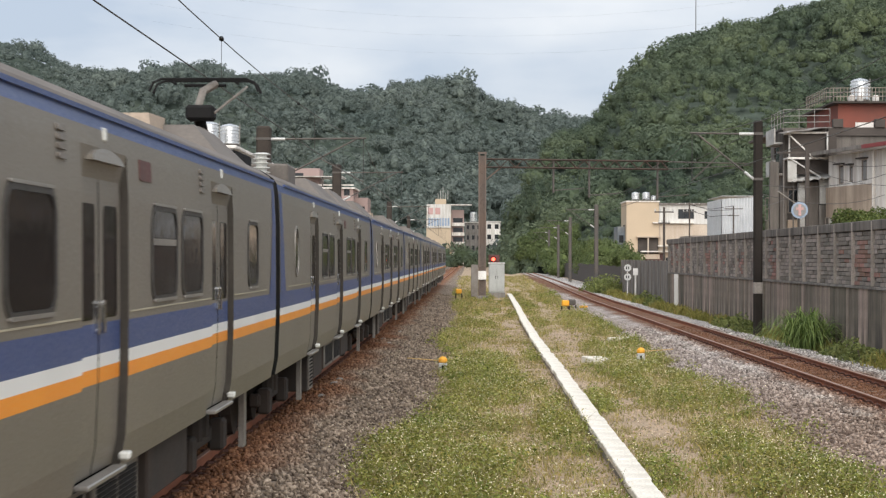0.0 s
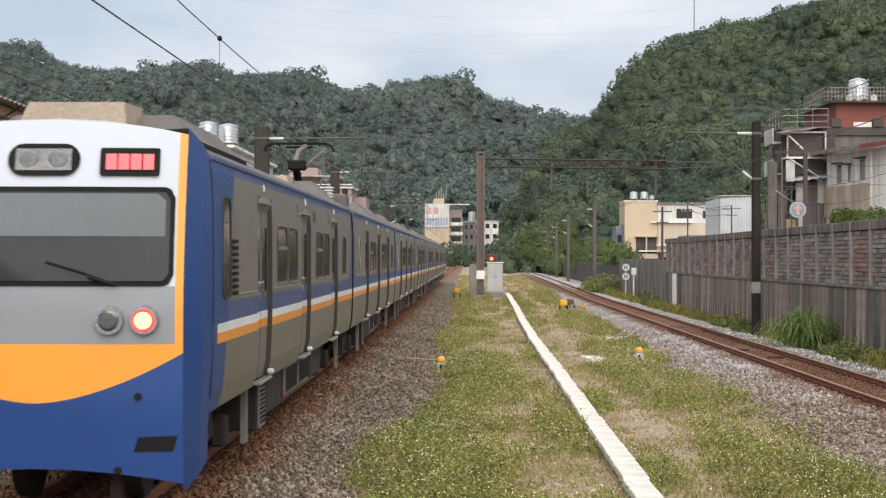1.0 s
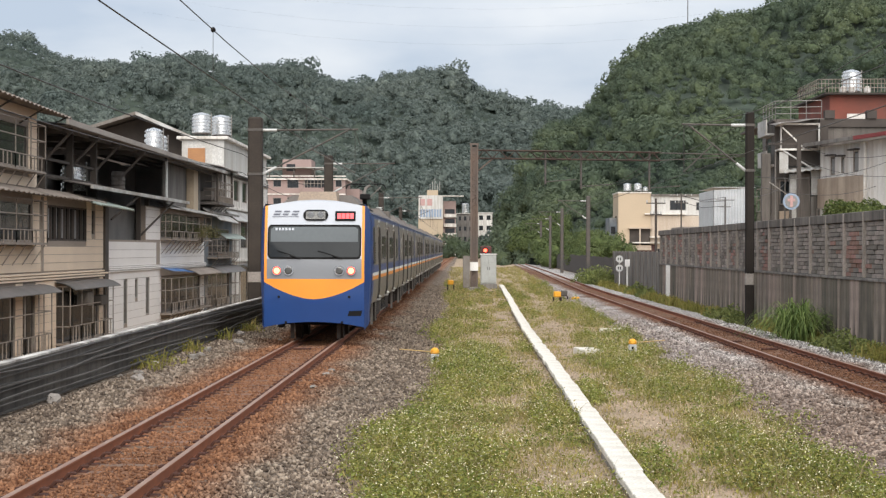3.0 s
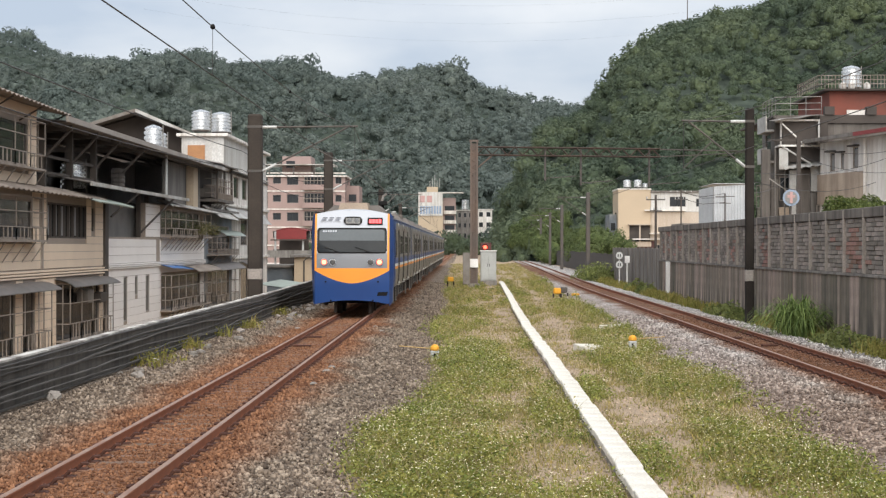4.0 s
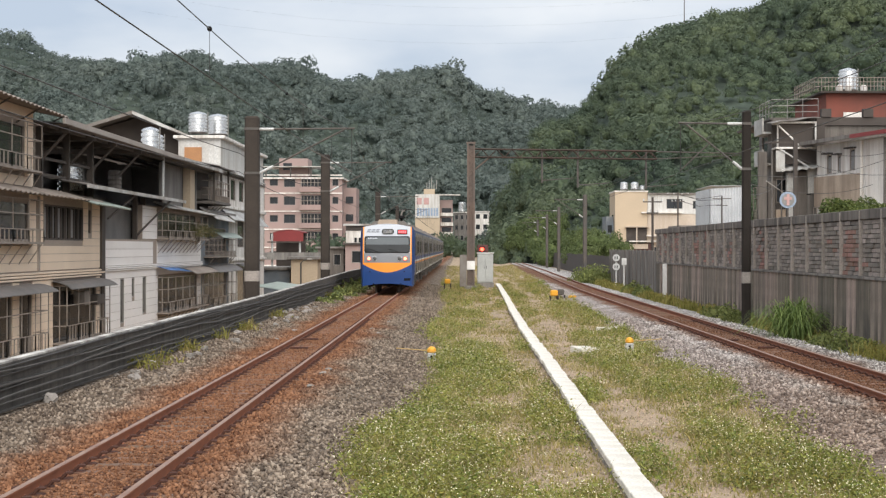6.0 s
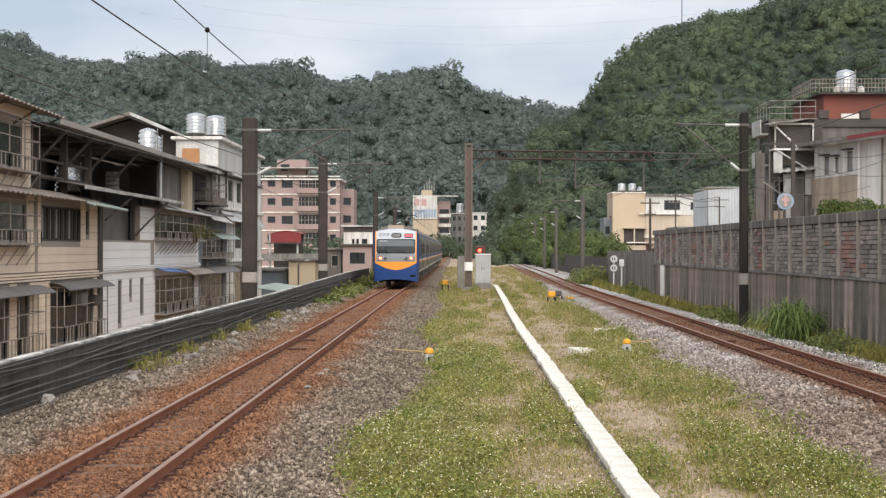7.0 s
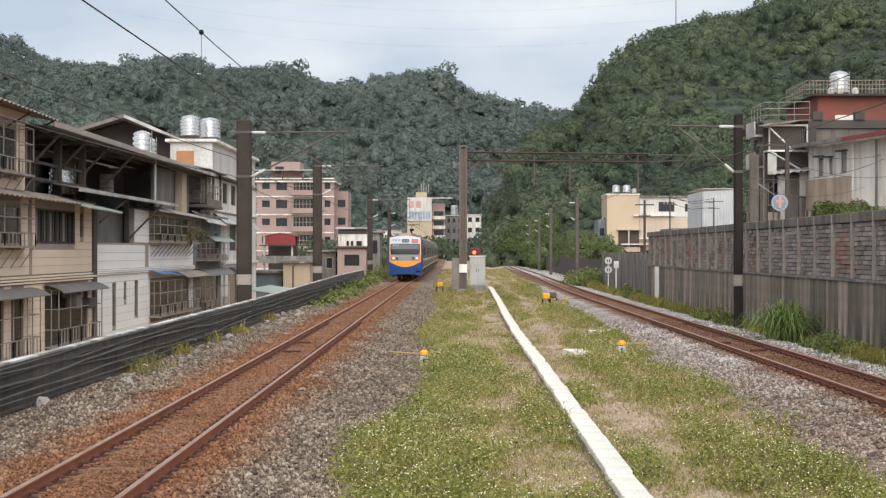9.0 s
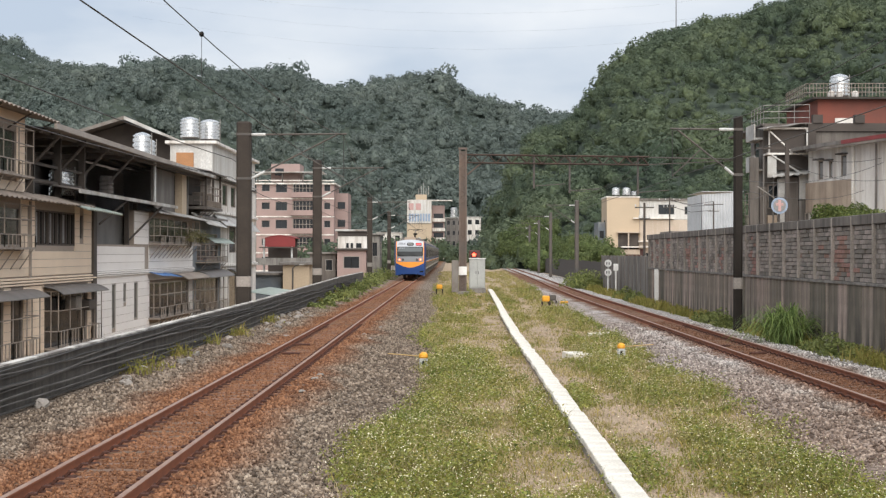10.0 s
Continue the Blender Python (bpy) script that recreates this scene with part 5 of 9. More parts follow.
    for u in (47, 51, 55, 59, 62.5):
        b.tube([(FX, u, 6.6), (FX + 0.85, u, 7.1)], 0.03, 4)
    part("roof_bracket", b, M["darkwood"], h)


tan_house()


# ---------------------------------------------------------------- open-sided roof structure and white house
def canopy_house():
    h = thing("row_house", pose(0, 0, 0), "row house of white boards under a dark open-sided steel roof", "house", "row houses behind the parapet")
    fa = Facade("+x", FX)
    # lower white storeys
    slits = [(77.1, 78.1, -1.0, 1.0), (79.8, 80.6, 0.1, 1.0), (82.5, 83.6, -0.75, 1.0)]
    holes = slits + [(86.7, 99.8, -0.9, 0.95), (86.7, 99.5, 2.9, 4.2)]
    wall(fa, h, 73.5, 101.2, -3.4, 2.75, holes, M["backing"])
    wall(fa, h, 82.5, 101.2, 2.75, 4.4, holes, M["backing"])
    boards(fa, h, 73.5, 101.1, -3.3, 1.35, holes, M["siding"], 0.36)
    boards(fa, h, 73.6, 85.3, 1.6, 2.72, [], M["siding"], 0.36)
    boards(fa, h, 82.6, 86.4, 2.8, 4.35, holes, M["siding"], 0.36)
    boards(fa, h, 86.5, 101.1, 1.6, 2.85, [], M["siding"], 0.36)
    for k in range(3):
        b = Build()
        fa.box(b, 73.5, 101.2, 1.36 + k * 0.08, 1.42 + k * 0.08, 0, 0.12 + 0.03 * (k == 1), ch=0.01)
        part("string_course", b, M["siding"], h)
    for u0, u1, z0, z1 in slits:
        window(fa, h, u0, u1, z0, z1, 1, "steel2")
    window(fa, h, 86.7, 99.8, -0.9, 0.95, 6, "cage")
    window(fa, h, 86.7, 99.5, 2.9, 4.2, 6, "cage")
    cage(fa, h, 86.4, 100.2, -0.85, 0.9, 0.6, 0.9)
    cage(fa, h, 86.4, 100.0, 2.85, 4.15, 0.6, 0.9)
    vs = []
    for k in range(16):
        u = 86 + k * 0.55
        for j in range(4):
            d = 0.02 + j * 0.24
            vs.append(fa.p(u + 0.04 * (j % 2), 1.45 - 0.06 * j - 0.012 * k + 0.06 * noise.noise((k * 0.9, j * 1.3, 2.2)), d))
    b = Build().add(vs, [(k * 4 + j, k * 4 + j + 1, k * 4 + j + 5, k * 4 + j + 4) for k in range(15) for j in range(3)])
    part("tarpaulin", b, M["tarp"], h, "crumpled blue tarpaulin over the awning")
    awning(fa, h, 93.0, 101.5, 1.30, 1.0, 0.30, "brownsheet")
    corrugated([(FX, 85.5, 4.65), (FX, 101.5, 4.5), (FX + 0.85, 101.5, 4.25), (FX + 0.85, 85.5, 4.35)], h, M["palesheet"], "canopy_sheet", 20)
    # closing walls and floors
    part("floor_slab", Build().box(FX - 9, FX - 0.25, 73.5, 101.2, 1.3, 1.5), M["greyrender"], h)
    part("floor_slab", Build().box(FX - 9, FX - 0.1, 73.5, 101.2, 2.6, 2.75), M["greyrender"], h)
    part("floor_slab", Build().box(FX - 9, FX - 0.1, 62.5, 74.2, 4.36, 4.46).box(FX - 9, FX - 0.1, 84.5, 101.2, 4.36, 4.46).box(FX - 9, FX - 4, 74.2, 84.5, 4.36, 4.46), M["greyrender"], h)
    part("back_wall", Build().box(FX - 9, FX - 8.8, 61.5, 112, -3.4, 4.4).box(FX - 4.95, FX - 4.8, 80, 101, 4.46, 7.25), M["shadewall"], h)
    corrugated([(FX - 9, 62, 5.75), (FX - 9, 69, 5.75), (FX - 6.5, 69, 6.3), (FX - 6.5, 62, 6.3)], h, M["palesheet"], "rear_roof_sheet", 30)
    for u in (64, 73, 82, 91):
        part("rear_post", Build().box(FX - 6.9, FX - 6.7, u - 0.1, u + 0.1, 4.45, 7.3), M["darkwood"], h)
    part("side_wall", Build().box(FX - 9, FX - 0.25, 101.2, 101.4, -3.4, 7.2), M["shadewall"], h)
    part("inner_wall", Build().box(FX - 4.2, FX - 4.0, 84, 101.2, 4.46, 7.0), M["shadewall"], h)
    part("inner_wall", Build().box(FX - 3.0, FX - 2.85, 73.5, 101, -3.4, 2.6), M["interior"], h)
    part("inner_wall", Build().box(FX - 0.75, FX - 0.6, 74.2, 84.5, 2.76, 4.3), M["shadewall"], h)
    part("grey_partition", Build().box(FX - 0.4, FX - 0.25, 89.5, 96.0, 4.47, 6.75), M["greyrender"], h)
    part("cream_pillar", Build().box(FX - 0.35, FX + 0.05, 97.0, 98.6, 4.47, 6.8), M["cream"], h)
    # lower canopy
    corrugated([(FX - 3.5, 66.5, 5.5), (FX - 3.5, 90, 5.5), (FX + 0.9, 90, 4.72), (FX + 0.9, 66.5, 4.8)], h, M["darksheet"], "canopy_sheet", 34)
    b = Build()
    fa.box(b, 66.5, 90, 4.66, 4.80, 0.82, 0.92)
    part("gutter", b, M["palesheet"], h)
    # main roof: mono-pitch sheet with its edge towards the railway
    corrugated([(FX - 5, 62.0, 7.3), (FX - 5, 104, 7.5), (FX + 0.95, 104, 6.85), (FX + 0.95, 62.0, 6.8)], h, M["darksheet"], "roof_sheet", 60)
    b = Build()
    fa.box(b, 62, 89, 6.78, 6.98, 0.9, 1.0)
    part("fascia", b, M["darksheet2"], h)
    b = Build()
    fa.box(b, 89, 104, 6.80, 6.98, 0.9, 1.0)
    part("fascia", b, M["palesheet"], h)
    for u in (63.2, 67.6, 72.0):
        part("post", Build().box(FX - 0.35, FX - 0.1, u - 0.12, u + 0.12, 4.4, 6.9), M["darkwood"], h)
    for u in (81.8, 84.0):
        part("post", Build().box(FX - 0.3, FX - 0.1, u - 0.1, u + 0.1, 2.7, 4.75), M["darkwood"], h)
    part("post", Build().cyl((FX + 0.4, 86.0, 4.75), (FX + 0.4, 86.0, 6.9), 0.07, n=8), M["insul"], h, "white pipe post")
    for u in (63.5, 68, 72.3, 78):
        part("roof_beam", Build().box(FX - 4.2, FX + 0.8, u - 0.07, u + 0.07, 6.55, 6.75), M["darkwood"], h)
        part("roof_brace", Build().tube([(FX - 0.2, u, 5.6), (FX + 0.75, u + 0.1, 6.65)], 0.06, 5), M["darkwood"], h)
    for d in (-3.2, -2.0, -0.8, 0.4):
        part("purlin", Build().box(FX + d - 0.05, FX + d + 0.05, 62, 104, 6.84 - d * 0.09 - 0.16, 6.84 - d * 0.09 - 0.06), M["darkwood"], h)
    for z in (5.0, 5.6):
        part("cross_rail", Build().box(FX - 0.3, FX - 0.2, 62, 73, z, z + 0.1), M["darkwood"], h)
    part("brace", Build().tube([(FX + 0.1, 74, 3.6), (FX + 0.85, 76.5, 4.7)], 0.05, 5), M["darkwood"], h)
    part("brace", Build().tube([(FX - 0.1, 81.9, 3.0), (FX + 0.8, 85.8, 4.66)], 0.05, 5), M["darkwood"], h)
    part("stored_drum", Build().lathe([(0.30, 0)] + [q for k in range(4) for q in ((0.33, 0.08 + k * 0.2), (0.29, 0.2 + k * 0.2))] + [(0.28, 0.86)], 16, at=Matrix.Translation((FX - 0.5, 78.5, 4.97))), M["oldrender"], h)


M["darksheet2"] = surf("rusting_brown_fascia", (0.28, 0.245, 0.215, 1), (0.38, 0.34, 0.305, 1), 0.7, 0.1, 0.7, 20, 0.1, 0.004)
canopy_house()
water_tank(-16.1, 72.2, 4.46, 0.52, 1.5)
water_tank(-16.65, 94, 6.98, 0.5, 1.9)
water_tank(-16.95, 97.5, 7.0, 0.46, 1.75)


def shrub(x, y, z, r, n, name="potted_shrub", label="small green shrub", mat="bush", leaf=0.09, flat=0.8):
    """Leaf quads scattered through an uneven rounded volume, with a few stems."""
    rng = np.random.default_rng(int(abs(x * 131 + y * 17 + r * 7)) + 1)
    d = rng.normal(size=(n, 3))
    d /= np.linalg.norm(d, axis=1, keepdims=True)
    lump = 1 + 0.35 * np.sin(d[:, :1] * 4 + x) * np.cos(d[:, 1:2] * 3 + y)
    c = d * lump * r * rng.uniform(0.35, 1.0, (n, 1)) ** 0.5
    c[:, 2] = np.abs(c[:, 2]) * flat + 0.02
    nrm = d + rng.normal(0, 0.6, (n, 3))
    nrm /= np.linalg.norm(nrm, axis=1, keepdims=True)
    a = np.cross(nrm, rng.normal(size=(n, 3)))
    a /= np.linalg.norm(a, axis=1, keepdims=True)
    b2 = np.cross(nrm, a)
    s = leaf * rng.uniform(0.6, 1.4, (n, 1))
    v = np.stack([c - a * s, c + b2 * s * 0.5, c + a * s, c - b2 * s * 0.5], 1).reshape(-1, 3)
    t = thing(name, pose(x, y, z), label, "shrub")
    me = Build()
    me.v = [tuple(p) for p in v]
    me.f = [(4 * k, 4 * k + 1, 4 * k + 2, 4 * k + 3) for k in range(n)]
    me.m = [0] * n
    m2 = bpy.data.meshes.new("foliage")
    m2.from_pydata(me.v, [], me.f)
    m2.materials.append(M[mat])
    part("foliage", m2, None, t)
    b = Build()
    for k in range(6):
        e = c[int(rng.integers(n))] * 0.8
        b.tube([(e[0] * 0.15, e[1] * 0.15, -0.25), tuple(e)], 0.015 + r * 0.01, 4)
    part("stem", b, M["bark"], t)
    return t


shrub(FX + 0.75, 95.5, 2.95, 0.95, 1300, mat="olive", leaf=0.05, label="straggling olive green shrub growing in a window cage")


# ---------------------------------------------------------------- blue-grey house and old white house
def grey_house():
    h = thing("row_house", pose(0, 0, 0), "narrow blue-grey row house with barred balconies", "house", "row houses behind the parapet")
    fa = Facade("+x", FX)
    holes = [(102.6, 112.2, -1.2, 1.0), (103, 112, 1.9, 3.6)]
    wall(fa, h, 101.4, 113.4, -3.4, 4.4, holes, M["bluegrey"])
    part("side_wall", Build().box(FX - 8, FX - 0.25, 113.2, 113.4, -3.4, 4.4), M["bluegrey"], h)
    part("inner_wall", Build().box(FX - 2.2, FX - 2.0, 101.5, 113.2, -3.4, 4.3), M["interior"], h)
    part("roof_slab", Build().box(FX - 8, FX + 0.5, 101.4, 113.4, 4.4, 4.55), M["greyrender"], h)
    for u0, u1, z0, z1, n in ((102.6, 112.2, -1.2, 1.0, 5), (103, 112, 1.9, 3.6, 4)):
        window(fa, h, u0, u1, z0, z1, n, "cage")
    cage(fa, h, 102.2, 112.8, -1.2, 0.9, 0.6, 0.9)
    cage(fa, h, 102.5, 112.5, 1.85, 2.9, 0.6, 0.7)
    awning(fa, h, 102, 113.3, 1.35, 1.0, 0.4, "awning")
    awning(fa, h, 104, 113.5, 3.35, 0.95, 0.35, "greensheet")
    corrugated([(FX - 0.1, 101.5, 4.75), (FX - 0.1, 109.5, 4.7), (FX + 1.0, 109.5, 3.95), (FX + 1.0, 101.5, 4.05)], h, M["palesheet"], "canopy_sheet", 14)
    # timbered upper room with its open balcony
    up = part("upper_room", Build().box(FX - 3.0, FX - 0.6, 101.5, 108.5, 4.56, 7.2), M["darkrender"], h, "dark timbered upper room")
    part("balcony_floor", Build().box(FX - 0.6, FX + 0.8, 101.6, 108.4, 4.95, 5.1), M["oldrender"], up)
    cage(fa, h, 101.8, 108.2, 5.1, 6.3, 0.75, 0.4, "cage")
    for u in (101.8, 105, 108.2):
        part("balcony_post", Build().box(FX + 0.62, FX + 0.74, u - 0.06, u + 0.06, 5.1, 7.1), M["darkwood"], up)
    for k, (u, z) in enumerate(((102.6, 5.2), (104.2, 5.2), (106.0, 5.3), (107.2, 5.2))):
        part("stored_crate", Build().box(FX - 0.4, FX + 0.3, u - 0.5, u + 0.5, z, z + 0.55 + 0.25 * (k % 2), ch=0.02), M["brownsheet" if k % 2 else "oldrender"], up)
    corrugated([(FX - 3, 101, 7.9), (FX - 3, 109, 7.8), (FX + 1.0, 109, 7.1), (FX + 1.0, 101, 7.15)], h, M["darksheet"], "roof_sheet", 12)


def white_house():
    h = thing("row_house", pose(0, 0, 0), "old grimy white four-storey house with tiled stair tower", "house", "row houses behind the parapet")
    fa = Facade("+x", FX)
    holes = [(114.4, 116.8, 5.5, 6.9), (118.8, 121.2, 5.5, 6.9), (123.5, 125.5, 5.5, 6.9), (128, 130, 5.5, 6.9), (118, 121.5, 2.4, 4.2), (124, 128, 2.4, 4.2), (118, 122, -1.4, 0.9), (125, 129, -1.4, 0.9)]
    wall(fa, h, 113.6, 134, -3.4, 4.56, holes, M["dirtywhite"])
    wall(fa, h, 108.8, 134, 4.57, 7.0, holes, M["dirtywhite"], name="upper_wall")
    part("side_wall", Build().box(FX - 9, FX - 0.25, 133.8, 134, -3.4, 7.0).box(FX - 9, FX - 0.25, 113.6, 113.8, -3.4, 4.56).box(FX - 9, FX - 0.25, 108.8, 109.0, 4.57, 7.0), M["dirtywhite"], h)
    part("inner_wall", Build().box(FX - 2.2, FX - 2.0, 114, 133.8, -3.4, 6.9), M["interior"], h)
    part("roof_slab", Build().box(FX - 9, FX + 0.1, 108.8, 134, 7.0, 7.12), M["greyrender"], h)
    for u0, u1, z0, z1 in holes:
        window(fa, h, u0, u1, z0, z1, 2, "cage")
    for z, u in ((4.9, 108.8), (1.5, 113.6)):
        b = Build()
        fa.box(b, u, 134, z, z + 0.18, 0, 0.18, ch=0.02)
        part("ledge", b, M["dirtywhite"], h)
    awning(fa, h, 110, 121.8, 4.85, 0.8, 0.7, "palesheet", False)
    awning(fa, h, 122.5, 131, 4.75, 0.7, 0.8, "palesheet", False)
    awning(fa, h, 117, 123, 1.3, 0.9, 0.4, "awning")
    b = Build()
    fa.box(b, 128.5, 129.1, -3.4, 6.9, 0.02, 0.25)
    part("drain_pipe", b, M["palesheet"], h)
    corrugated([(FX - 0.25, 108.5, 7.45), (FX - 0.25, 130, 7.45), (FX + 0.6, 130, 7.1), (FX + 0.6, 108.5, 7.15)], h, M["palesheet"], "roof_sheet", 24)
    # tiled tower carrying the tanks
    tw = part("stair_tower", Build().box(-18.0, -15.3, 112, 136, 7.13, 9.35), M["tilewhite"], h, "white tiled tower")
    part("tower_roof", Build().box(-18.3, -15.0, 111.5, 136.5, 9.35, 9.55, ch=0.03), M["dirtywhite"], tw)
    part("tower_front", Build().box(-18.0, -15.3, 111.8, 112.0, 7.13, 9.35), M["tilewhite"], tw)
    part("tower_door", Build().box(-17.6, -16.5, 111.7, 111.8, 7.3, 8.8), M["orangewood"], tw)
    part("ladder", Build().tube([(-15.2, 124, 7.5), (-15.2, 124, 9.8)], 0.04, 4).tube([(-15.2, 126, 7.5), (-15.2, 126, 9.8)], 0.04, 4), M["insul"], tw)


M["tilewhite"] = surf("white_wall_tiles", (0.62, 0.61, 0.58, 1), (0.55, 0.53, 0.50, 1), 0.5, 0, 0.4, 12, 0.1, 0.004, stain=(0.4, 0.36, 0.31, 1), streak=0.7)
M["orangewood"] = surf("orange_wood_door", (0.42, 0.20, 0.08, 1), (0.36, 0.17, 0.07, 1), 0.6, 0, 2, 20, 0.1)
grey_house()
white_house()
water_tank(-16.9, 112.8, 9.55, 0.62, 1.62)
water_tank(-15.9, 114.8, 9.55, 0.66, 1.62)

# gabled workshop behind, its dark wall colour standing for shade under the open gable
g = thing("gabled_house", pose(0, 0, 0), "gabled shed with a wall coloured dark for shade and a pale roof edge behind the row", "shed")
b = Build()
b.add([(-34, 121.5, -3), (-16.5, 121.5, -3), (-16.5, 121.5, 8.9), (-22.3, 121.5, 11.45), (-34, 121.5, 8.0)], [(0, 1, 2, 3, 4)])
b.box(-16.7, -16.5, 120, 138, -3, 8.7)
b.add([(-34, 138, -3), (-16.5, 138, -3), (-16.5, 138, 8.9), (-22.3, 138, 11.45), (-34, 138, 8.0)], [(0, 1, 2, 3, 4)])
b.box(-34, -33.8, 120, 138, -3, 8)
part("wall", b, M["darkrender"], g)
corrugated([(-22.3, 119, 11.6), (-22.3, 139, 11.6), (-15.7, 139, 8.9), (-15.7, 119, 8.9)], g, M["darksheet"], "roof_sheet", 20)
corrugated([(-22.3, 119, 11.6), (-22.3, 139, 11.6), (-34.5, 139, 8.0), (-34.5, 119, 8.0)], g, M["darksheet"], "roof_sheet", 20)

for xa, za in ((-15.6, 8.75), (-29.5, 9.4)):
    v = [(-22.3, 118.85, 11.7), (xa, 118.85, za + 0.08), (xa, 118.85, za - 0.14), (-22.3, 118.85, 11.46)]
    part("barge_board", Build().add(v + [(x, y + 0.12, z) for x, y, z in v], [(0, 1, 2, 3), (7, 6, 5, 4), (0, 1, 5, 4), (2, 3, 7, 6), (1, 2, 6, 5)]), M["palesheet" if xa > -20 else "palegrey"], g)

# houses further along the lane
def small_house(x0, x1, y0, y1, top, mat, label, roofmat="palesheet", windows=2, floors=2, base=-3.0):
    h = thing("house", pose(0, 0, 0), label, "house")
    fa, fb = Facade("-y", y0), Facade("+x", x1)
    fh = (top - base) / floors
    front, side = [], []
    for f in range(floors):
        z = base + f * fh
        for k in range(windows):
            u = x0 + (x1 - x0) * (k + 0.5) / windows
            w = (x1 - x0) / windows * 0.28
            front.append((u - w, u + w, z + fh * 0.32, z + fh * 0.78))
            v = y0 + (y1 - y0) * (k + 0.5) / windows
            w = (y1 - y0) / windows * 0.28
            side.append((v - w, v + w, z + fh * 0.32, z + fh * 0.78))
    wall(fa, h, x0, x1, base, top, front, M[mat], name="front_wall")
    wall(fb, h, y0 + 0.26, y1, base, top, side, M[mat], name="side_wall")
    part("back_wall", Build().box(x0, x0 + 0.2, y0 + 0.26, y1, base, top).box(x0 + 0.2, x1 - 0.26, y1 - 0.2, y1, base, top), M[mat], h)
    for q in front:
        window(fa, h, *q, 2, "steel2")
    for q in side:
        window(fb, h, *q, 2, "steel2")
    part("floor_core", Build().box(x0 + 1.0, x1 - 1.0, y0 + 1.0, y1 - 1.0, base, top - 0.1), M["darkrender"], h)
    part("roof", Build().box(x0 - 0.3, x1 + 0.35, y0 - 0.35, y1 + 0.3, top, top + 0.22, ch=0.03), M[roofmat], h)
    return h


# ---------------------------------------------------------------- buildings further off
def apartment():
    h = thing("apartment_block", pose(0, 300, 0), "seven-storey pink tiled apartment block with balconies", "apartment building")
    x0, x1, top = -33.5, -20.2, 14.2
    fa, fb = Facade("-y", 0.0), Facade("+x", x1)
    fh = 3.1
    front, side = [], []
    for f in range(6):
        z = -3.6 + f * fh
        front += [(-32.6, -31.2, z + 1.1, z + 2.3), (-30.2, -28.2, z + 0.9, z + 2.4), (-27.2, -22.6, z + 0.9, z + 2.6), (-21.9, -20.8, z + 1.1, z + 2.3)]
        side += [(2, 4, z + 1.0, z + 2.4), (6, 10, z + 1.0, z + 2.5)]
    wall(fa, h, x0, x1, -3.6, top, front, M["pink"], 0.4, "front_wall")
    wall(fb, h, 0.41, 13, -3.6, top, side, M["pink"], 0.4, "side_wall")
    part("back_wall", Build().box(x0, x0 + 0.3, 0.41, 13, -3.6, top).box(x0, x1 - 0.41, 12.7, 13, -3.6, top), M["pink"], h)
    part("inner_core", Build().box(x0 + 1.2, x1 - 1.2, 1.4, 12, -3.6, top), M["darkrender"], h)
    for q in front:
        window(fa, h, *q, 3 if q[1] - q[0] > 3 else 2, "steel2", 0.25)
    for q in side:
        window(fb, h, *q, 2, "steel2", 0.25)
    for f in range(6):
        z = -3.6 + f * fh
        b = Build()
        fa.box(b, -27.5, -22.3, z + 0.05, z + 0.95, 0.05, 0.9)
        bal = part("balcony", b, M["pink"], h)
        b = Build()
        for k in range(9):
            fa.box(b, -27.3 + k * 0.6, -27.22 + k * 0.6, z + 0.95, z + 2.4, 0.8, 0.86)
        fa.box(b, -27.4, -22.4, z + 1.6, z + 1.68, 0.8, 0.86)
        part("balcony_bars", b, M["cage"], bal)
        b = Build()
        fa.box(b, x0 - 0.05, x1 + 0.05, z + 2.85, z + 3.05, 0, 0.12)
        part("string_course", b, M["dirtywhite"], h)
        b = Build()
        fb.box(b, 5.6, 10.4, z + 0.1, z + 0.95, 0.02, 0.8)
        part("balcony", b, M["pink"], h)
    part("roof_slab", Build().box(x0 - 0.3, x1 + 0.3, -0.4, 13.3, top, top + 0.25), M["dirtywhite"], h)
    part("roof_canopy", Build().box(x0 - 0.2, -22.0, -0.8, 8, top + 2.0, top + 2.15), M["palesheet"], h)
    for x in (x0 + 0.3, -29, -25.5, -22.4):
        part("canopy_post", Build().box(x - 0.1, x + 0.1, -0.4, -0.2, top + 0.25, top + 2.0), M["grey_steel"], h)
    part("penthouse", Build().box(-31.2, -26.2, 2, 10, top + 0.25, top + 3.6, ch=0.03), M["pink"], h)
    part("penthouse_window", Build().box(-30.5, -29.0, 1.95, 2.0, top + 1.6, top + 2.8), M["glass"], h)
    part("side_wing", Build().box(-21.9 + 1.7, -18.0, 4, 13, -3.6, 12.8), M["pink"], h)
    for f in range(5):
        part("wing_window", Build().box(-19.8, -18.5, 3.93, 4.0, -2.3 + f * fh, -1.1 + f * fh), M["glass"], h)


apartment()
wh = small_house(-13.0, -9.7, 200, 208, 4.9, "dirtywhite", "small pale house with an overhanging white sheet roof", "palesheet", 0, 2)
# Dark strip on the wall face for the shade under the roof overhang.
part("eaves_gap", Build().box(-13.02, -9.68, 199.94, 200.0, 4.35, 4.88), M["darkrender"], wh)
for x, w in ((-11.9, 0.14), (-11.4, 0.14), (-10.6, 0.3)):
    part("window", Build().box(x - w, x + w, 199.93, 200.0, 3.0, 3.55), M["glass"], wh)
small_house(-12.3, -9.2, 188, 196, 2.7, "pink", "low pink house with a brown roof edge", "darkrender", 1, 2)
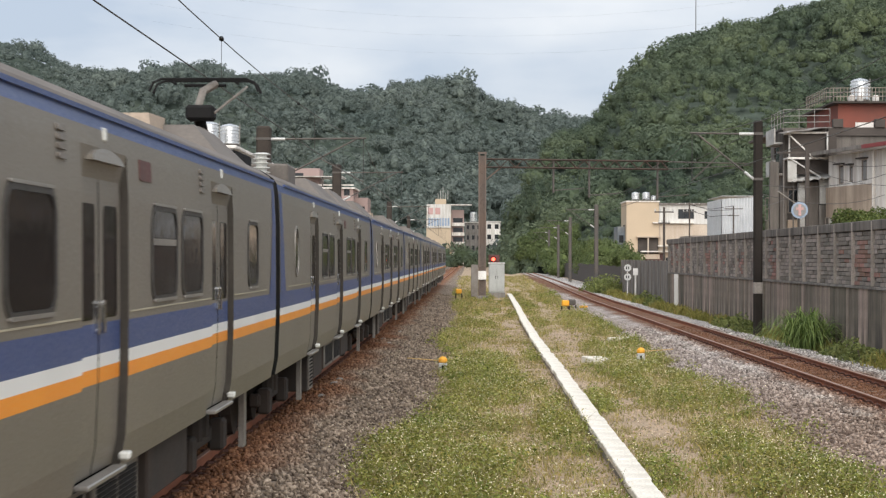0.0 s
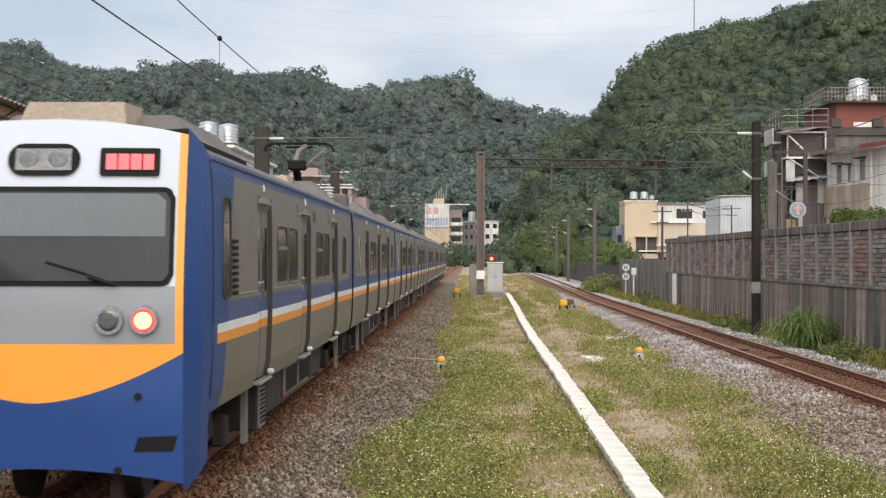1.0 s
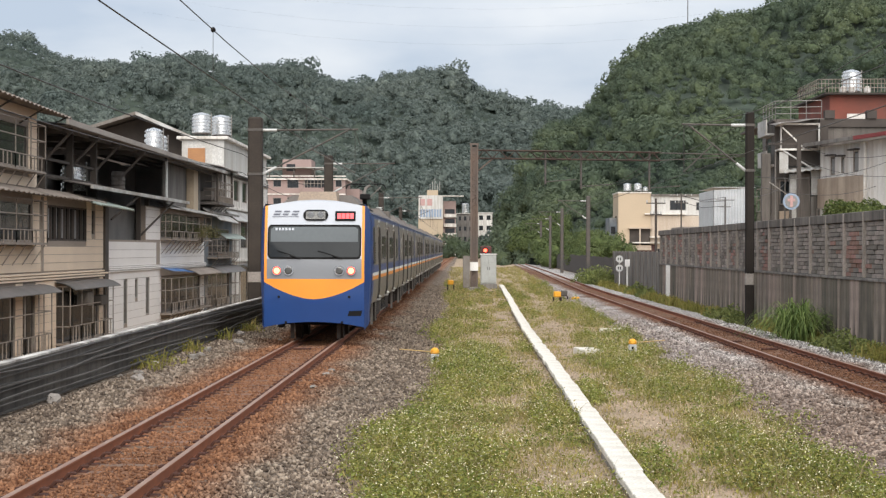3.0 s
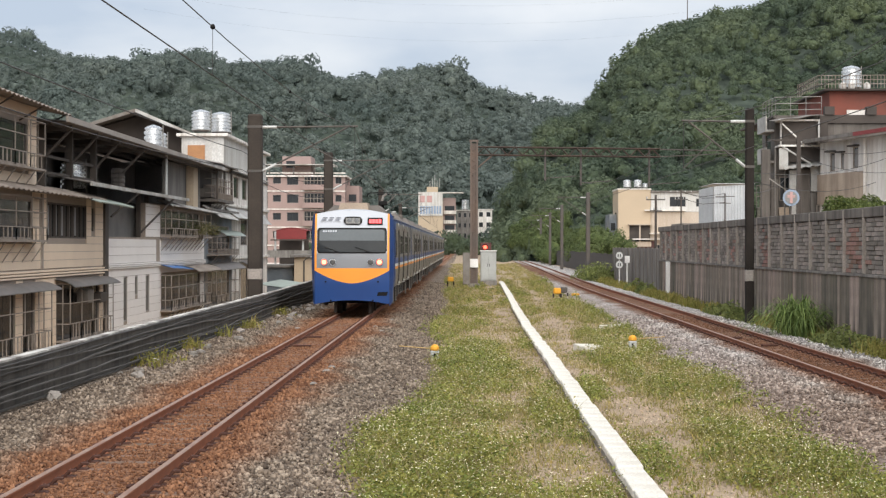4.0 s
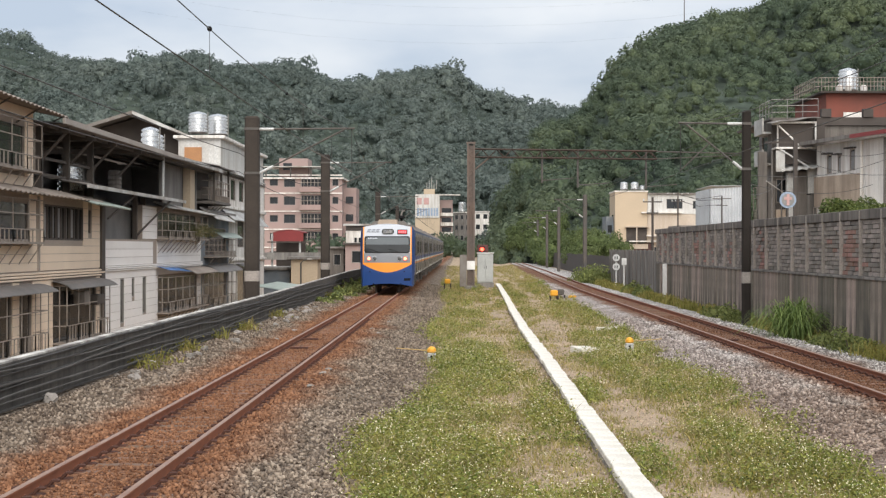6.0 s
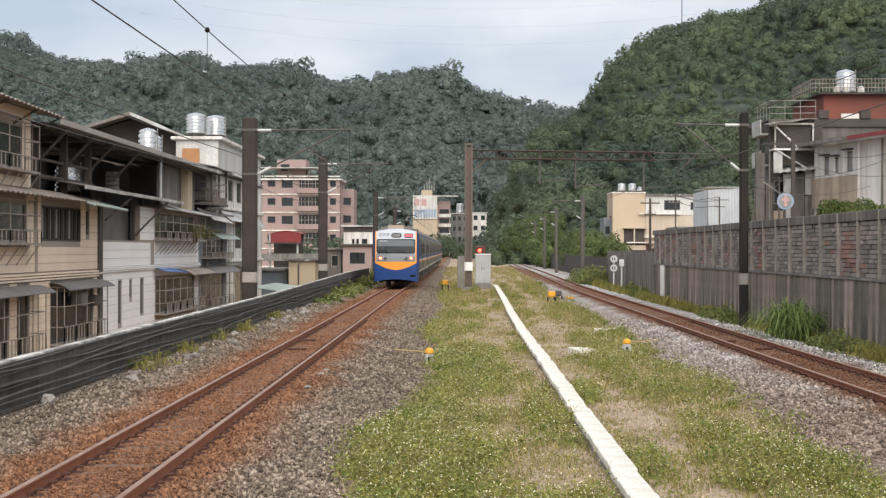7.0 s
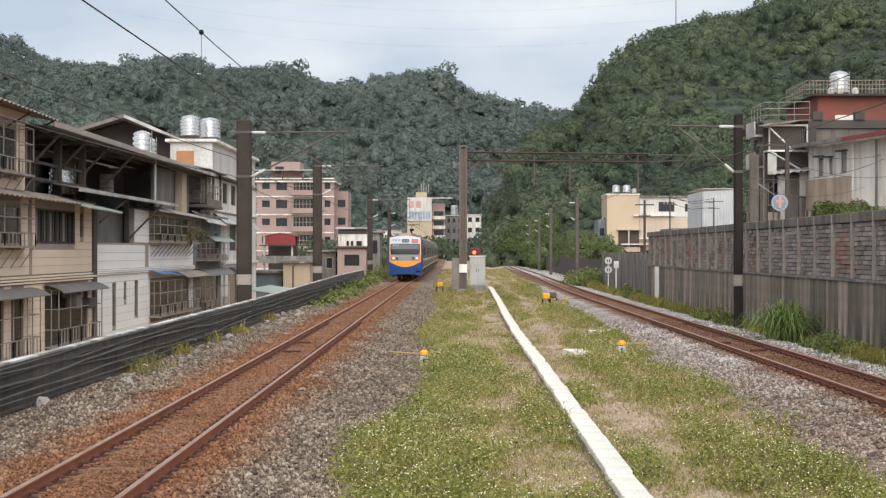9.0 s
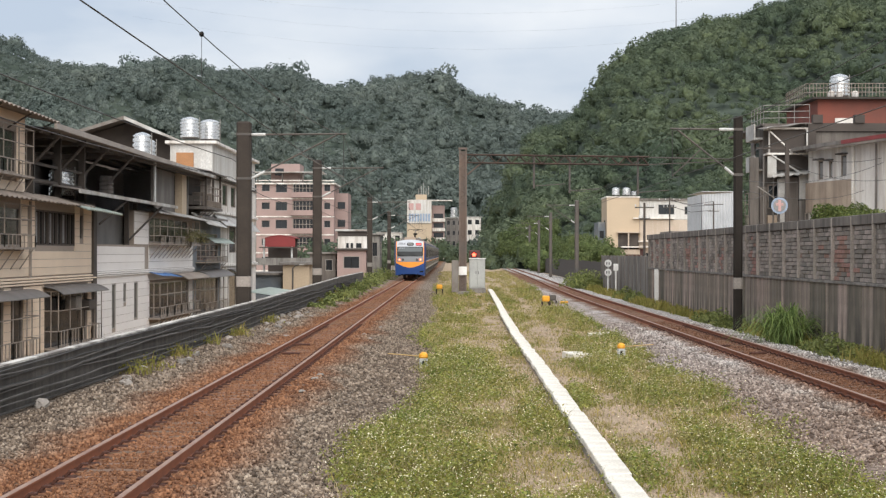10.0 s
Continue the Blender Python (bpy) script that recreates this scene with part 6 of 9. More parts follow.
small_house(-15.4, -12.6, 190, 197, 2.3, "oldrender", "low dark weathered house with a sheet roof", "greyrender", 2, 2)
small_house(-9.9, -8.7, 212, 218, 4.6, "concrete", "narrow brown concrete outbuilding", "concrete", 1, 2)
small_house(-13.4, -11.3, 139, 147, 1.45, "cream", "cream low house below the parapet", "greyrender", 0, 1)
small_house(-17.5, -13.7, 141, 149, 0.6, "bluegrey", "grey low house with flat roof", "greyrender", 0, 2)
rs = thing("red_roofed_shed", pose(-14.8, 152, 0), "open shed with a red sheet front and roof", "shed")
bow = [(-1.3 + 2.6 * k / 10, 3.72 + 0.24 * math.sin(math.pi * k / 10)) for k in range(11)]
part("roof_sheet", Build().prism(bow + [(x, z - 0.05) for x, z in reversed(bow)], -1.1, 4), M["redsheet"], rs)
part("front_panel", Build().prism([(-1.3, 2.95)] + [(x, z - 0.06) for x, z in bow] + [(1.3, 2.95)], -1.06, -1.0), M["redsheet"], rs, "red bow-topped sheet panel")
part("eaves_beam", Build().box(-1.8, 2.2, -1.2, -1.07, 2.82, 2.93), M["darkwood"], rs)
part("back_wall", Build().box(-1.5, 1.1, 3.4, 3.6, -3, 3.8), M["darkrender"], rs)
for x in (-1.4, 1.0):
    part("post", Build().box(x - 0.08, x + 0.08, -0.95, -0.8, -3, 3.6), M["insul"], rs)
part("parapet", Build().box(-2.2, 3.2, -1.3, -1.1, 1.35, 1.98), M["concrete"], rs)
ls = thing("lean_to_roof", pose(0, 0, 0), "low pale grey-green sheet roof behind the parapet", "roof")
corrugated([(-13.3, 114, -0.1), (-13.3, 128, -0.1), (-11.2, 128, -0.4), (-11.2, 114, -0.4)], ls, M["greensheet"], "roof_sheet", 18)
for x, y in ((-13.2, 114.3), (-11.3, 114.3), (-13.2, 127.7), (-11.3, 127.7)):
    part("post", Build().box(x - 0.06, x + 0.06, y - 0.06, y + 0.06, -3.4, -0.3), M["grey_steel"], ls)
lampst = thing("street_lamp", pose(-12.35, 136, -3), "small street lamp with a curved arm", "street lamp")
part("post", Build().cyl((0, 0, 0), (0, 0, 4.2), 0.07, n=8), M["grey_steel"], lampst)
part("arm", Build().tube([(0, 0, 4.2), (0.2, 0, 4.4), (0.6, 0, 4.5)], 0.04, 5), M["grey_steel"], lampst)
part("head", Build().box(0.5, 0.9, -0.1, 0.1, 4.44, 4.56, ch=0.03), M["palesheet"], lampst)


def town_building():
    h = thing("sign_building", pose(0, 580, 0), "cream five-storey building with a painted sign band", "building")
    x0, x1, top = -14.8, -6.6, 17.0
    fa = Facade("-y", 0.0)
    holes = [(-13.9 + 2.2 * k, -12.6 + 2.2 * k, z, z + 1.5) for k in range(3) for z in (-0.5, 2.6, 5.7)]
    wall(fa, h, x0, x1, -3, top, holes, M["cream"], 0.4, "front_wall")
    for q in holes:
        window(fa, h, *q, 2, "steel2")
    part("body", Build().box(x0, x1, 0.5, 14, -3, top), M["cream"], h)
    sign = part("sign_board", Build().box(x0 + 0.05, x1 - 0.1, -0.25, -0.02, 12.4, 20.2), M["tilewhite"], h, "faded white sign board with blue bars")
    for k in range(8):
        part("sign_bar", Build().box(x0 + 0.7 + k * 0.9, x0 + 1.3 + k * 0.9, -0.3, -0.25, 13.0, 15.6), M["signblue"], sign)
    for k in range(2):
        part("sign_bar", Build().box(x0 + 0.5 + k * 2.4, x0 + 2.2 + k * 2.4, -0.3, -0.25, 16.8, 19.0), M["signred"], sign)
    part("rooftop_room", Build().box(-12.0, -8.4, 2, 8, top, 22.0), M["cream"], h)
    part("roof_canopy", Build().box(-8.0, 0.2, 1, 8, 19.9, 20.2), M["dirtywhite"], h)
    for k in range(5):
        part("antenna", Build().cyl((-11 + k * 0.8, 4, 22), (-11 + k * 0.8, 4, 24 + (k % 3)), 0.09, n=5), M["palesheet"], h)
    wing = part("side_wing", Build().box(-6.6, -2.4, 3, 14, -3, 18.4), M["pink"], h)
    for f in range(5):
        part("wing_balcony", Build().box(-6.4, -2.2, 2.2, 3.0, 0.2 + f * 3.2, 1.3 + f * 3.2), M["dirtywhite"], wing)
        part("wing_window", Build().box(-6.0, -2.8, 2.93, 3.0, 1.4 + f * 3.2, 2.9 + f * 3.2), M["glass"], wing)


M["signblue"] = surf("faded_blue_lettering", (0.22, 0.30, 0.42, 1), (0.3, 0.36, 0.45, 1), 0.7, 0, 1, 10, 0)
M["signred"] = surf("faded_red_lettering", (0.5, 0.27, 0.25, 1), (0.48, 0.32, 0.3, 1), 0.7, 0, 1, 10, 0)
town_building()
small_house(-2.0, 3.5, 600, 612, 14.5, "greyrender", "distant grey town building with dark windows", "dirtywhite", 3, 5)
small_house(5.0, 10.2, 610, 622, 15.0, "dirtywhite", "distant white framed town building", "dirtywhite", 2, 5)
small_house(-24, -16, 560, 572, 9.0, "dirtywhite", "distant low white house among trees", "palesheet", 3, 3)
water_tank(0.8, 603, 14.7, 1.3, 3.6)
ov = thing("overpass", pose(0, 640, 0), "distant concrete footbridge over the railway", "bridge")
part("deck", Build().box(2, 26, -2, 2, 4.4, 5.4), M["concrete"], ov)
for x in (4, 12, 22):
    part("pier", Build().box(x - 0.6, x + 0.6, -1, 1, -3, 4.4), M["concrete"], ov)
tr = thing("blue_truck", pose(17, 639.2, 5.4), "small distant blue truck on the bridge", "truck")
part("body", Build().box(-3.5, 2.0, -0.9, 0.9, 0.5, 2.8, ch=0.05), M["tarp"], tr)
part("cab", Build().box(2.05, 3.6, -0.9, 0.9, 0.5, 2.3, ch=0.1), M["tarp"], tr)
for x in (-2.4, 2.6):
    part("wheel", Build().cyl((x, -0.95, 0.5), (x, 0.95, 0.5), 0.5, n=12), M["black"], tr)


def cream_building():
    h = thing("cream_building", pose(0, 280, 0), "cream rendered town building with a yellow tower", "building")
    fa, fb = Facade("-y", 0.0), Facade("-x", 24.8)
    part("tower", Build().box(24.8, 30.0, 0.0, 10, -3, 11.4, ch=0.02), M["cream"], h, "yellow stair tower")
    for f in range(3):
        part("tower_window", Build().box(24.74, 24.8, 3, 5, 0.5 + 3 * f, 1.8 + 3 * f), M["glass"], h)
    # Thin dark panel drawn for the shade inside the loggia.
    lg = part("tower_loggia", Build().box(26.6, 29.9, -0.05, -0.004, 3.1, 5.7), M["darkrender"], h, "dark panel standing in for a shaded loggia opening")
    part("loggia_rail", Build().box(26.4, 30.0, -0.9, -0.06, 2.3, 3.1), M["creampale"], lg)
    part("loggia_roof", Build().box(26.4, 30.2, -0.9, -0.06, 5.75, 5.9), M["creampale"], lg)
    part("loggia_post", Build().box(28.1, 28.3, -0.85, -0.65, 3.1, 5.75), M["creampale"], lg)
    part("wall_ledge", Build().box(29.0, 35.5, -0.5, -0.004, 8.0, 8.2), M["dirtywhite"], h)
    part("tower_parapet", Build().box(24.7, 30.1, -0.1, 10.1, 11.4, 11.6), M["dirtywhite"], h)
    part("grey_annex", Build().box(23.6, 24.75, 2, 10, -3, 7.5), M["bluegrey"], h)
    for f in range(3):
        part("annex_window", Build().box(23.8, 24.5, 1.94, 2.0, -0.5 + 2.7 * f, 0.7 + 2.7 * f), M["glass"], h)
    holes = [(33.0, 35.6, 8.7, 10.3), (37.2, 39.4, 8.7, 10.0)]
    wall(fa, h, 30.05, 40.5, 7.9, 11.0, holes, M["tilewhite"], 0.3, "upper_wall")
    for q in holes:
        window(fa, h, *q, 2, "steel2")
    part("upper_body", Build().box(30.05, 40.5, 0.6, 9, 7.9, 11.0), M["dirtywhite"], h)
    part("roof_edge", Build().box(30.0, 41.0, -0.4, 9.2, 11.0, 11.25), M["greyrender"], h)
    wall(fa, h, 30.05, 38.0, -3, 7.85, [(31, 33.4, 0.6, 2.6), (34.5, 36.4, 0.6, 2.6)], M["creampale"], 0.3, "lower_wall")
    window(fa, h, 31, 33.4, 0.6, 2.6, 2, "cage")
    window(fa, h, 34.5, 36.4, 0.6, 2.6, 2, "cage")
    part("lower_body", Build().box(30.05, 38, 0.6, 9, -3, 7.85), M["dirtywhite"], h)
    part("ledge", Build().box(29.8, 38.3, -1.0, 0, 4.3, 4.5), M["dirtywhite"], h)
    bal = part("balcony", Build().box(27.2, 31.5, -1.3, -0.02, -0.2, 1.0), M["creampale"], h)
    part("balcony_door", Build().box(27.6, 30.8, -0.04, -0.005, 1.0, 3.2), M["maroon"], bal)
    part("balcony_roof", Build().box(27.0, 31.7, -1.4, -0.02, 3.4, 3.6), M["dirtywhite"], bal)


M["creampale"] = surf("pale_cream_render", (0.55, 0.46, 0.37, 1), (0.47, 0.39, 0.315, 1), 0.8, 0, 0.3, 8, 0.1, stain=(0.42, 0.33, 0.25, 1), streak=0.5)
cream_building()
water_tank(26.4, 282, 11.6, 0.62, 1.5)
water_tank(28.1, 282, 11.6, 0.62, 1.5)
water_tank(29.4, 283, 11.6, 0.4, 1.0)
M["whitesheet"] = surf("white_corrugated_sheet", (0.52, 0.53, 0.54, 1), (0.43, 0.44, 0.45, 1), 0.5, 0.1, 0.5, 20, 0.05)
sh = thing("sheet_shed", pose(0, 200, 0), "white corrugated sheet building behind the wall", "shed")
corrugated([(28.6, 0, 3), (33.2, 0, 3), (33.2, 0.05, 9.5), (28.6, 0.05, 9.2)], sh, M["whitesheet"], "front_sheet", 14, 0.05)
corrugated([(28.6, 0.1, 3), (28.6, 12, 3), (28.6, 12, 9.2), (28.6, 0.1, 9.2)], sh, M["whitesheet"], "side_sheet", 20, 0.05)
part("roof", Build().box(28.55, 33.3, -0.1, 12, 9.5, 9.56), M["whitesheet"], sh)
part("lower_shed", Build().box(31, 36, -6, -1, -1, 5.4, ch=0.03), M["greyrender"], sh)
small_house(23.5, 28.0, 185, 195, 4.6, "greyrender", "dark low house with a sheet roof", "darksheet", 2, 2)


def utility_pole(x, y, base, top, arm):
    p = thing("utility_pole", pose(x, y, 0), "weathered utility pole with crossarms and cables", "utility pole", "utility poles")
    part("mast", Build().cyl((0, 0, base), (0, 0, top), 0.09, 0.07, 10), M["darkrender"], p)
    for k, dz in enumerate((0.3, 1.0)):
        part("crossarm", Build().box(-arm * (0.75 - 0.3 * k), arm * (0.75 - 0.3 * k), -0.04, 0.04, top - dz - 0.04, top - dz + 0.04), M["grey_steel"], p)
        for s in (-1, -0.4, 0.4, 1):
            part("insulator", Build().cyl((s * arm * (0.7 - 0.3 * k), 0, top - dz), (s * arm * (0.7 - 0.3 * k), 0, top - dz + 0.2), 0.04, n=6), M["insul"], p)


utility_pole(22.4, 180, -1, 8.2, 1.5)
utility_pole(26.9, 180, -1, 7.8, 1.3)
utility_pole(12.1, 110, -1, 5.6, 0.8)
rp = thing("utility_pole", pose(17.6, 92, 0), "thin rusty steel pole carrying house cables", "utility pole", "utility poles")
part("mast", Build().box(-0.1, 0.1, -0.1, 0.1, -1, 8.2), M["darkrender"], rp)
part("crossarm", Build().box(-1.6, 0.2, -0.05, 0.05, 7.9, 8.0), M["darkrender"], rp)
for z0, z1 in ((8.0, 7.4), (7.3, 6.9), (7.9, 7.8)):
    wire("house_cable", [(22.4, 180, z0), (24.6, 180, (z0 + z1) / 2 - 0.4), (26.9, 180, z1)], 0.025, "black cable sagging between utility poles", "house cables")


# ---------------------------------------------------------------- houses behind the brick wall
def terrace_house():
    h = thing("terrace_house", pose(0, 0, 0), "dilapidated grey concrete house with rooftop terrace railings", "house")
    fa, fb = Facade("-y", 101.0), Facade("-x", 17.95)
    holes = [(18.2, 18.9, 5.0, 6.4), (19.4, 20.3, 4.6, 6.4), (18.3, 20.1, 8.3, 9.5)]
    wall(fa, h, 17.95, 27.5, -1, 9.8, holes, M["oldrender"], 0.3, "front_wall")
    side = [(102.0, 103.1, 4.3, 6.0), (103.5, 104.6, 4.3, 6.0), (102.2, 104.2, 7.6, 9.0)]
    wall(fb, h, 101.31, 105.2, -1, 9.8, side, M["greyrender"], 0.3, "side_wall")
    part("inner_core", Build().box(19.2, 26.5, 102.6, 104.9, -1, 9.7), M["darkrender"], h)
    part("rear_block", Build().box(20.2, 27.5, 105.21, 113, -1, 9.8), M["oldrender"], h)
    for q in holes[:2]:
        window(fa, h, *q, 2, "cage")
    for q in side:
        window(fb, h, *q, 2, "cage")
    part("dark_fascia", Build().box(20.45, 27.6, 100.6, 101, 9.45, 9.92), M["darkrender"], h, "black stained parapet band")
    for x in (21.0, 23.4, 26.0):
        part("parapet_stub", Build().box(x - 0.28, x + 0.28, 100.5, 101.0, 9.93, 10.4), M["darkrender"], h)
    part("stained_panel", Build().box(20.9, 27.4, 100.75, 101, 8.0, 9.44), M["oldrender"], h)
    part("column", Build().box(20.45, 20.9, 100.5, 101, 6.5, 9.44), M["darkrender"], h)
    part("column", Build().box(25.0, 25.3, 100.55, 100.74, 8.0, 9.44), M["darkrender"], h)
    # loggia frame with its dark screen
    fr = part("loggia_frame", Build().box(17.95, 20.25, 99.6, 101, 9.5, 9.6), M["dirtywhite"], h)
    part("loggia_floor", Build().box(17.95, 20.25, 99.6, 101, 8.05, 8.15), M["dirtywhite"], fr)
    part("loggia_screen", Build().box(18.2, 20.1, 99.9, 99.95, 8.15, 9.5), M["darkrender"], fr, "dark brown screen")
    for x in (18.05, 20.2):
        part("frame_post", Build().box(x - 0.045, x + 0.045, 99.6, 99.7, 8.15, 9.5), M["palesheet"], fr)
    part("frame_brace", Build().tube([(18.1, 99.55, 9.35), (18.8, 99.55, 8.7), (19.4, 99.55, 8.1)], 0.05, 5), M["dirtywhite"], fr)
    part("frame_brace", Build().tube([(18.1, 99.5, 8.05), (20.0, 99.5, 6.9)], 0.05, 5), M["palesheet"], fr)
    part("loggia_panel", Build().box(17.95, 18.45, 99.55, 99.65, 6.75, 7.95), M["palesheet"], fr)
    # Dark sheet set here for the shaded recess below the loggia floor.
    part("loggia_wall", Build().box(18.46, 20.9, 100.0, 100.12, 7.2, 8.04), M["darkrender"], fr)
    corrugated([(17.6, 99.2, 9.5), (20.4, 99.2, 9.85), (20.4, 101, 10.0), (17.6, 101, 9.65)], h, M["greyrender"], "loggia_roof", 2)
    corrugated([(18.2, 99.0, 6.75), (20.9, 99.0, 7.05), (20.9, 101, 7.45), (18.2, 101, 7.15)], h, M["palesheet"], "awning_sheet", 6)
    for x0, x1, z0, z1, mt in ((17.0, 17.5, 3.0, 7.9, "oldrender"), (17.55, 17.95, 3.0, 6.2, "oldrender"), (18.6, 19.05, 3.4, 6.7, "palesheet"), (19.1, 19.75, 3.2, 6.75, "oldrender"),
                               (19.8, 20.7, 5.5, 6.9, "palesheet"), (19.78, 20.85, 4.2, 5.45, "greyrender"), (18.0, 18.55, 3.2, 4.6, "tanroof"), (19.8, 20.85, 3.0, 4.15, "oldrender")):
        part("wall_panel", Build().box(x0, x1, 99.85, 100.15, z0, z1, ch=0.01), M[mt], h)
    for x in (17.75, 18.3):
        part("drain_pipe", Build().cyl((x, 99.75, 3.0), (x, 99.75, 8.0), 0.04, n=6), M["greyrender"], h)
    part("awning_brace", Build().tube([(17.3, 99.0, 6.2), (18.6, 99.6, 5.4)], 0.035, 5), M["palesheet"], h)
    cage(fa, h, 18.2, 20.4, 3.4, 4.6, 0.9, 0.4)
    cage(fb, h, 101.9, 104.8, 4.1, 6.0, 0.4, 0.5)
    for z in (7.2, 9.0):
        part("side_balcony", Build().box(17.45, 17.95, 101.2, 104, z, z + 0.12).box(17.45, 17.53, 101.2, 104, z + 0.12, z + 0.9), M["palesheet"], h)
    railing(h, [(17.95, 100.9, 9.85), (20.6, 100.9, 9.9)], 1.1, 3, 3, 0.02, "steel2")
    railing(h, [(17.95, 100.9, 9.85), (17.95, 105, 9.85)], 1.1, 4, 3, 0.02, "steel2")
    part("roof_slab", Build().box(17.85, 27.6, 101.0, 113, 9.8, 9.92), M["oldrender"], h)
    red = part("red_room", Build().box(21.4, 27.5, 102.5, 112, 9.92, 11.45), M["redbrick"], h, "red painted rooftop room")
    part("red_room_roof", Build().box(21.0, 28, 102.0, 112.5, 11.45, 11.55), M["darkrender"], red)
    part("red_room_window", Build().box(22.4, 24.0, 102.44, 102.5, 10.05, 10.35), M["dirtywhite"], red)
    railing(h, [(20.6, 101.9, 11.55), (27.5, 101.9, 11.6)], 0.75, 34, 3, 0.02, "cage")
    railing(h, [(20.6, 101.9, 11.55), (20.6, 108, 11.55)], 0.75, 12, 3, 0.02, "cage")


def corrugated_house():
    h = thing("white_house", Matrix.Translation((20.2, 99.3, 0)) @ pose(0, 0, 0, 0, 0, 11.3) @ Matrix.Translation((-20.9, -100, 0)), "white two-storey house with narrow windows and sheet cladding", "house")
    fa, fb = Facade("-x", 20.9), Facade("-y", 80.0)
    slits = [(97.9, 98.55, 6.55, 7.6), (96.65, 97.1, 6.6, 7.5), (94.8, 95.5, 6.6, 7.75)]
    lower = [(98.0, 99.4, 3.2, 4.7), (94.6, 96.8, 3.2, 4.6)]
    wall(fa, h, 80.3, 100, -1, 8.2, slits + lower, M["cleanwhite"], 0.25, "front_wall")
    wall(fb, h, 20.9, 28, -1, 8.2, [], M["cleanwhite"], 0.25, "side_wall")
    part("inner_core", Build().box(22, 28, 81, 100, -1, 8.1), M["darkrender"], h)
    for q in slits:
        w = window(fa, h, *q, 1, "cage")
        b = Build()
        fa.box(b, q[0] - 0.15, q[1] + 0.15, q[3] + 0.02, q[3] + 0.1, 0, 0.3)
        part("window_hood", b, M["darkrender"], w)
        b = Build()
        fa.box(b, q[0] + 0.08, q[1] - 0.08, q[2] + 0.08, q[3] - 0.12, -0.058, -0.052)
        part("curtain", b, M["fadedwhite"], w, "pale curtain")
    for q in lower:
        window(fa, h, *q, 3, "cage")
    cage(fa, h, 97.6, 99.6, 3.1, 4.7, 0.35, 0.4)
    corrugated([(20.82, 80.1, 1.0), (20.82, 93.6, 1.0), (20.82, 93.6, 8.15), (20.82, 80.1, 8.15)], h, M["cleanwhite"], "sheet_cladding", 26, 0.05)
    b = Build()
    fa.box(b, 93.7, 100, 4.75, 6.4, 0.01, 0.16)
    part("tan_panel", b, M["stainedtan"], h, "stained tan band below the windows")
    corrugated([(20.1, 79.5, 8.3), (20.1, 100.5, 8.35), (24, 100.5, 9.0), (24, 79.5, 9.0)], h, M["darksheet2"], "roof_sheet", 30)
    part("roof_edge", Build().box(20.0, 20.15, 79.5, 93.5, 8.22, 8.42), M["redsheet"], h, "red roof edge strip")
    part("roof_edge", Build().box(20.0, 20.15, 93.52, 100.5, 8.22, 8.42), M["greyrender"], h)
    for u, r, mt in ((93.3, 0.09, "dirtywhite"), (90.5, 0.07, "greyrender"), (88.0, 0.06, "greyrender"), (85.6, 0.06, "greyrender")):
        part("drain_pipe", Build().cyl((20.6, u, 1), (20.6, u, 8.1), r, n=8), M[mt], h)


terrace_house()
corrugated_house()
water_tank(23.1, 104.5, 11.55, 0.58, 1.6)
for bx in (22.2, 22.7, 23.6):
    ob = tagged(part("white_bucket", Build().lathe([(0.16, 0), (0.2, 0.1), (0.2, 0.3), (0.1, 0.4), (0.0, 0.42)], 12, at=Matrix.Translation((bx, 102.6, 11.55))), M["cleanwhite"]), "white plastic bucket standing on the roof", "bucket", "buckets on the roof")
cs = thing("round_sign", pose(14.95, 80, 0), "round white sign with a red cross shape", "sign")
part("post", Build().cyl((0, 0, -1), (0, 0, 4.3), 0.05, n=8), M["grey_steel"], cs)
disc = part("disc", Build().cyl((0, -0.05, 4.6), (0, -0.1, 4.6), 0.29, n=24), M["fadedwhite"], cs)
part("disc_rim", Build().cyl((0, -0.04, 4.6), (0, -0.08, 4.6), 0.38, n=24), M["signblue"], disc)
part("cross_bar", Build().box(-0.06, 0.06, -0.12, -0.1, 4.36, 4.86), M["signred"], disc)
part("cross_bar", Build().box(-0.17, 0.17, -0.125, -0.105, 4.6, 4.72), M["signred"], disc)
for a, c in (((9.9, 60, 4.9), (20.7, 84, 6.8)), ((9.9, 60, 4.6), (20.7, 88, 5.6)), ((17.6, 92, 7.9), (20.6, 84, 7.0)), ((17.6, 92, 7.2), (20.6, 82, 5.9)), ((17.6, 92, 6.8), (9.9, 60, 4.2))):
    a, c = Vector(a), Vector(c)
    wire("house_cable", [tuple(a.lerp(c, k / 8) - Vector((0, 0, 0.8 * (k / 8) * (1 - k / 8) * 2))) for k in range(9)], 0.011, "black cable sagging towards the houses", "house cables")
mast = thing("radio_mast", pose(60.1, 470, 0), "thin dark mast on the wooded hilltop", "mast")
part("pole", Build().cyl((0, 0, 50), (0, 0, 72), 0.16, 0.1, 6), M["grey_steel"], mast)


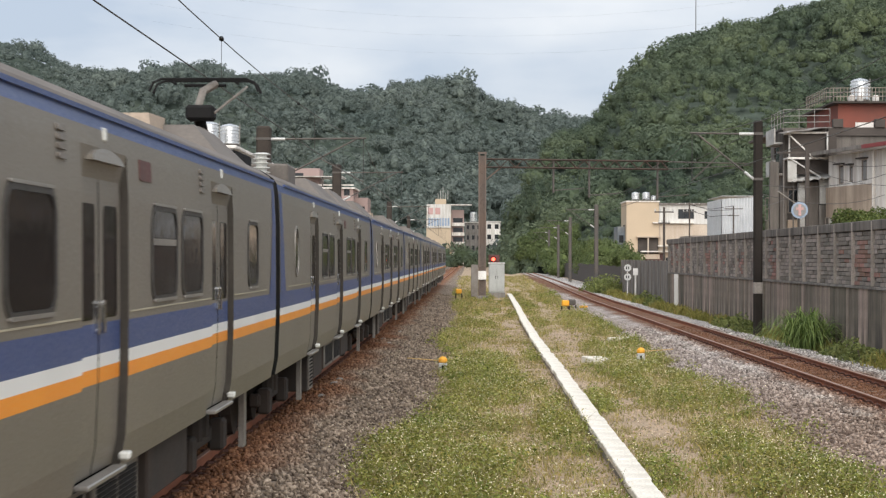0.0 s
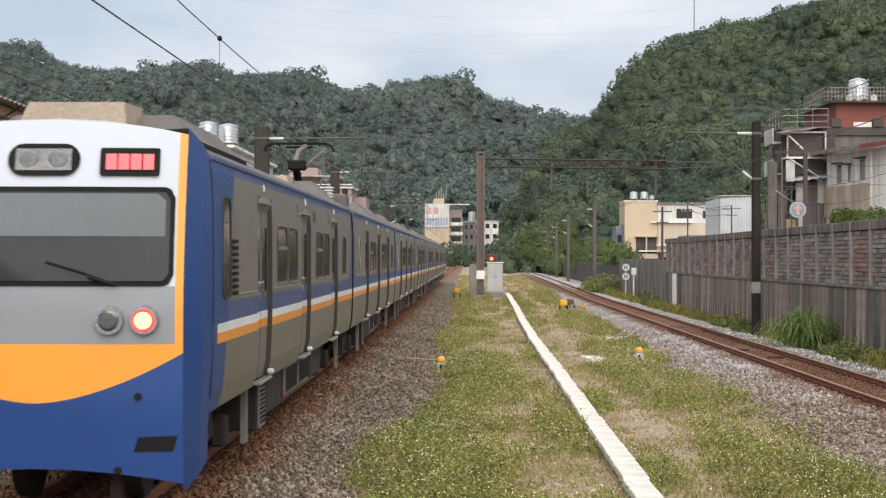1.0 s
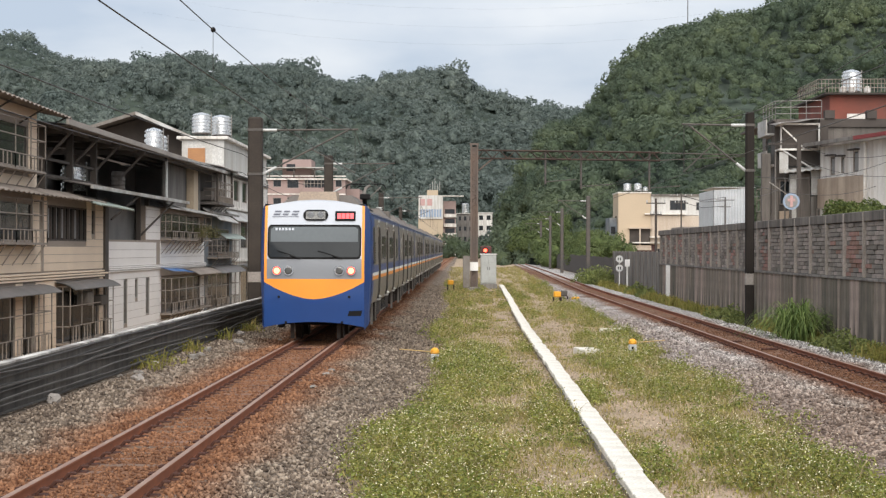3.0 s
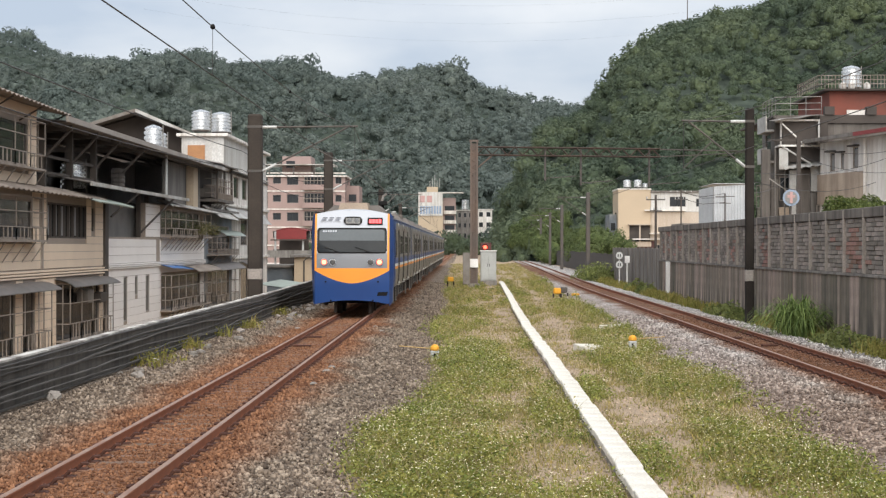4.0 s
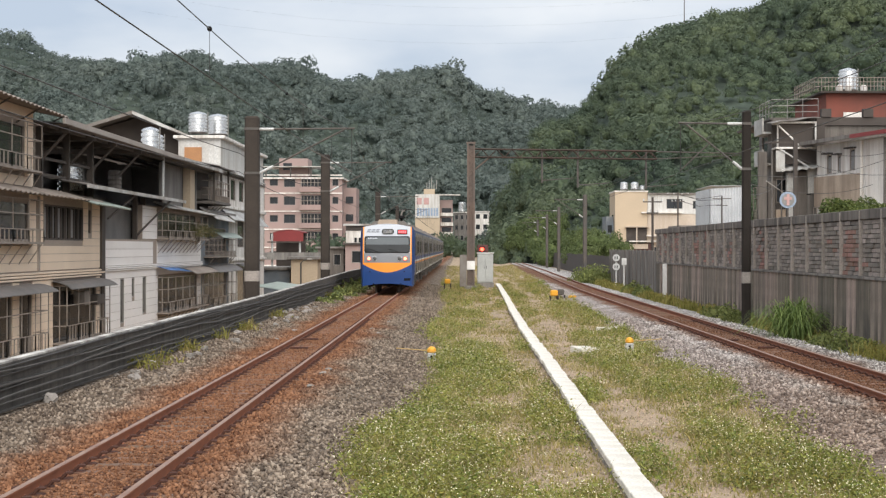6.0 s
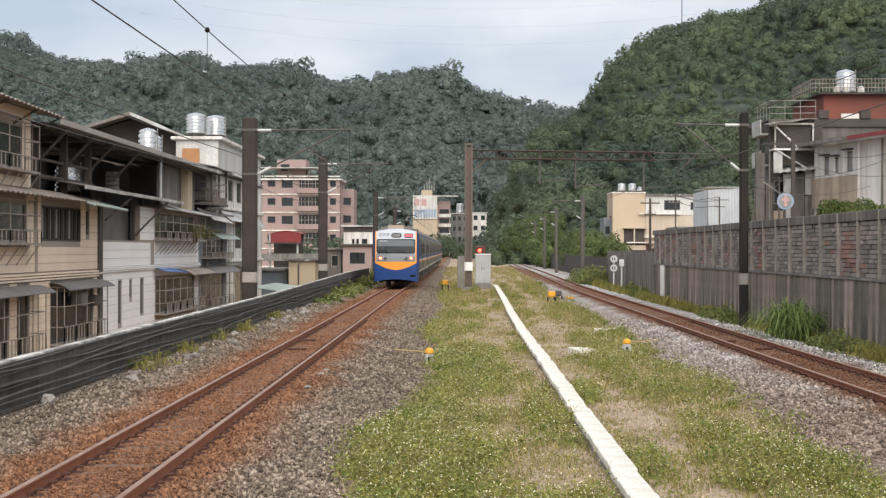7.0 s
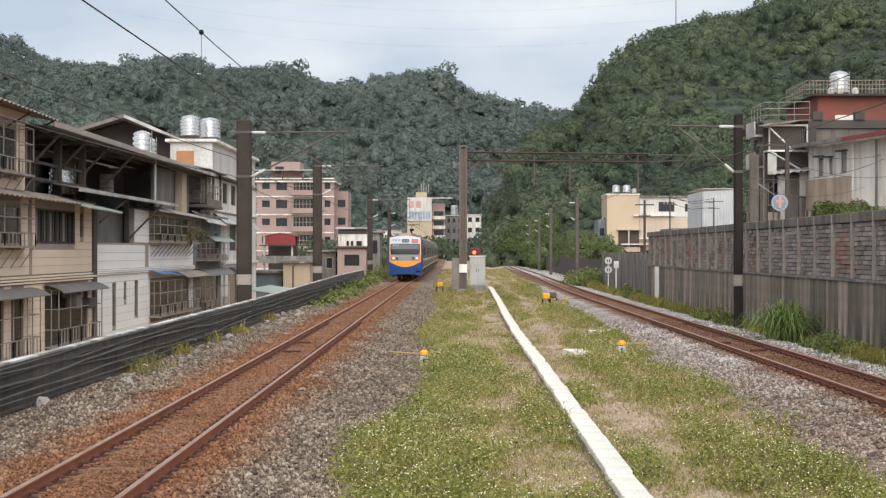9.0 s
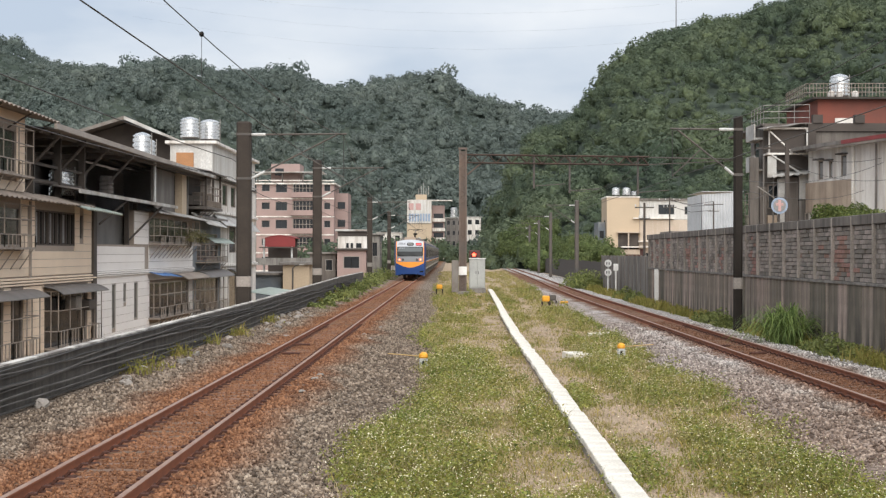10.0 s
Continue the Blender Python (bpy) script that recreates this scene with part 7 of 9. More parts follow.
# ---------------------------------------------------------------- forest on the hills
def crown(rng, lobes, quads, leaf, fine=2):
    """One tree crown of unit radius: overlapping leafy lobes. Gives the leaf quads and the closed inner mass."""
    cs, rs = [np.array([0, 0, 0.1])], [0.72]
    for _ in range(lobes - 1):
        a, e = rng.uniform(0, 2 * math.pi), rng.uniform(-0.15, 0.9)
        cs.append(np.array([math.cos(a) * 0.58, math.sin(a) * 0.58, e * 0.65]))
        rs.append(rng.uniform(0.34, 0.55))
    vs = []
    for i, (c, r) in enumerate(zip(cs, rs)):
        k = int(quads * r * r * 2.2)
        d = rng.normal(size=(k, 3))
        d[:, 2] = np.abs(d[:, 2]) - 0.25
        d /= np.linalg.norm(d, axis=1, keepdims=True)
        p = c + d * r * rng.uniform(0.72, 1.28, (k, 1))
        free = np.ones(k, bool)
        for j in range(len(cs)):
            if j != i:
                free &= np.linalg.norm(p - cs[j], axis=1) > rs[j] * 0.95
        p, d, k = p[free], d[free], int(free.sum())
        nrm = d + np.array([0, 0, 0.25]) + rng.normal(0, 0.38, (k, 3))
        nrm /= np.linalg.norm(nrm, axis=1, keepdims=True)
        a = np.cross(nrm, rng.normal(size=(k, 3)))
        a /= np.linalg.norm(a, axis=1, keepdims=True)
        b = np.cross(nrm, a)
        s = leaf * rng.uniform(0.6, 1.4, (k, 1))
        vs.append(np.stack([p - a * s - b * s * 0.4, p + b * s * 0.9 - nrm * s * 0.2, p + a * s - b * s * 0.4], 1))
    bm = bmesh.new()
    bmesh.ops.create_icosphere(bm, subdivisions=fine, radius=1.0)
    low = [v for v in bm.verts if v.co.z < -0.55]
    bmesh.ops.delete(bm, geom=low, context="VERTS")
    bm.verts.ensure_lookup_table()
    bm.verts.index_update()
    d = np.array([tuple(q.co) for q in bm.verts])
    f = np.array([[q.index for q in p.verts] for p in bm.faces])
    bm.free()
    reach = np.zeros(len(d))
    for c, r in zip(cs, rs):
        t = d @ c
        q = t * t - c @ c + r * r
        reach = np.maximum(reach, np.where(q > 0, t + np.sqrt(np.maximum(q, 0)), 0))
    reach *= rng.uniform(0.56, 0.82, len(d))
    return np.concatenate(vs).reshape(-1, 3, 3), d * reach[:, None], f


def forest(name, spots, mat, seed, lobes=6, quads=62, leaf=0.17, label="", inner="core_near", fine=2):
    """spots: x, y, z, radius, height factor."""
    rng = np.random.default_rng(seed)
    kinds = [crown(rng, lobes, quads, leaf, fine) for _ in range(9)]
    quad_v, core_v, core_f, n = [], [], [], 0
    for i, (x, y, z, r, tall) in enumerate(spots):
        q, cv, cf = kinds[i % 9]
        a = rng.uniform(0, 2 * math.pi)
        ea, eb = rng.uniform(0.72, 1.35), rng.uniform(0.72, 1.2)
        m = np.array([[math.cos(a) * ea, -math.sin(a) * eb, 0], [math.sin(a) * ea, math.cos(a) * eb, 0], [0, 0, tall]]) * r
        quad_v.append((q @ m.T + np.array([x, y, z])).reshape(-1, 3))
        v = cv @ m.T
        mid = v[cf].mean(1)
        # keep the faces that look up or towards the valley
        core_v.append(v + np.array([x, y, z]))
        core_f.append(cf[mid[:, 1] < 0.35 * r] + n)
        n += len(v)
    v = np.concatenate(quad_v)
    bulk(name, v, np.arange(len(v)).reshape(-1, 3), mat, label, "woods")
    bulk(name + "_shade", np.concatenate(core_v), np.concatenate(core_f), M[inner], "inner foliage of the wooded hillside, coloured darker for its shade", "woods")


def hill_spots(fn, x0, x1, y0, y1, step, rlo, rhi, seed, view, right=9.0, lift=0.35):
    rng = np.random.default_rng(seed)
    out = []
    y = y0
    while y < y1:
        x = x0
        while x < x1:
            px, py = x + rng.uniform(-0.5, 0.5) * step, y + rng.uniform(-0.5, 0.5) * step
            x += step
            if abs(px / py) > view or px / py > right:
                continue
            z = fn(px, py)
            if z < -2.5:
                continue
            big = 0.6 + 0.9 * max(0.0, noise.noise((px * 0.03, py * 0.03, seed)) + 0.35)
            r = rlo * 0.72 * (1 + 1.7 * rng.random() ** 2.2) * big * (1.35 if rng.random() < 0.06 else 1.0)
            out.append((px, py, z + r * lift + rng.uniform(-0.15, 0.25) * rlo, r, rng.uniform(0.75, 1.35)))
        y += step
    return out


hx = [-330 + 10 * i for i in range(60)]
hy = [550 + 20 * i for i in range(28)]
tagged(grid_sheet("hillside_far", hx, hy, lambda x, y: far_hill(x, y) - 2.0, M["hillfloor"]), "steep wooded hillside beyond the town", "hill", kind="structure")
hx = [2 + 4 * i for i in range(50)]
hy = [284 + 12 * i for i in range(28)]
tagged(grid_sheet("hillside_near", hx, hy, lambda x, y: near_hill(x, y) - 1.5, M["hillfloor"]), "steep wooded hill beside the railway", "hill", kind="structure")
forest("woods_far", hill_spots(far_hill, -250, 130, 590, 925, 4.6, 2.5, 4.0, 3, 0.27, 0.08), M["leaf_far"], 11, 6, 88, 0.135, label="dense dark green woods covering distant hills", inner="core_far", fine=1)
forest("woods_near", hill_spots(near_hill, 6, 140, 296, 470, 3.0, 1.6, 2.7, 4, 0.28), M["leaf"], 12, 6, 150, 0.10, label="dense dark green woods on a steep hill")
rng = np.random.default_rng(8)
belt = []
for k in range(150):
    y = rng.uniform(250, 300)
    x = rng.uniform(12, 60) * y / 280
    if 22 * y / 280 < x < 42 * y / 280 and y < 296:
        continue
    r = rng.uniform(1.6, 2.8)
    belt.append((x, y, -1 + rng.uniform(0, 4.0), r, rng.uniform(1.0, 1.5)))
for k in range(110):
    y = rng.uniform(205, 275)
    belt.append((rng.uniform(12.5, 19) + right_shift(y), y, rng.uniform(-0.5, 3.4), rng.uniform(1.0, 1.9), rng.uniform(1.0, 1.3)))
for k in range(170):
    y = rng.uniform(288, 312)
    x = rng.uniform(8, 17.5)
    z = near_hill(x, y)
    if 1.0 < z < 12:
        belt.append((x, y - 1.5, z + rng.uniform(0.5, 1.6), rng.uniform(1.2, 2.2), rng.uniform(1.0, 1.5)))
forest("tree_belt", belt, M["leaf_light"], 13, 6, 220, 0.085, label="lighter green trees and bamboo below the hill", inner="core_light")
belt = []
for k in range(120):
    y = rng.uniform(480, 590)
    x = rng.uniform(-75, 30) * y / 530
    belt.append((x, y, rng.uniform(-1, 3.5), rng.uniform(2.2, 4.0), rng.uniform(1.0, 1.4)))
for k in range(50):
    y = rng.uniform(235, 330)
    x = rng.uniform(-22, -11) * y / 280
    if y > 290 and x < -18:
        continue
    belt.append((x, y, rng.uniform(-2, 2.5), rng.uniform(1.6, 2.6), rng.uniform(1.0, 1.3)))
forest("town_trees", belt, M["leaf"], 14, 6, 90, 0.12, label="green trees among the distant town buildings")


# ---------------------------------------------------------------- verge grass and weeds
def clear_of_trough(p, half=0.17):
    """Moves plants that would grow through the trough to its sides."""
    tx = np.interp(p[:, 1], [0, 25, 40, 55, 75, 95, 128], [1.93, 1.97, 2.05, 2.08, 2.25, 2.5, 2.8])
    d = p[:, 0] - tx
    hit = (np.abs(d) < half) & (p[:, 1] < 128)
    p[hit, 0] = tx[hit] + np.where(d[hit] < 0, -1, 1) * (half + np.abs(d[hit]) * 0.3)
    return p


def blades(name, spots, mat, label, seed, per=14, h=(0.1, 0.3), w=0.008, lean=0.5, spread=0.12):
    """Tufts of narrow bent blades."""
    rng = np.random.default_rng(seed)
    p = np.repeat(np.asarray(spots), per, axis=0)
    n = len(p)
    base = p[:, :3] + np.stack([rng.normal(0, spread, n), rng.normal(0, spread, n), np.zeros(n) - 0.02], 1)
    base = clear_of_trough(base)
    a = rng.uniform(0, 2 * math.pi, n)
    hh = rng.uniform(h[0], h[1], n) * p[:, 3]
    out = np.stack([np.cos(a), np.sin(a), np.zeros(n)], 1)
    side = np.stack([-np.sin(a + rng.normal(0, 1.0, n)), np.cos(a), np.zeros(n)], 1) * w * rng.uniform(0.6, 1.5, n)[:, None] * (1 + base[:, 1:2] / 50)
    ln = (lean * rng.uniform(0.2, 1.0, n) * hh)[:, None]
    mid = base + out * ln * 0.35 + np.stack([np.zeros(n), np.zeros(n), hh * 0.6], 1)
    tip = base + out * ln + np.stack([np.zeros(n), np.zeros(n), hh], 1)
    v = np.stack([base - side, base + side, mid + side * 0.8, mid - side * 0.8, tip + side * 0.2, tip - side * 0.2], 1).reshape(-1, 3)
    f = np.array([(0, 1, 2, 3), (3, 2, 4, 5)])
    faces = (f[None] + (np.arange(n) * 6)[:, None, None]).reshape(-1, 4)
    bulk(name, v, faces, mat, label, "grass")


def leaflets(name, spots, mat, label, seed, per=16, h=(0.03, 0.25), size=0.03, spread=0.14, category="weeds"):
    rng = np.random.default_rng(seed)
    p = np.repeat(np.asarray(spots), per, axis=0)
    n = len(p)
    c = p[:, :3] + np.stack([rng.normal(0, spread, n), rng.normal(0, spread, n), rng.uniform(h[0], h[1], n) * p[:, 3]], 1)
    c = clear_of_trough(c)
    nrm = rng.normal(0, 0.6, (n, 3)) + np.array([0, 0, 1.0])
    nrm /= np.linalg.norm(nrm, axis=1, keepdims=True)
    a = np.cross(nrm, rng.normal(size=(n, 3)))
    a /= np.linalg.norm(a, axis=1, keepdims=True)
    b = np.cross(nrm, a)
    s = size * rng.uniform(0.6, 1.5, (n, 1))
    v = np.stack([c - a * s, c + b * s * 0.5, c + a * s, c - b * s * 0.5], 1).reshape(-1, 3)
    bulk(name, v, np.arange(4 * n).reshape(-1, 4), mat, label, category)


def lushness(x, y):
    """How thick the growth is: patches, with bare strips along the trough and down the middle."""
    v = noise.noise((x * 0.75, y * 0.16, 2.2)) + 0.75 * noise.noise((x * 1.9, y * 0.6, 9.1)) + 0.35 * noise.noise((x * 4.5, y * 1.6, 1.1))
    if abs(x - trough_x(y)) < 0.27:
        return -1.0
    if x < trough_x(y):
        mid = float(np.interp(y, [15, 24, 34, 40, 60, 75, 100], [0.95, 0.8, 1.1, 1.3, 1.35, 1.5, 1.7]))
        half = float(np.interp(y, [15, 24, 30, 36, 42, 60, 80], [0.0, 0.22, 0.28, 0.12, 0.35, 0.5, 0.3]))
    else:
        mid = float(np.interp(y, [15, 25, 35, 45, 70, 100], [2.85, 2.85, 2.95, 2.8, 3.3, 4.0]))
        half = float(np.interp(y, [15, 30, 45, 60, 80], [0.42, 0.45, 0.55, 0.5, 0.4]))
    v -= max(0.0, half + 0.15 - abs(x - mid)) * 1.5
    if x < trough_x(y):
        v += float(np.interp(y, [15, 22, 27, 40, 50], [0.22, 0.22, 0.06, 0.06, 0.0]))
    else:
        v += 0.04
    return v


def mounds(name, spots, mat, label, seed, per=64, leaf=0.02):
    """Rounded weed plants: leaflets over an uneven low dome, thick at the outside."""
    rng = np.random.default_rng(seed)
    c = np.asarray(spots)
    k = np.maximum(12, (per * np.clip(c[:, 3] / 0.22, 0.5, 2.2) ** 1.6).astype(int))
    p = np.repeat(c, k, axis=0)
    n = len(p)
    d = rng.normal(size=(n, 3))
    d[:, 2] = np.abs(d[:, 2]) + 0.05
    d /= np.linalg.norm(d, axis=1, keepdims=True)
    phase = np.repeat(rng.uniform(0, 6.3, len(c)), k)
    ang = np.arctan2(d[:, 1], d[:, 0])
    lump = 1 + 0.3 * np.sin(3 * ang + phase) * np.sin(2 * phase + 4 * d[:, 2])
    r = p[:, 3] * lump * rng.uniform(0.25, 1.0, n) ** 0.4
    q = p[:, :3] + d * r[:, None] * np.stack([np.ones(n), np.ones(n) * 1.3, np.repeat(rng.uniform(0.85, 1.35, len(c)), k)], 1)
    q = clear_of_trough(q)
    nrm = d * 0.8 + rng.normal(0, 0.45, (n, 3)) + np.array([0, 0, 0.35])
    nrm /= np.linalg.norm(nrm, axis=1, keepdims=True)
    e = np.cross(nrm, rng.normal(size=(n, 3)))
    e /= np.linalg.norm(e, axis=1, keepdims=True)
    f = np.cross(nrm, e)
    w = leaf * rng.uniform(0.6, 1.5, (n, 1)) * (1 + p[:, 1:2] / 90)
    v = np.stack([q - e * w, q + f * w * 0.5, q + e * w, q - f * w * 0.5], 1).reshape(-1, 3)
    bulk(name, v, np.arange(4 * n).reshape(-1, 4), mat, label, "weeds")


def verge():
    rng = np.random.default_rng(21)
    thick, thin = [], []
    for y0, y1, n in ((-4, 15.5, 1300), (15.5, 30, 5200), (30, 50, 4200), (50, 80, 3000), (80, 150, 4200), (150, 260, 1800)):
        for _ in range(n):
            y = rng.uniform(y0, y1)
            lo, hi = gravel_edge(y, -1) - 0.1, gravel_edge(y, 1) + 0.15
            x = rng.uniform(lo, hi)
            v = lushness(x, y)
            edge = min(x - lo, hi - x)
            if edge < 0.2:
                v -= 0.25
            z = ground_height(x, y)
            size = 0.7 + 0.9 * max(0.0, v) * rng.uniform(0.6, 1.3)
            if y > 50:
                size *= 1.2
            if v > -0.16:
                thick.append((x, y, z, size))
            elif v > -0.8 and rng.random() < 0.8:
                thin.append((x, y, z, 0.55))
    lush = [s for s in thick if lushness(s[0], s[1]) > 0.12]
    near = [s for s in thick if s[1] < 75]
    # plants that stand as mounds: many small ones, a few large, most where the growth is thick and at its ragged edge
    plants = []
    for i, (x, y, z, size) in enumerate(thick):
        if y > 130:
            continue
        v = lushness(x, y)
        if rng.random() < (0.30 if v > 0.12 else 0.15) * (1.0 if y < 55 else 0.6):
            plants.append((x, y, z - 0.01, rng.uniform(0.08, 0.19) * (1 + 0.8 * max(0.0, v)) * (1.6 if rng.random() < 0.12 else 1.0)))
    for _ in range(90):
        y = rng.uniform(17, 75)
        left = rng.random() < 0.6
        x = gravel_edge(y, -1 if left else 1) + rng.normal(0, 0.16)
        plants.append((x, y, ground_height(x, y) - 0.02, rng.uniform(0.13, 0.27)))
    for x, y, r in ((-0.98, 25.2, 0.33), (-0.42, 28.2, 0.30), (0.95, 33.3, 0.30), (0.7, 32.6, 0.26), (2.75, 42.5, 0.26), (3.75, 28.4, 0.24),
                    (3.55, 22.6, 0.3), (4.1, 21.2, 0.28), (-1.05, 54.5, 0.42), (-0.75, 56.0, 0.36), (-0.3, 52.0, 0.3), (0.6, 60.0, 0.4), (0.3, 66.0, 0.42)):
        plants.append((x, y, ground_height(x, y) - 0.02, r))
    blades("verge_grass", thick, M["grass"], "patchy yellow-green verge grass", 31, 6, (0.04, 0.15), 0.006, 0.9, 0.16)
    blades("sparse_grass", thin, M["grass"], "sparse low grass on dry soil", 32, 7, (0.04, 0.14), 0.006, 0.8, 0.12)
    blades("dry_straw", [s for i, s in enumerate(thick + thin) if i % 3 == 0], M["straw"], "dry straw-coloured grass stems", 33, 7, (0.08, 0.25), 0.004, 0.9, 0.17)
    leaflets("verge_weeds", thick, M["weed"], "leafy green weeds in the verge", 34, 7, (0.01, 0.17), 0.019, 0.17)
    leaflets("lush_weeds", lush, M["weed"], "thicker leafy weeds in the verge", 39, 9, (0.03, 0.25), 0.021, 0.14)
    mounds("weed_mounds", plants, M["mound"], "rounded clumps of leafy green weeds", 35)
    leaflets("small_flowers", near, M["petal"], "tiny white and cream wild flowers", 36, 2, (0.16, 0.34), 0.0115, 0.25, "flowers")
    bloom = [(x, y, z + r * 0.55, 0.5 + r) for x, y, z, r in plants if y < 60]
    leaflets("mound_flowers", bloom, M["petal"], "small white flowers on the weed clumps", 40, 3, (0.02, 0.2), 0.0115, 0.12, "flowers")
    # strips at the walls
    strip = []
    for _ in range(1500):
        y = rng.uniform(38, 130)
        x = 10.35 - abs(rng.normal(0, 0.25))
        if noise.noise((y * 0.2, 4.4, 1.0)) > -0.1:
            strip.append((x, y, ground_height(x, y), rng.uniform(0.8, 1.6)))
    for _ in range(320):
        y = rng.uniform(26, 110)
        x = -6.45 + abs(rng.normal(0, 0.2))
        if noise.noise((y * 0.3, 8.4, 1.0)) > 0.12:
            strip.append((x, y, ground_height(x, y), rng.uniform(0.6, 1.2)))
    leaflets("wall_weeds", strip, M["weed"], "green weeds growing along the wall foot", 37, 13, (0.02, 0.28), 0.035, 0.16)
    blades("wall_grass", strip, M["grass"], "tufts of grass along the wall foot", 38, 8, (0.1, 0.35), 0.008, 0.7, 0.12)


verge()

# shrubs beside the tracks
for x, y, z, r, n in ((10.0, 62.5, -0.35, 0.75, 900), (9.8, 65, -0.35, 0.8, 900), (9.9, 68, -0.35, 0.6, 600), (9.95, 47, -0.35, 0.75, 900), (9.9, 44, -0.35, 0.8, 900),
                      (10.1, 128, -0.2, 1.5, 1500), (9.9, 134, -0.2, 1.6, 1500), (10.3, 104, -0.3, 0.8, 600), (10.3, 98, -0.3, 0.7, 500)):
    shrub(x, y, z, r, n, "bush", "low green bush at the foot of the wall", "bush", 0.06 if y < 80 else 0.1, 0.75)
for x, y, r, n in ((-6.0, 78, 0.7, 600), (-5.9, 82, 0.8, 700), (-6.0, 90, 1.0, 900), (-6.1, 97, 1.1, 900), (-6.2, 104, 1.1, 900), (-6.3, 112, 1.3, 1000), (-6.3, 120, 1.2, 1000), (-6.4, 130, 1.4, 1000), (-6.5, 141, 1.4, 1000), (-6.6, 152, 1.5, 900), (-6.7, 166, 1.6, 900), (-6.8, 180, 1.7, 900)):
    shrub(x, y, -0.35, r * 0.8, n, "bush", "green bush beside the parapet wall", "bush", 0.10, 0.85)
for x, y, z, r in ((13.3, 60.5, 3.35, 0.95), (14.5, 62, 3.3, 1.0), (12.9, 56, 3.0, 0.8)):
    sb = shrub(x, y, z, r, 3600, "bush", "leafy green bush above the brick wall", "darkbush", 0.06, 0.75)
    part("trunk", Build().cyl((0, 0, -1 - z), (0, 0, 0.3), 0.09, 0.05, 7), M["bark"], sb)


def reed_clump(x, y, z, r, n):
    """Tall arching grass: long drooping ribbons from a wide root."""
    rng = np.random.default_rng(77)
    b = Build()
    for k in range(n):
        a = rng.uniform(0, 2 * math.pi)
        ln = rng.uniform(0.25, 1.15) * r
        up = rng.uniform(0.6, 1.25) * r
        droop = rng.uniform(0.8, 1.1) + 0.55 * ln / r
        w = rng.uniform(0.012, 0.03)
        o = Vector((rng.normal(0, 0.2), rng.normal(0, 0.3), 0))
        pts = []
        for t in (0, 0.25, 0.5, 0.7, 0.87, 1.0):
            pts.append(o + Vector((math.cos(a) * ln * t ** 1.3, math.sin(a) * ln * t ** 1.3, up * (1.7 * t - droop * t ** 2.4))))
        s = Vector((-math.sin(a), math.cos(a), 0)) * w
        for i in range(5):
            b.face([pts[i] - s * (1.0 - 0.16 * i), pts[i] + s * (1.0 - 0.16 * i), pts[i + 1] + s * (0.84 - 0.16 * i), pts[i + 1] - s * (0.84 - 0.16 * i)])
    t = thing("tall_grass_clump", pose(x, y, z), "tall arching clump of green grass by the wall", "grass clump")
    me = bpy.data.meshes.new("foliage")
    me.from_pydata(b.v, [], b.f)
    me.materials.append(M["reed"])
    part("foliage", me, None, t)


reed_clump(9.65, 50.5, -0.36, 1.5, 520)


# ---------------------------------------------------------------- the train
SIDE = [(1.385, 0.93), (1.425, 1.15), (1.442, 1.56), (1.444, 1.66), (1.445, 1.75), (1.445, 1.95), (1.445, 2.05), (1.44, 2.78),
        (1.425, 3.08), (1.415, 3.20), (1.40, 3.29)]
ROOF = [(1.36, 3.36), (1.22, 3.45), (0.9, 3.56), (0.45, 3.63), (0.0, 3.65)]
BAND_MAT = [0, 0, 2, 3, 1, 0, 0, 0, 0, 1]
DOORS = (5.0, 10.15, 15.5)
CAR_LEN = 20.0


def side_x(z):
    return float(np.interp(z, [p[1] for p in SIDE], [p[0] for p in SIDE]))


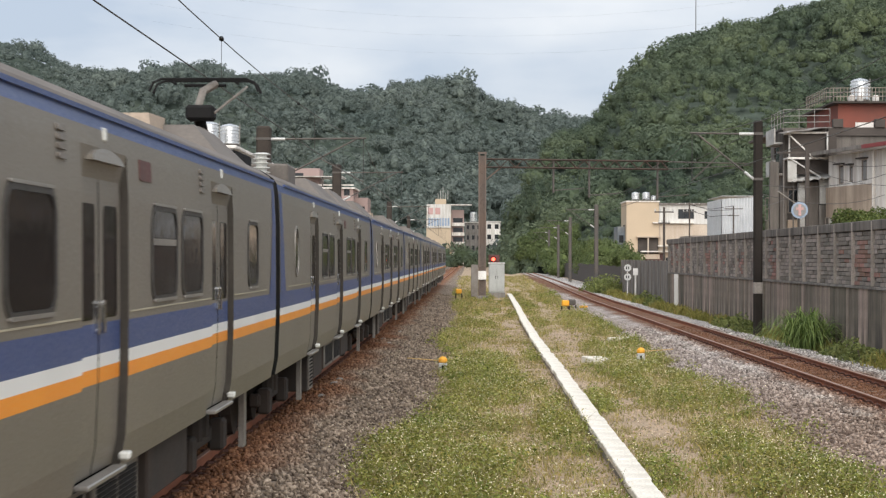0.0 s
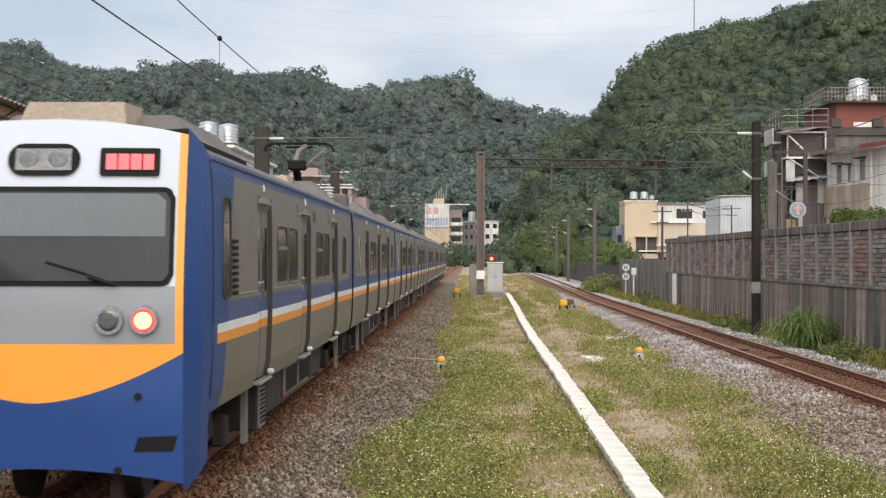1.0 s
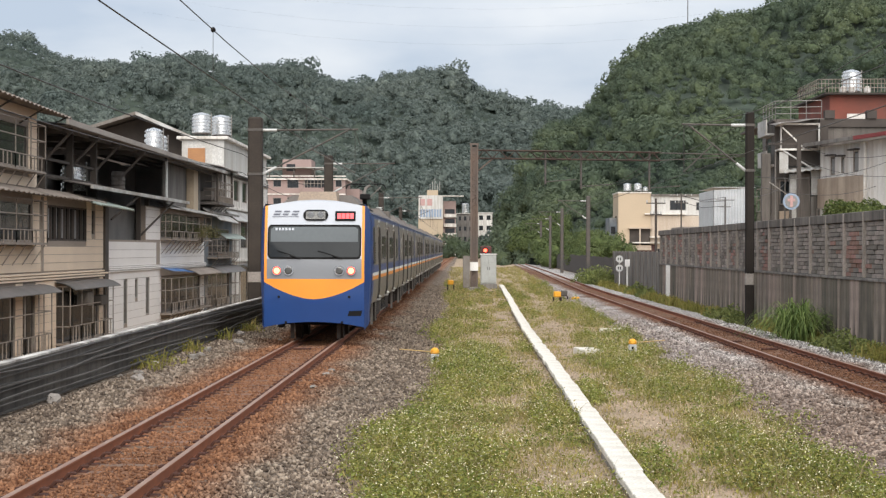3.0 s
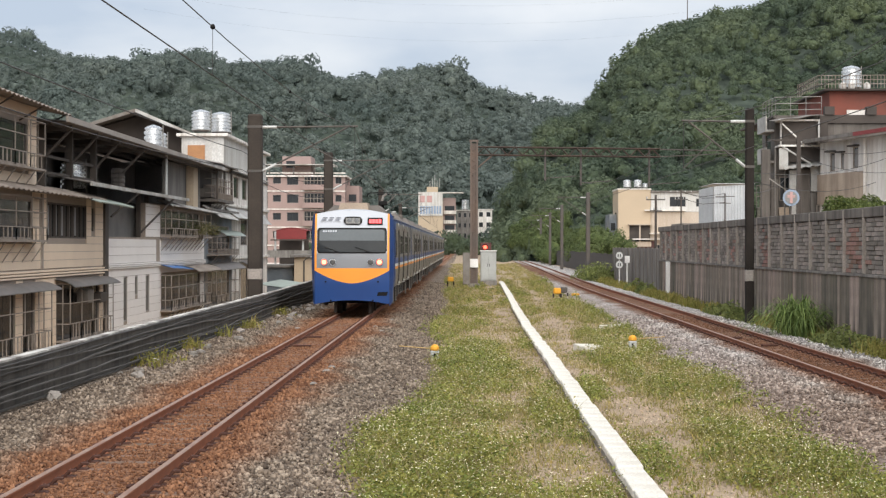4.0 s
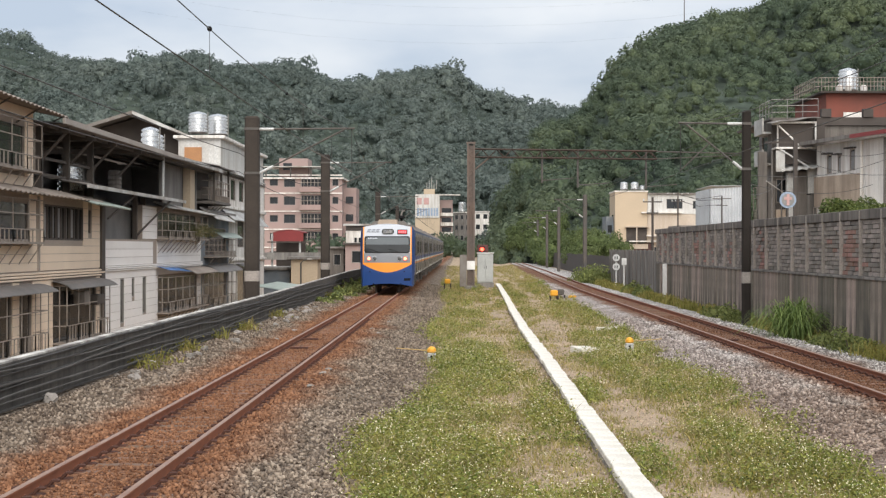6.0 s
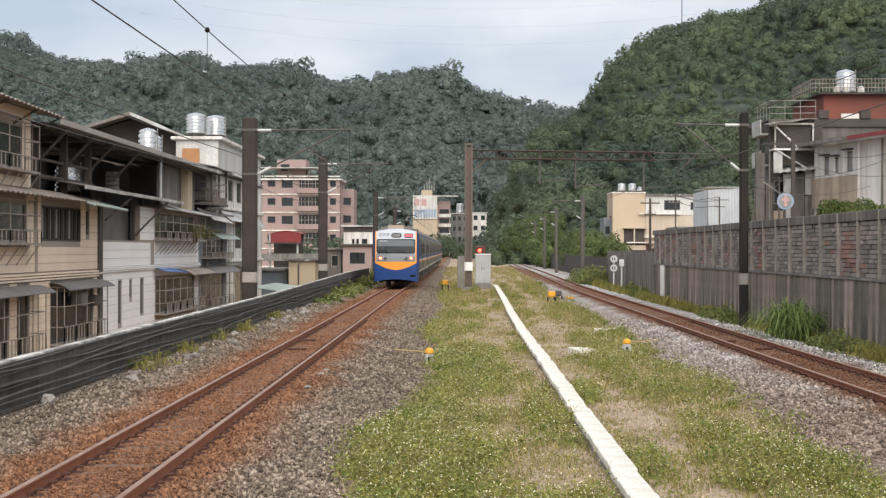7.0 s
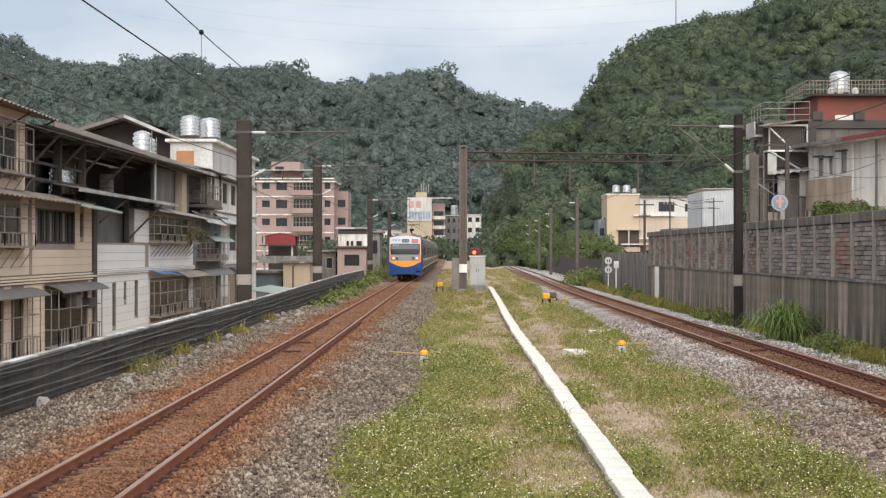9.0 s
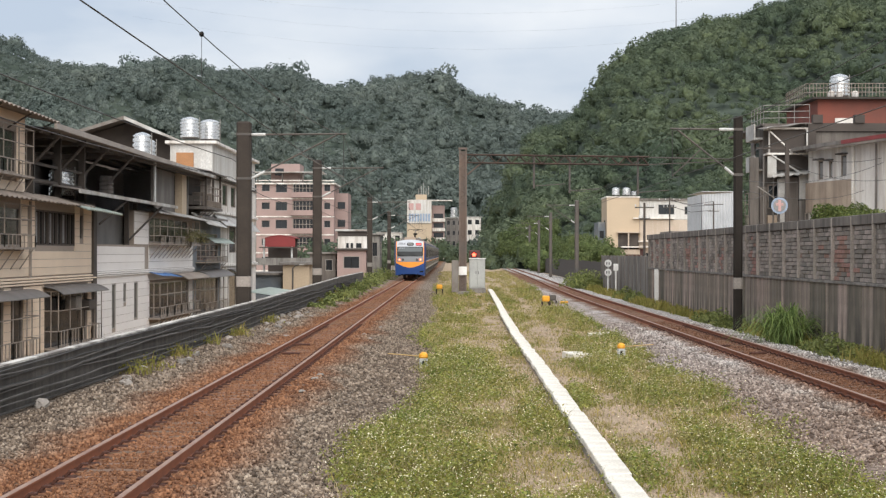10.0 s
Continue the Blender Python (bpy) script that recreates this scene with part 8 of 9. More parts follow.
def car_shell(y_start):
    """Body shell: the sides with their painted bands, recessed at the doors, and the roof."""
    b = Build()
    cuts = [y_start]
    for d in DOORS:
        cuts += [d - 0.72, d + 0.72]
    cuts.append(CAR_LEN)
    for k in range(len(cuts) - 1):
        y0, y1 = cuts[k], cuts[k + 1]
        inset = 0.085 if k % 2 else 0.0
        for s in (-1, 1):
            for i in range(len(SIDE) - 1):
                (xa, za), (xb, zb) = SIDE[i], SIDE[i + 1]
                ia, ib = (inset if za < 3.0 else 0), (inset if zb < 3.0 else 0)
                # Recess backs are black so the gaps round the door leaves look shaded.
                b.face([(s * (xa - ia), y0, za), (s * (xa - ia), y1, za), (s * (xb - ib), y1, zb), (s * (xb - ib), y0, zb)], 5 if inset and zb < 3.0 else BAND_MAT[i])
            if inset:
                # Jamb faces: dark rubber seal, also darkened for the recess shadow.
                for yy in (y0, y1):
                    for i in range(len(SIDE) - 1):
                        (xa, za), (xb, zb) = SIDE[i], SIDE[i + 1]
                        if zb < 3.1:
                            b.face([(s * xa, yy, za), (s * xb, yy, zb), (s * (xb - inset), yy, zb), (s * (xa - inset), yy, za)], 6)
    ring = [SIDE[-1]] + ROOF + [(-x, z) for x, z in reversed(ROOF[:-1])] + [(-SIDE[-1][0], SIDE[-1][1])]
    for (xa, za), (xb, zb) in zip(ring, ring[1:]):
        b.face([(xa, y_start, za), (xa, CAR_LEN, za), (xb, CAR_LEN, zb), (xb, y_start, zb)], 4)
    ends = SIDE + ROOF + [(-x, z) for x, z in reversed(ROOF[:-1])] + [(-x, z) for x, z in reversed(SIDE)]
    for yy in (y_start + 0.002, CAR_LEN - 0.002):
        b.face([(x, yy, z) for x, z in ends], 5)
    b.face([(-1.385, y_start, 0.93), (1.385, y_start, 0.93), (1.385, CAR_LEN, 0.93), (-1.385, CAR_LEN, 0.93)], 5)
    return b


def rounded(y0, y1, z0, z1, r, n=4):
    pts = []
    for cy, cz, a0 in ((y1 - r, z1 - r, 0), (y0 + r, z1 - r, 90), (y0 + r, z0 + r, 180), (y1 - r, z0 + r, 270)):
        for i in range(n + 1):
            a = radians(a0 + 90 * i / n)
            pts.append((cy + r * math.cos(a), cz + r * math.sin(a)))
    return pts


def side_plate(s, y0, y1, z0, z1, r, off, thick=0.02, mat=0, b=None):
    """A rounded plate lying on the car side."""
    b = b or Build()
    pts = rounded(y0, y1, z0, z1, r)
    n = len(pts)
    vs = [(s * (side_x(z) + off), y, z) for y, z in pts] + [(s * (side_x(z) + off - thick), y, z) for y, z in pts]
    fs = [tuple(range(n))] + [(i, (i + 1) % n, n + (i + 1) % n, n + i) for i in range(n)]
    return b.add(vs, fs, mat)


def side_ring(s, y0, y1, z0, z1, r, w, off):
    """A rounded frame round a window."""
    b = Build()
    o, i = rounded(y0 - w, y1 + w, z0 - w, z1 + w, r + w), rounded(y0, y1, z0, z1, r)
    n = len(o)
    lo = [(s * (side_x(z) - 0.01), y, z) for y, z in o]
    ho = [(s * (side_x(z) + off), y, z) for y, z in o]
    hi = [(s * (side_x(z) + off), y, z) for y, z in i]
    li = [(s * (side_x(z) - 0.01), y, z) for y, z in i]
    fs = []
    for k in range(3):
        fs += [(k * n + j, k * n + (j + 1) % n, k * n + n + (j + 1) % n, k * n + n + j) for j in range(n)]
    return b.add(lo + ho + hi + li, fs)


BODY_MATS = [M["steelbody"], M["blueband"], M["orange"], M["whiteband"], M["carroof"], M["black"], M["doorseal"]]


def carriage(cab, panto):
    label = ("grey commuter train carriage with blue, white and orange stripes" if not cab
             else "rear cab carriage with white, orange and blue front")
    car = thing("train_carriage", pose(0, 0, 0), label, "train carriage", "carriages of the train")
    part("body", car_shell(0.85 if cab else 0.15), BODY_MATS, car, smooth=True)
    for s in (-1, 1):
        for d in DOORS:
            for half in (-1, 1):
                y0, y1 = (d - 0.69, d - 0.016) if half < 0 else (d + 0.016, d + 0.69)
                b = Build()
                rows = [0.96] + [z for _, z in SIDE[1:8]] + [2.97]
                for za, zb, mt in zip(rows, rows[1:], [0, 0, 2, 3, 1, 0, 0, 0]):
                    xa, xb = side_x(za) - 0.055, side_x(zb) - 0.055
                    b.face([(s * xa, y0, za), (s * xa, y1, za), (s * xb, y1, zb), (s * xb, y0, zb)], mt)
                    for yy in (y0, y1):
                        b.face([(s * xa, yy, za), (s * xb, yy, zb), (s * (xb - 0.04), yy, zb), (s * (xa - 0.04), yy, za)], 5)
                leaf = part("door_leaf", b, BODY_MATS, car)
                yc = (y0 + y1) / 2
                part("door_window", side_plate(s, yc - 0.21, yc + 0.21, 1.98, 2.72, 0.06, -0.048), M["trainglass"], leaf)
                part("door_handle", side_plate(s, d + half * 0.09 - 0.03, d + half * 0.09 + 0.03, 1.88, 2.10, 0.02, -0.03, 0.03), M["chrome"], leaf)
            b = Build()
            pts = [(d + 0.5 * math.cos(radians(a)), 2.99 + 0.09 * math.sin(radians(a))) for a in range(0, 181, 20)]
            n = len(pts)
            b.add([(s * (side_x(z) + 0.03 - 0.2 * (z - 2.99)), y, z) for y, z in pts] + [(s * 1.40, y, z) for y, z in pts],
                  [tuple(range(n)), tuple(range(2 * n - 1, n - 1, -1))] + [(i, (i + 1) % n, n + (i + 1) % n, n + i) for i in range(n)])
            part("door_hood", b, M["steelbody"], car)
            part("door_lamp", Build().box(min(s * 1.40, s * 1.435), max(s * 1.40, s * 1.435), d - 0.04, d + 0.04, 3.13, 3.22, ch=0.01), M["lampglass"], car)
            b = Build().box(min(s * 1.36, s * 1.46), max(s * 1.36, s * 1.46), d - 0.6, d + 0.6, 0.93, 0.965, ch=0.008)
            part("door_step", b, M["steel2"], car)
            part("step_lamp", Build().box(min(s * 1.39, s * 1.47), max(s * 1.39, s * 1.47), d + 0.64, d + 0.74, 0.985, 1.045, ch=0.015), M["lampglass"], car)
        wins = [(6.3, 7.35), (7.65, 8.7), (11.75, 12.8), (13.1, 14.15), (17.35, 18.15)]
        for y0, y1 in wins:
            w = part("window", side_plate(s, y0, y1, 2.09, 2.73, 0.13, 0.004), M["trainglass"], car)
            part("window_frame", side_ring(s, y0, y1, 2.09, 2.73, 0.13, 0.045, 0.014), M["winframe"], w)
            if y0 in (6.3, 11.75):
                part("window_rail", side_plate(s, y0 + 0.03, y1 - 0.03, 2.47, 2.52, 0.01, 0.012, 0.01), M["steel2"], w)
            part("window_sill", side_plate(s, y0 + 0.05, y1 - 0.05, 2.045, 2.07, 0.01, 0.022, 0.02), M["steel2"], w)
            part("rain_strip", side_plate(s, y0 + 0.06, y1 - 0.06, 2.765, 2.785, 0.008, 0.022, 0.02), M["steel2"], w)
        if cab:
            w = part("cab_side_window", side_plate(s, 1.45, 1.98, 2.0, 2.95, 0.08, 0.012), M["trainglass"], car)
            part("window_frame", side_ring(s, 1.45, 1.98, 2.0, 2.95, 0.08, 0.025, 0.02), M["winframe"], w)
            for i in range(9):
                part("louvre_slat", side_plate(s, 2.15, 2.5, 2.0 + i * 0.065, 2.035 + i * 0.065, 0.01, 0.02), M["black"], car)
        else:
            w = part("end_window", side_plate(s, 2.0, 2.45, 2.15, 2.78, 0.21, 0.004), M["trainglass"], car)
            part("window_frame", side_ring(s, 2.0, 2.45, 2.15, 2.78, 0.21, 0.03, 0.014), M["steel2"], w)
        for y in (8.9, 14.2):
            for i in range(4):
                part("vent_slat", side_plate(s, y - 0.1, y + 0.1, 2.95 + i * 0.055, 2.985 + i * 0.055, 0.01, 0.02), M["palegrey"], car)
        if cab:
            bl = Build()
            zz = [0.93, 1.15, 1.4, 1.56, 1.75, 1.95, 2.2, 2.5, 2.8, 3.1, 3.19, 3.285]
            wid = [1.55, 1.62, 1.7, 1.74, 1.80, 1.85, 1.95, 2.02, 2.14, 2.35, 2.45, 2.6]
            for (za, wa), (zb, wb) in zip(zip(zz, wid), zip(zz[1:], wid[1:])):
                if za == 1.56:
                    wa = wb = 1.1
                bl.face([(s * (side_x(za) + 0.006), 0.86, za), (s * (side_x(za) + 0.006), wa, za), (s * (side_x(zb) + 0.006), wb, zb), (s * (side_x(zb) + 0.006), 0.86, zb)])
            part("cab_side_panel", bl, M["blue"], car, "deep blue painted cab side")
            # Black strip laid on for the shaded slot above the gutter.
            part("roof_slot", Build().box(min(s * 1.10, s * 1.30), max(s * 1.16, s * 1.27), 1.2, 4.6, 3.40, 3.47), M["black"], car)
        ends = [(19.95, 19.3, 19.7)] + ([] if cab else [(0.2, 0.85, 0.45)])
        for ya, yb_, yc_ in ends:
            bl = Build()
            zz = [1.95, 2.2, 2.5, 2.8, 3.1, 3.19]
            for za, zb in zip(zz, zz[1:]):
                fa_, fb_ = (za - 1.95) / 1.24, (zb - 1.95) / 1.24
                wa, wb = yb_ + (yc_ - yb_) * fa_ ** 0.6, yb_ + (yc_ - yb_) * fb_ ** 0.6
                bl.face([(s * (side_x(za) + 0.004), ya, za), (s * (side_x(za) + 0.004), wa, za), (s * (side_x(zb) + 0.004), wb, zb), (s * (side_x(zb) + 0.004), ya, zb)])
            part("end_panel", bl, M["blueband"], car, "blue painted end of the carriage side")
        for ya_, yb_ in ((2.3 if cab else 1.15, 4.2), (5.8, 9.35), (10.95, 14.7), (16.3, 19.0)):
            part("pin_stripe", side_plate(s, ya_, yb_, 2.0, 2.012, 0.003, 0.006, 0.01), M["pinstripe"], car)
        part("number_panel", side_plate(s, 11.3, 11.75, 2.93, 3.08, 0.02, 0.008), M["maroon"], car)
        part("gutter", Build().box(min(s * 1.385, s * 1.425), max(s * 1.385, s * 1.425), 0.9, 19.95, 3.285, 3.315), M["blueband"], car)
    # roof equipment
    units = [(1.9, 6.0), (17.2, 19.8)] if not panto else [(9.6, 13.8), (14.6, 18.2)]
    for y0, y1 in units:
        b = Build()
        lo, hi = [(-1.15, 3.46), (1.15, 3.46)], [(-0.8, 3.82), (0.8, 3.82)]
        vs = [(x, y, z) for y in (y0, y1) for x, z in lo] + [(x, y, z) for y in (y0 + 0.55, y1 - 0.55) for x, z in hi]
        b.add(vs, [(0, 1, 5, 4), (2, 3, 7, 6), (0, 2, 6, 4), (1, 3, 7, 5), (4, 5, 7, 6)])
        u = part("air_conditioner", b, M["carroof"], car)
        b = Build()
        for i in range(5):
            y = y0 + 1.0 + i * (y1 - y0 - 2.0) / 4
            b.box(-0.8, 0.8, y - 0.02, y + 0.02, 3.815, 3.835)
        part("roof_seam", b, M["carroof"], u)
        b = Build()
        vs = [(-0.6, y0 - 0.35, 3.56), (0.5, y0 - 0.35, 3.56), (0.5, y0 + 0.3, 3.56), (-0.6, y0 + 0.3, 3.56),
              (-0.52, y0 - 0.05, 3.9), (0.42, y0 - 0.05, 3.9), (0.46, y0 + 0.7, 3.9), (-0.56, y0 + 0.7, 3.9)]
        b.add(vs, [(0, 1, 5, 4), (1, 2, 6, 5), (2, 3, 7, 6), (3, 0, 4, 7), (4, 5, 6, 7)])
        part("air_intake_hood", b, M["tanroof"], u)
    if panto:
        b = Build().box(-0.55, 0.55, 2.6, 4.4, 3.72, 3.86)
        for x in (-0.5, 0.5):
            for y in (2.8, 4.2):
                b.cyl((x, y, 3.55), (x, y, 3.74), 0.07, n=8)
        p = part("pantograph_base", b, M["black"], car)
        part("lower_arm", Build().tube([(0, 4.0, 3.8), (-0.05, 3.1, 4.42)], 0.085, 6).box(-0.2, 0.2, 2.95, 3.25, 4.3, 4.52, ch=0.04), M["black"], p)
        part("upper_arm", Build().tube([(-0.05, 3.1, 4.48), (0.0, 3.3, 4.74), (0.15, 3.5, 4.86)], 0.06, 6).tube([(0.2, 3.0, 4.4), (0.6, 3.5, 4.82)], 0.018, 5), M["palegrey"], p)
        b = Build()
        for y in (3.35, 3.65):
            b.tube([(-0.78, y, 4.74), (-0.72, y, 4.87), (-0.6, y, 4.92), (0.6, y, 4.92), (0.72, y, 4.87), (0.78, y, 4.74)], 0.02, 5)
        b.tube([(-0.45, 3.35, 4.88), (-0.45, 3.65, 4.88)], 0.02, 5).tube([(0.45, 3.35, 4.88), (0.45, 3.65, 4.88)], 0.02, 5)
        b.tube([(-0.3, 3.5, 4.84), (0.3, 3.5, 4.84)], 0.025, 5)
        part("contact_head", b, M["black"], p)
        for x in (-0.5, 0.35):
            b = Build().lathe([(0.13, 0.0), (0.13, 0.02)] + [q for i in range(7) for q in ((0.09, 0.03 + i * 0.075), (0.16, 0.05 + i * 0.075), (0.09, 0.075 + i * 0.075))], 12, at=Matrix.Translation((x, 7.3, 3.58)))
            part("insulator", b, M["lampglass"], car)
        part("resistor_box", Build().box(-0.75, 0.75, 7.7, 8.9, 3.56, 3.95, ch=0.03), M["carroof"], car)
    # underframe
    for yb in (3.1, 16.9):
        b = Build()
        for s in (-1, 1):
            b.box(min(s * 0.85, s * 1.0), max(s * 0.85, s * 1.0), yb - 1.35, yb + 1.35, 0.38, 0.56, ch=0.03)
            for dy in (-1.05, 1.05):
                b.box(min(s * 0.95, s * 1.12), max(s * 0.95, s * 1.12), yb + dy - 0.16, yb + dy + 0.16, 0.28, 0.62, ch=0.03)
            b.cyl((s * 0.95, yb - 0.25, 0.5), (s * 0.95, yb - 0.25, 0.9), 0.12, n=10)
            b.cyl((s * 0.95, yb + 0.25, 0.5), (s * 0.95, yb + 0.25, 0.9), 0.12, n=10)
        b.box(-0.9, 0.9, yb - 0.3, yb + 0.3, 0.45, 0.8)
        bog = part("bogie", b, M["underframe"], car)
        for dy in (-1.05, 1.05):
            for s in (-1, 1):
                b = Build().cyl((s * 0.50, yb + dy, 0.43), (s * 0.63, yb + dy, 0.43), 0.43, n=20).cyl((s * 0.47, yb + dy, 0.43), (s * 0.50, yb + dy, 0.43), 0.455, n=20)
                part("wheel", b, M["underframe"], bog)
            part("axle", Build().cyl((-0.5, yb + dy, 0.43), (0.5, yb + dy, 0.43), 0.08, n=8), M["underframe"], bog)
        for s in (-1, 1):
            part("step_ladder", Build().box(min(s * 1.2, s * 1.26), max(s * 1.2, s * 1.26), yb + 1.55, yb + 1.78, 0.25, 0.93), M["palegrey"], car)
    for s in (-1, 1):
        for y0, y1, z0, mt in ((5.6, 6.3, 0.30, "palegrey"), (6.6, 8.2, 0.42, "underframe"), (8.5, 10.2, 0.46, "palegrey"), (10.4, 12.0, 0.46, "palegrey"), (12.5, 14.4, 0.46, "underframe")):
            u = part("equipment_box", Build().box(min(s * 0.55, s * 1.28), max(s * 0.55, s * 1.28), y0, y1, z0, 0.935, ch=0.02), M["underframe"], car)
            if mt == "palegrey":
                part("box_cover", Build().box(min(s * 1.28, s * 1.30), max(s * 1.28, s * 1.30), y0 + 0.03, y1 - 0.03, z0 + 0.03, 0.9), M["palegrey"], u)
                b = Build()
                for i in range(9):
                    z = z0 + 0.08 + i * (0.78 - z0) / 9
                    b.box(min(s * 1.295, s * 1.31), max(s * 1.295, s * 1.31), y0 + 0.12, (y0 + y1) / 2 - 0.04, z, z + 0.025)
                    b.box(min(s * 1.295, s * 1.31), max(s * 1.295, s * 1.31), (y0 + y1) / 2 + 0.04, y1 - 0.12, z, z + 0.025)
                part("grille", b, M["black"], u)
    part("pipe_run", Build().tube([(1.1, 5.2, 0.85), (1.1, 15, 0.85)], 0.04, 6).tube([(-1.1, 5.2, 0.85), (-1.1, 15, 0.85)], 0.04, 6), M["underframe"], car)
    part("coupling", Build().box(-0.9, 0.9, CAR_LEN - 0.01, CAR_LEN + 0.32, 1.0, 3.3, ch=0.04).box(-0.2, 0.2, CAR_LEN - 0.1, CAR_LEN + 0.35, 0.6, 0.9), M["black"], car, "black rubber gangway between carriages")
    if cab:
        cab_front(car)
    return car


def cab_front(car):
    def y_of(x, z):
        return 0.12 * (abs(x) / 1.285) ** 2.2 + 0.34 * max(0.0, (z - 1.9) / 1.8) ** 1.6 + 0.06 * max(0.0, (1.1 - z) / 0.8)

    def panel(fn_lo, fn_hi, x0=-1.285, x1=1.285, nx=28, nz=7, off=0.0):
        b = Build()
        xs = [x0 + (x1 - x0) * i / nx for i in range(nx + 1)]
        vs, fs = [], []
        for x in xs:
            a, c = fn_lo(x), fn_hi(x)
            for k in range(nz + 1):
                z = a + (c - a) * k / nz
                vs.append((x, y_of(x, z) - off, z))
        m = nz + 1
        for i in range(nx):
            for k in range(nz):
                fs.append((i * m + k, i * m + m + k, i * m + m + k + 1, i * m + k + 1))
        return b.add(vs, fs)

    def low(x):
        return 0.51 - 0.14 * (abs(x) / 1.285) ** 2

    def crescent(x):
        return 1.09 + 0.44 * (abs(x) / 1.285) ** 1.7

    def top(x):
        return 3.60 - 0.12 * (abs(x) / 1.285) ** 2.4

    part("lower_front", panel(low, crescent), M["blue"], car, "deep blue painted lower front", smooth=True)
    part("front_crescent", panel(crescent, lambda x: 1.61), M["orange"], car, "orange painted curved band", smooth=True)
    part("light_panel", panel(lambda x: 1.61, lambda x: 2.12, -1.215, 1.215), M["silver"], car, "silver grey panel with lights", smooth=True)
    part("upper_front", panel(lambda x: 2.12, top, -1.215, 1.215), M["trainwhite"], car, "white painted upper front", smooth=True)
    for s in (-1, 1):
        part("edge_stripe", panel(lambda x: 1.61, top, min(s * 1.215, s * 1.285), max(s * 1.215, s * 1.285), 2, 12), M["orange"], car)
    # nose between the front and the body
    zs = [0.3 + (3.54 - 0.3) * i / 10 for i in range(11)]
    body = SIDE + ROOF
    arc = np.linspace(-1.285, 1.285, 13)[1:-1]
    ring_a = [(-1.285, y_of(1.285, z), z) for z in zs] + [(x, y_of(x, top(x)), top(x)) for x in arc] + [(1.285, y_of(1.285, z), z) for z in reversed(zs)]
    zb = [0.5 + (3.3 - 0.5) * i / 10 for i in range(11)]
    arcb = np.linspace(-1.40, 1.40, 13)[1:-1]

    def roof_z(x):
        pr = [(0, 3.66), (0.45, 3.64), (0.9, 3.57), (1.22, 3.46), (1.36, 3.37), (1.40, 3.3)]
        return float(np.interp(abs(x), [p[0] for p in pr], [p[1] for p in pr]))

    ring_b = [(-side_x(z) - 0.004, 0.9, z) for z in zb] + [(x, 0.9, roof_z(x)) for x in arcb] + [(side_x(z) + 0.004, 0.9, z) for z in reversed(zb)]
    mid = [((a[0] * 0.35 + c[0] * 0.65) * 1.012, a[1] * 0.5 + c[1] * 0.5, a[2] * 0.45 + c[2] * 0.55) for a, c in zip(ring_a, ring_b)]
    n = len(ring_a)
    b = Build()
    for ra, rb in ((ring_a, mid), (mid, ring_b)):
        for i in range(n - 1):
            b.face([ra[i], ra[i + 1], rb[i + 1], rb[i]], 1 if 10 <= i < n - 11 else 0)
    part("nose", b, [M["blue"], M["trainwhite"]], car, "blue painted cheeks and white brow", smooth=True)

    def on(x, z, d=0.0):
        return (x, y_of(x, z) - d, z)

    def plate(pts, d, thick, mat, name, parent, label=""):
        b = Build()
        m = len(pts)
        b.add([on(x, z, d) for x, z in pts] + [on(x, z, d - thick) for x, z in pts],
              [tuple(range(m))] + [(i, (i + 1) % m, m + (i + 1) % m, m + i) for i in range(m)])
        return part(name, b, mat, parent, label)

    def corner(x, half, r):
        d = max(0.0, abs(x) - (half - r))
        return r - math.sqrt(max(0.0, r * r - d * d))

    ws = part("windscreen_surround", panel(lambda x: 2.12 + corner(x, 1.2, 0.1), lambda x: 3.0 - corner(x, 1.2, 0.1), -1.2, 1.2, 60, 6, 0.012), M["black"], car, "black rubber surround")
    b = panel(lambda x: 2.165 + corner(x, 1.16, 0.07), lambda x: 2.955 - corner(x, 1.16, 0.07), -1.16, 1.16, 50, 6, 0.02)
    part("windscreen", b, M["windscreen"], ws, "dark glass windscreen", smooth=True)
    # Lighter grey band laid over the upper half of the windscreen.
    part("sun_blind", panel(lambda x: 2.56, lambda x: 2.94 - corner(x, 1.12, 0.06), -1.12, 1.12, 30, 2, 0.023), M["upperband"], ws, "lighter grey upper band of the windscreen")
    for i in range(6):
        b = Build()
        b.face([on(-1.0 + i * 0.085, 2.855, 0.028), on(-0.945 + i * 0.085, 2.855, 0.028), on(-0.945 + i * 0.085, 2.915, 0.028), on(-1.0 + i * 0.085, 2.915, 0.028)])
        part("number_bar", b, M["trainwhite"], ws)
    for x0, x1 in ((-0.95, -0.35), (0.1, 0.72)):
        b = Build().tube([Vector(on(x0, 2.33, 0.05)), Vector(on((x0 + x1) / 2, 2.24, 0.06)), Vector(on(x1, 2.13, 0.05))], 0.012, 5)
        b.tube([Vector(on(x1, 2.13, 0.05)), Vector(on(x1 - 0.25, 2.2, 0.06))], 0.016, 5)
        part("wiper", b, M["black"], car, "black windscreen wiper")
    hl = plate(rounded(-0.29, 0.35, 3.10, 3.385, 0.135), 0.03, 0.05, M["black"], "headlight_housing", car, "black oval headlight housing")
    part("headlight_lens", panel(lambda x: 3.145, lambda x: 3.34, -0.22, 0.28, 6, 2, 0.036), M["lamplens"], hl)
    for x in (-0.10, 0.16):
        b = Build().cyl(on(x, 3.242, 0.038), on(x, 3.242, 0.055), 0.085, 0.07, 14)
        part("headlight_bulb", b, M["dimlens"], hl)
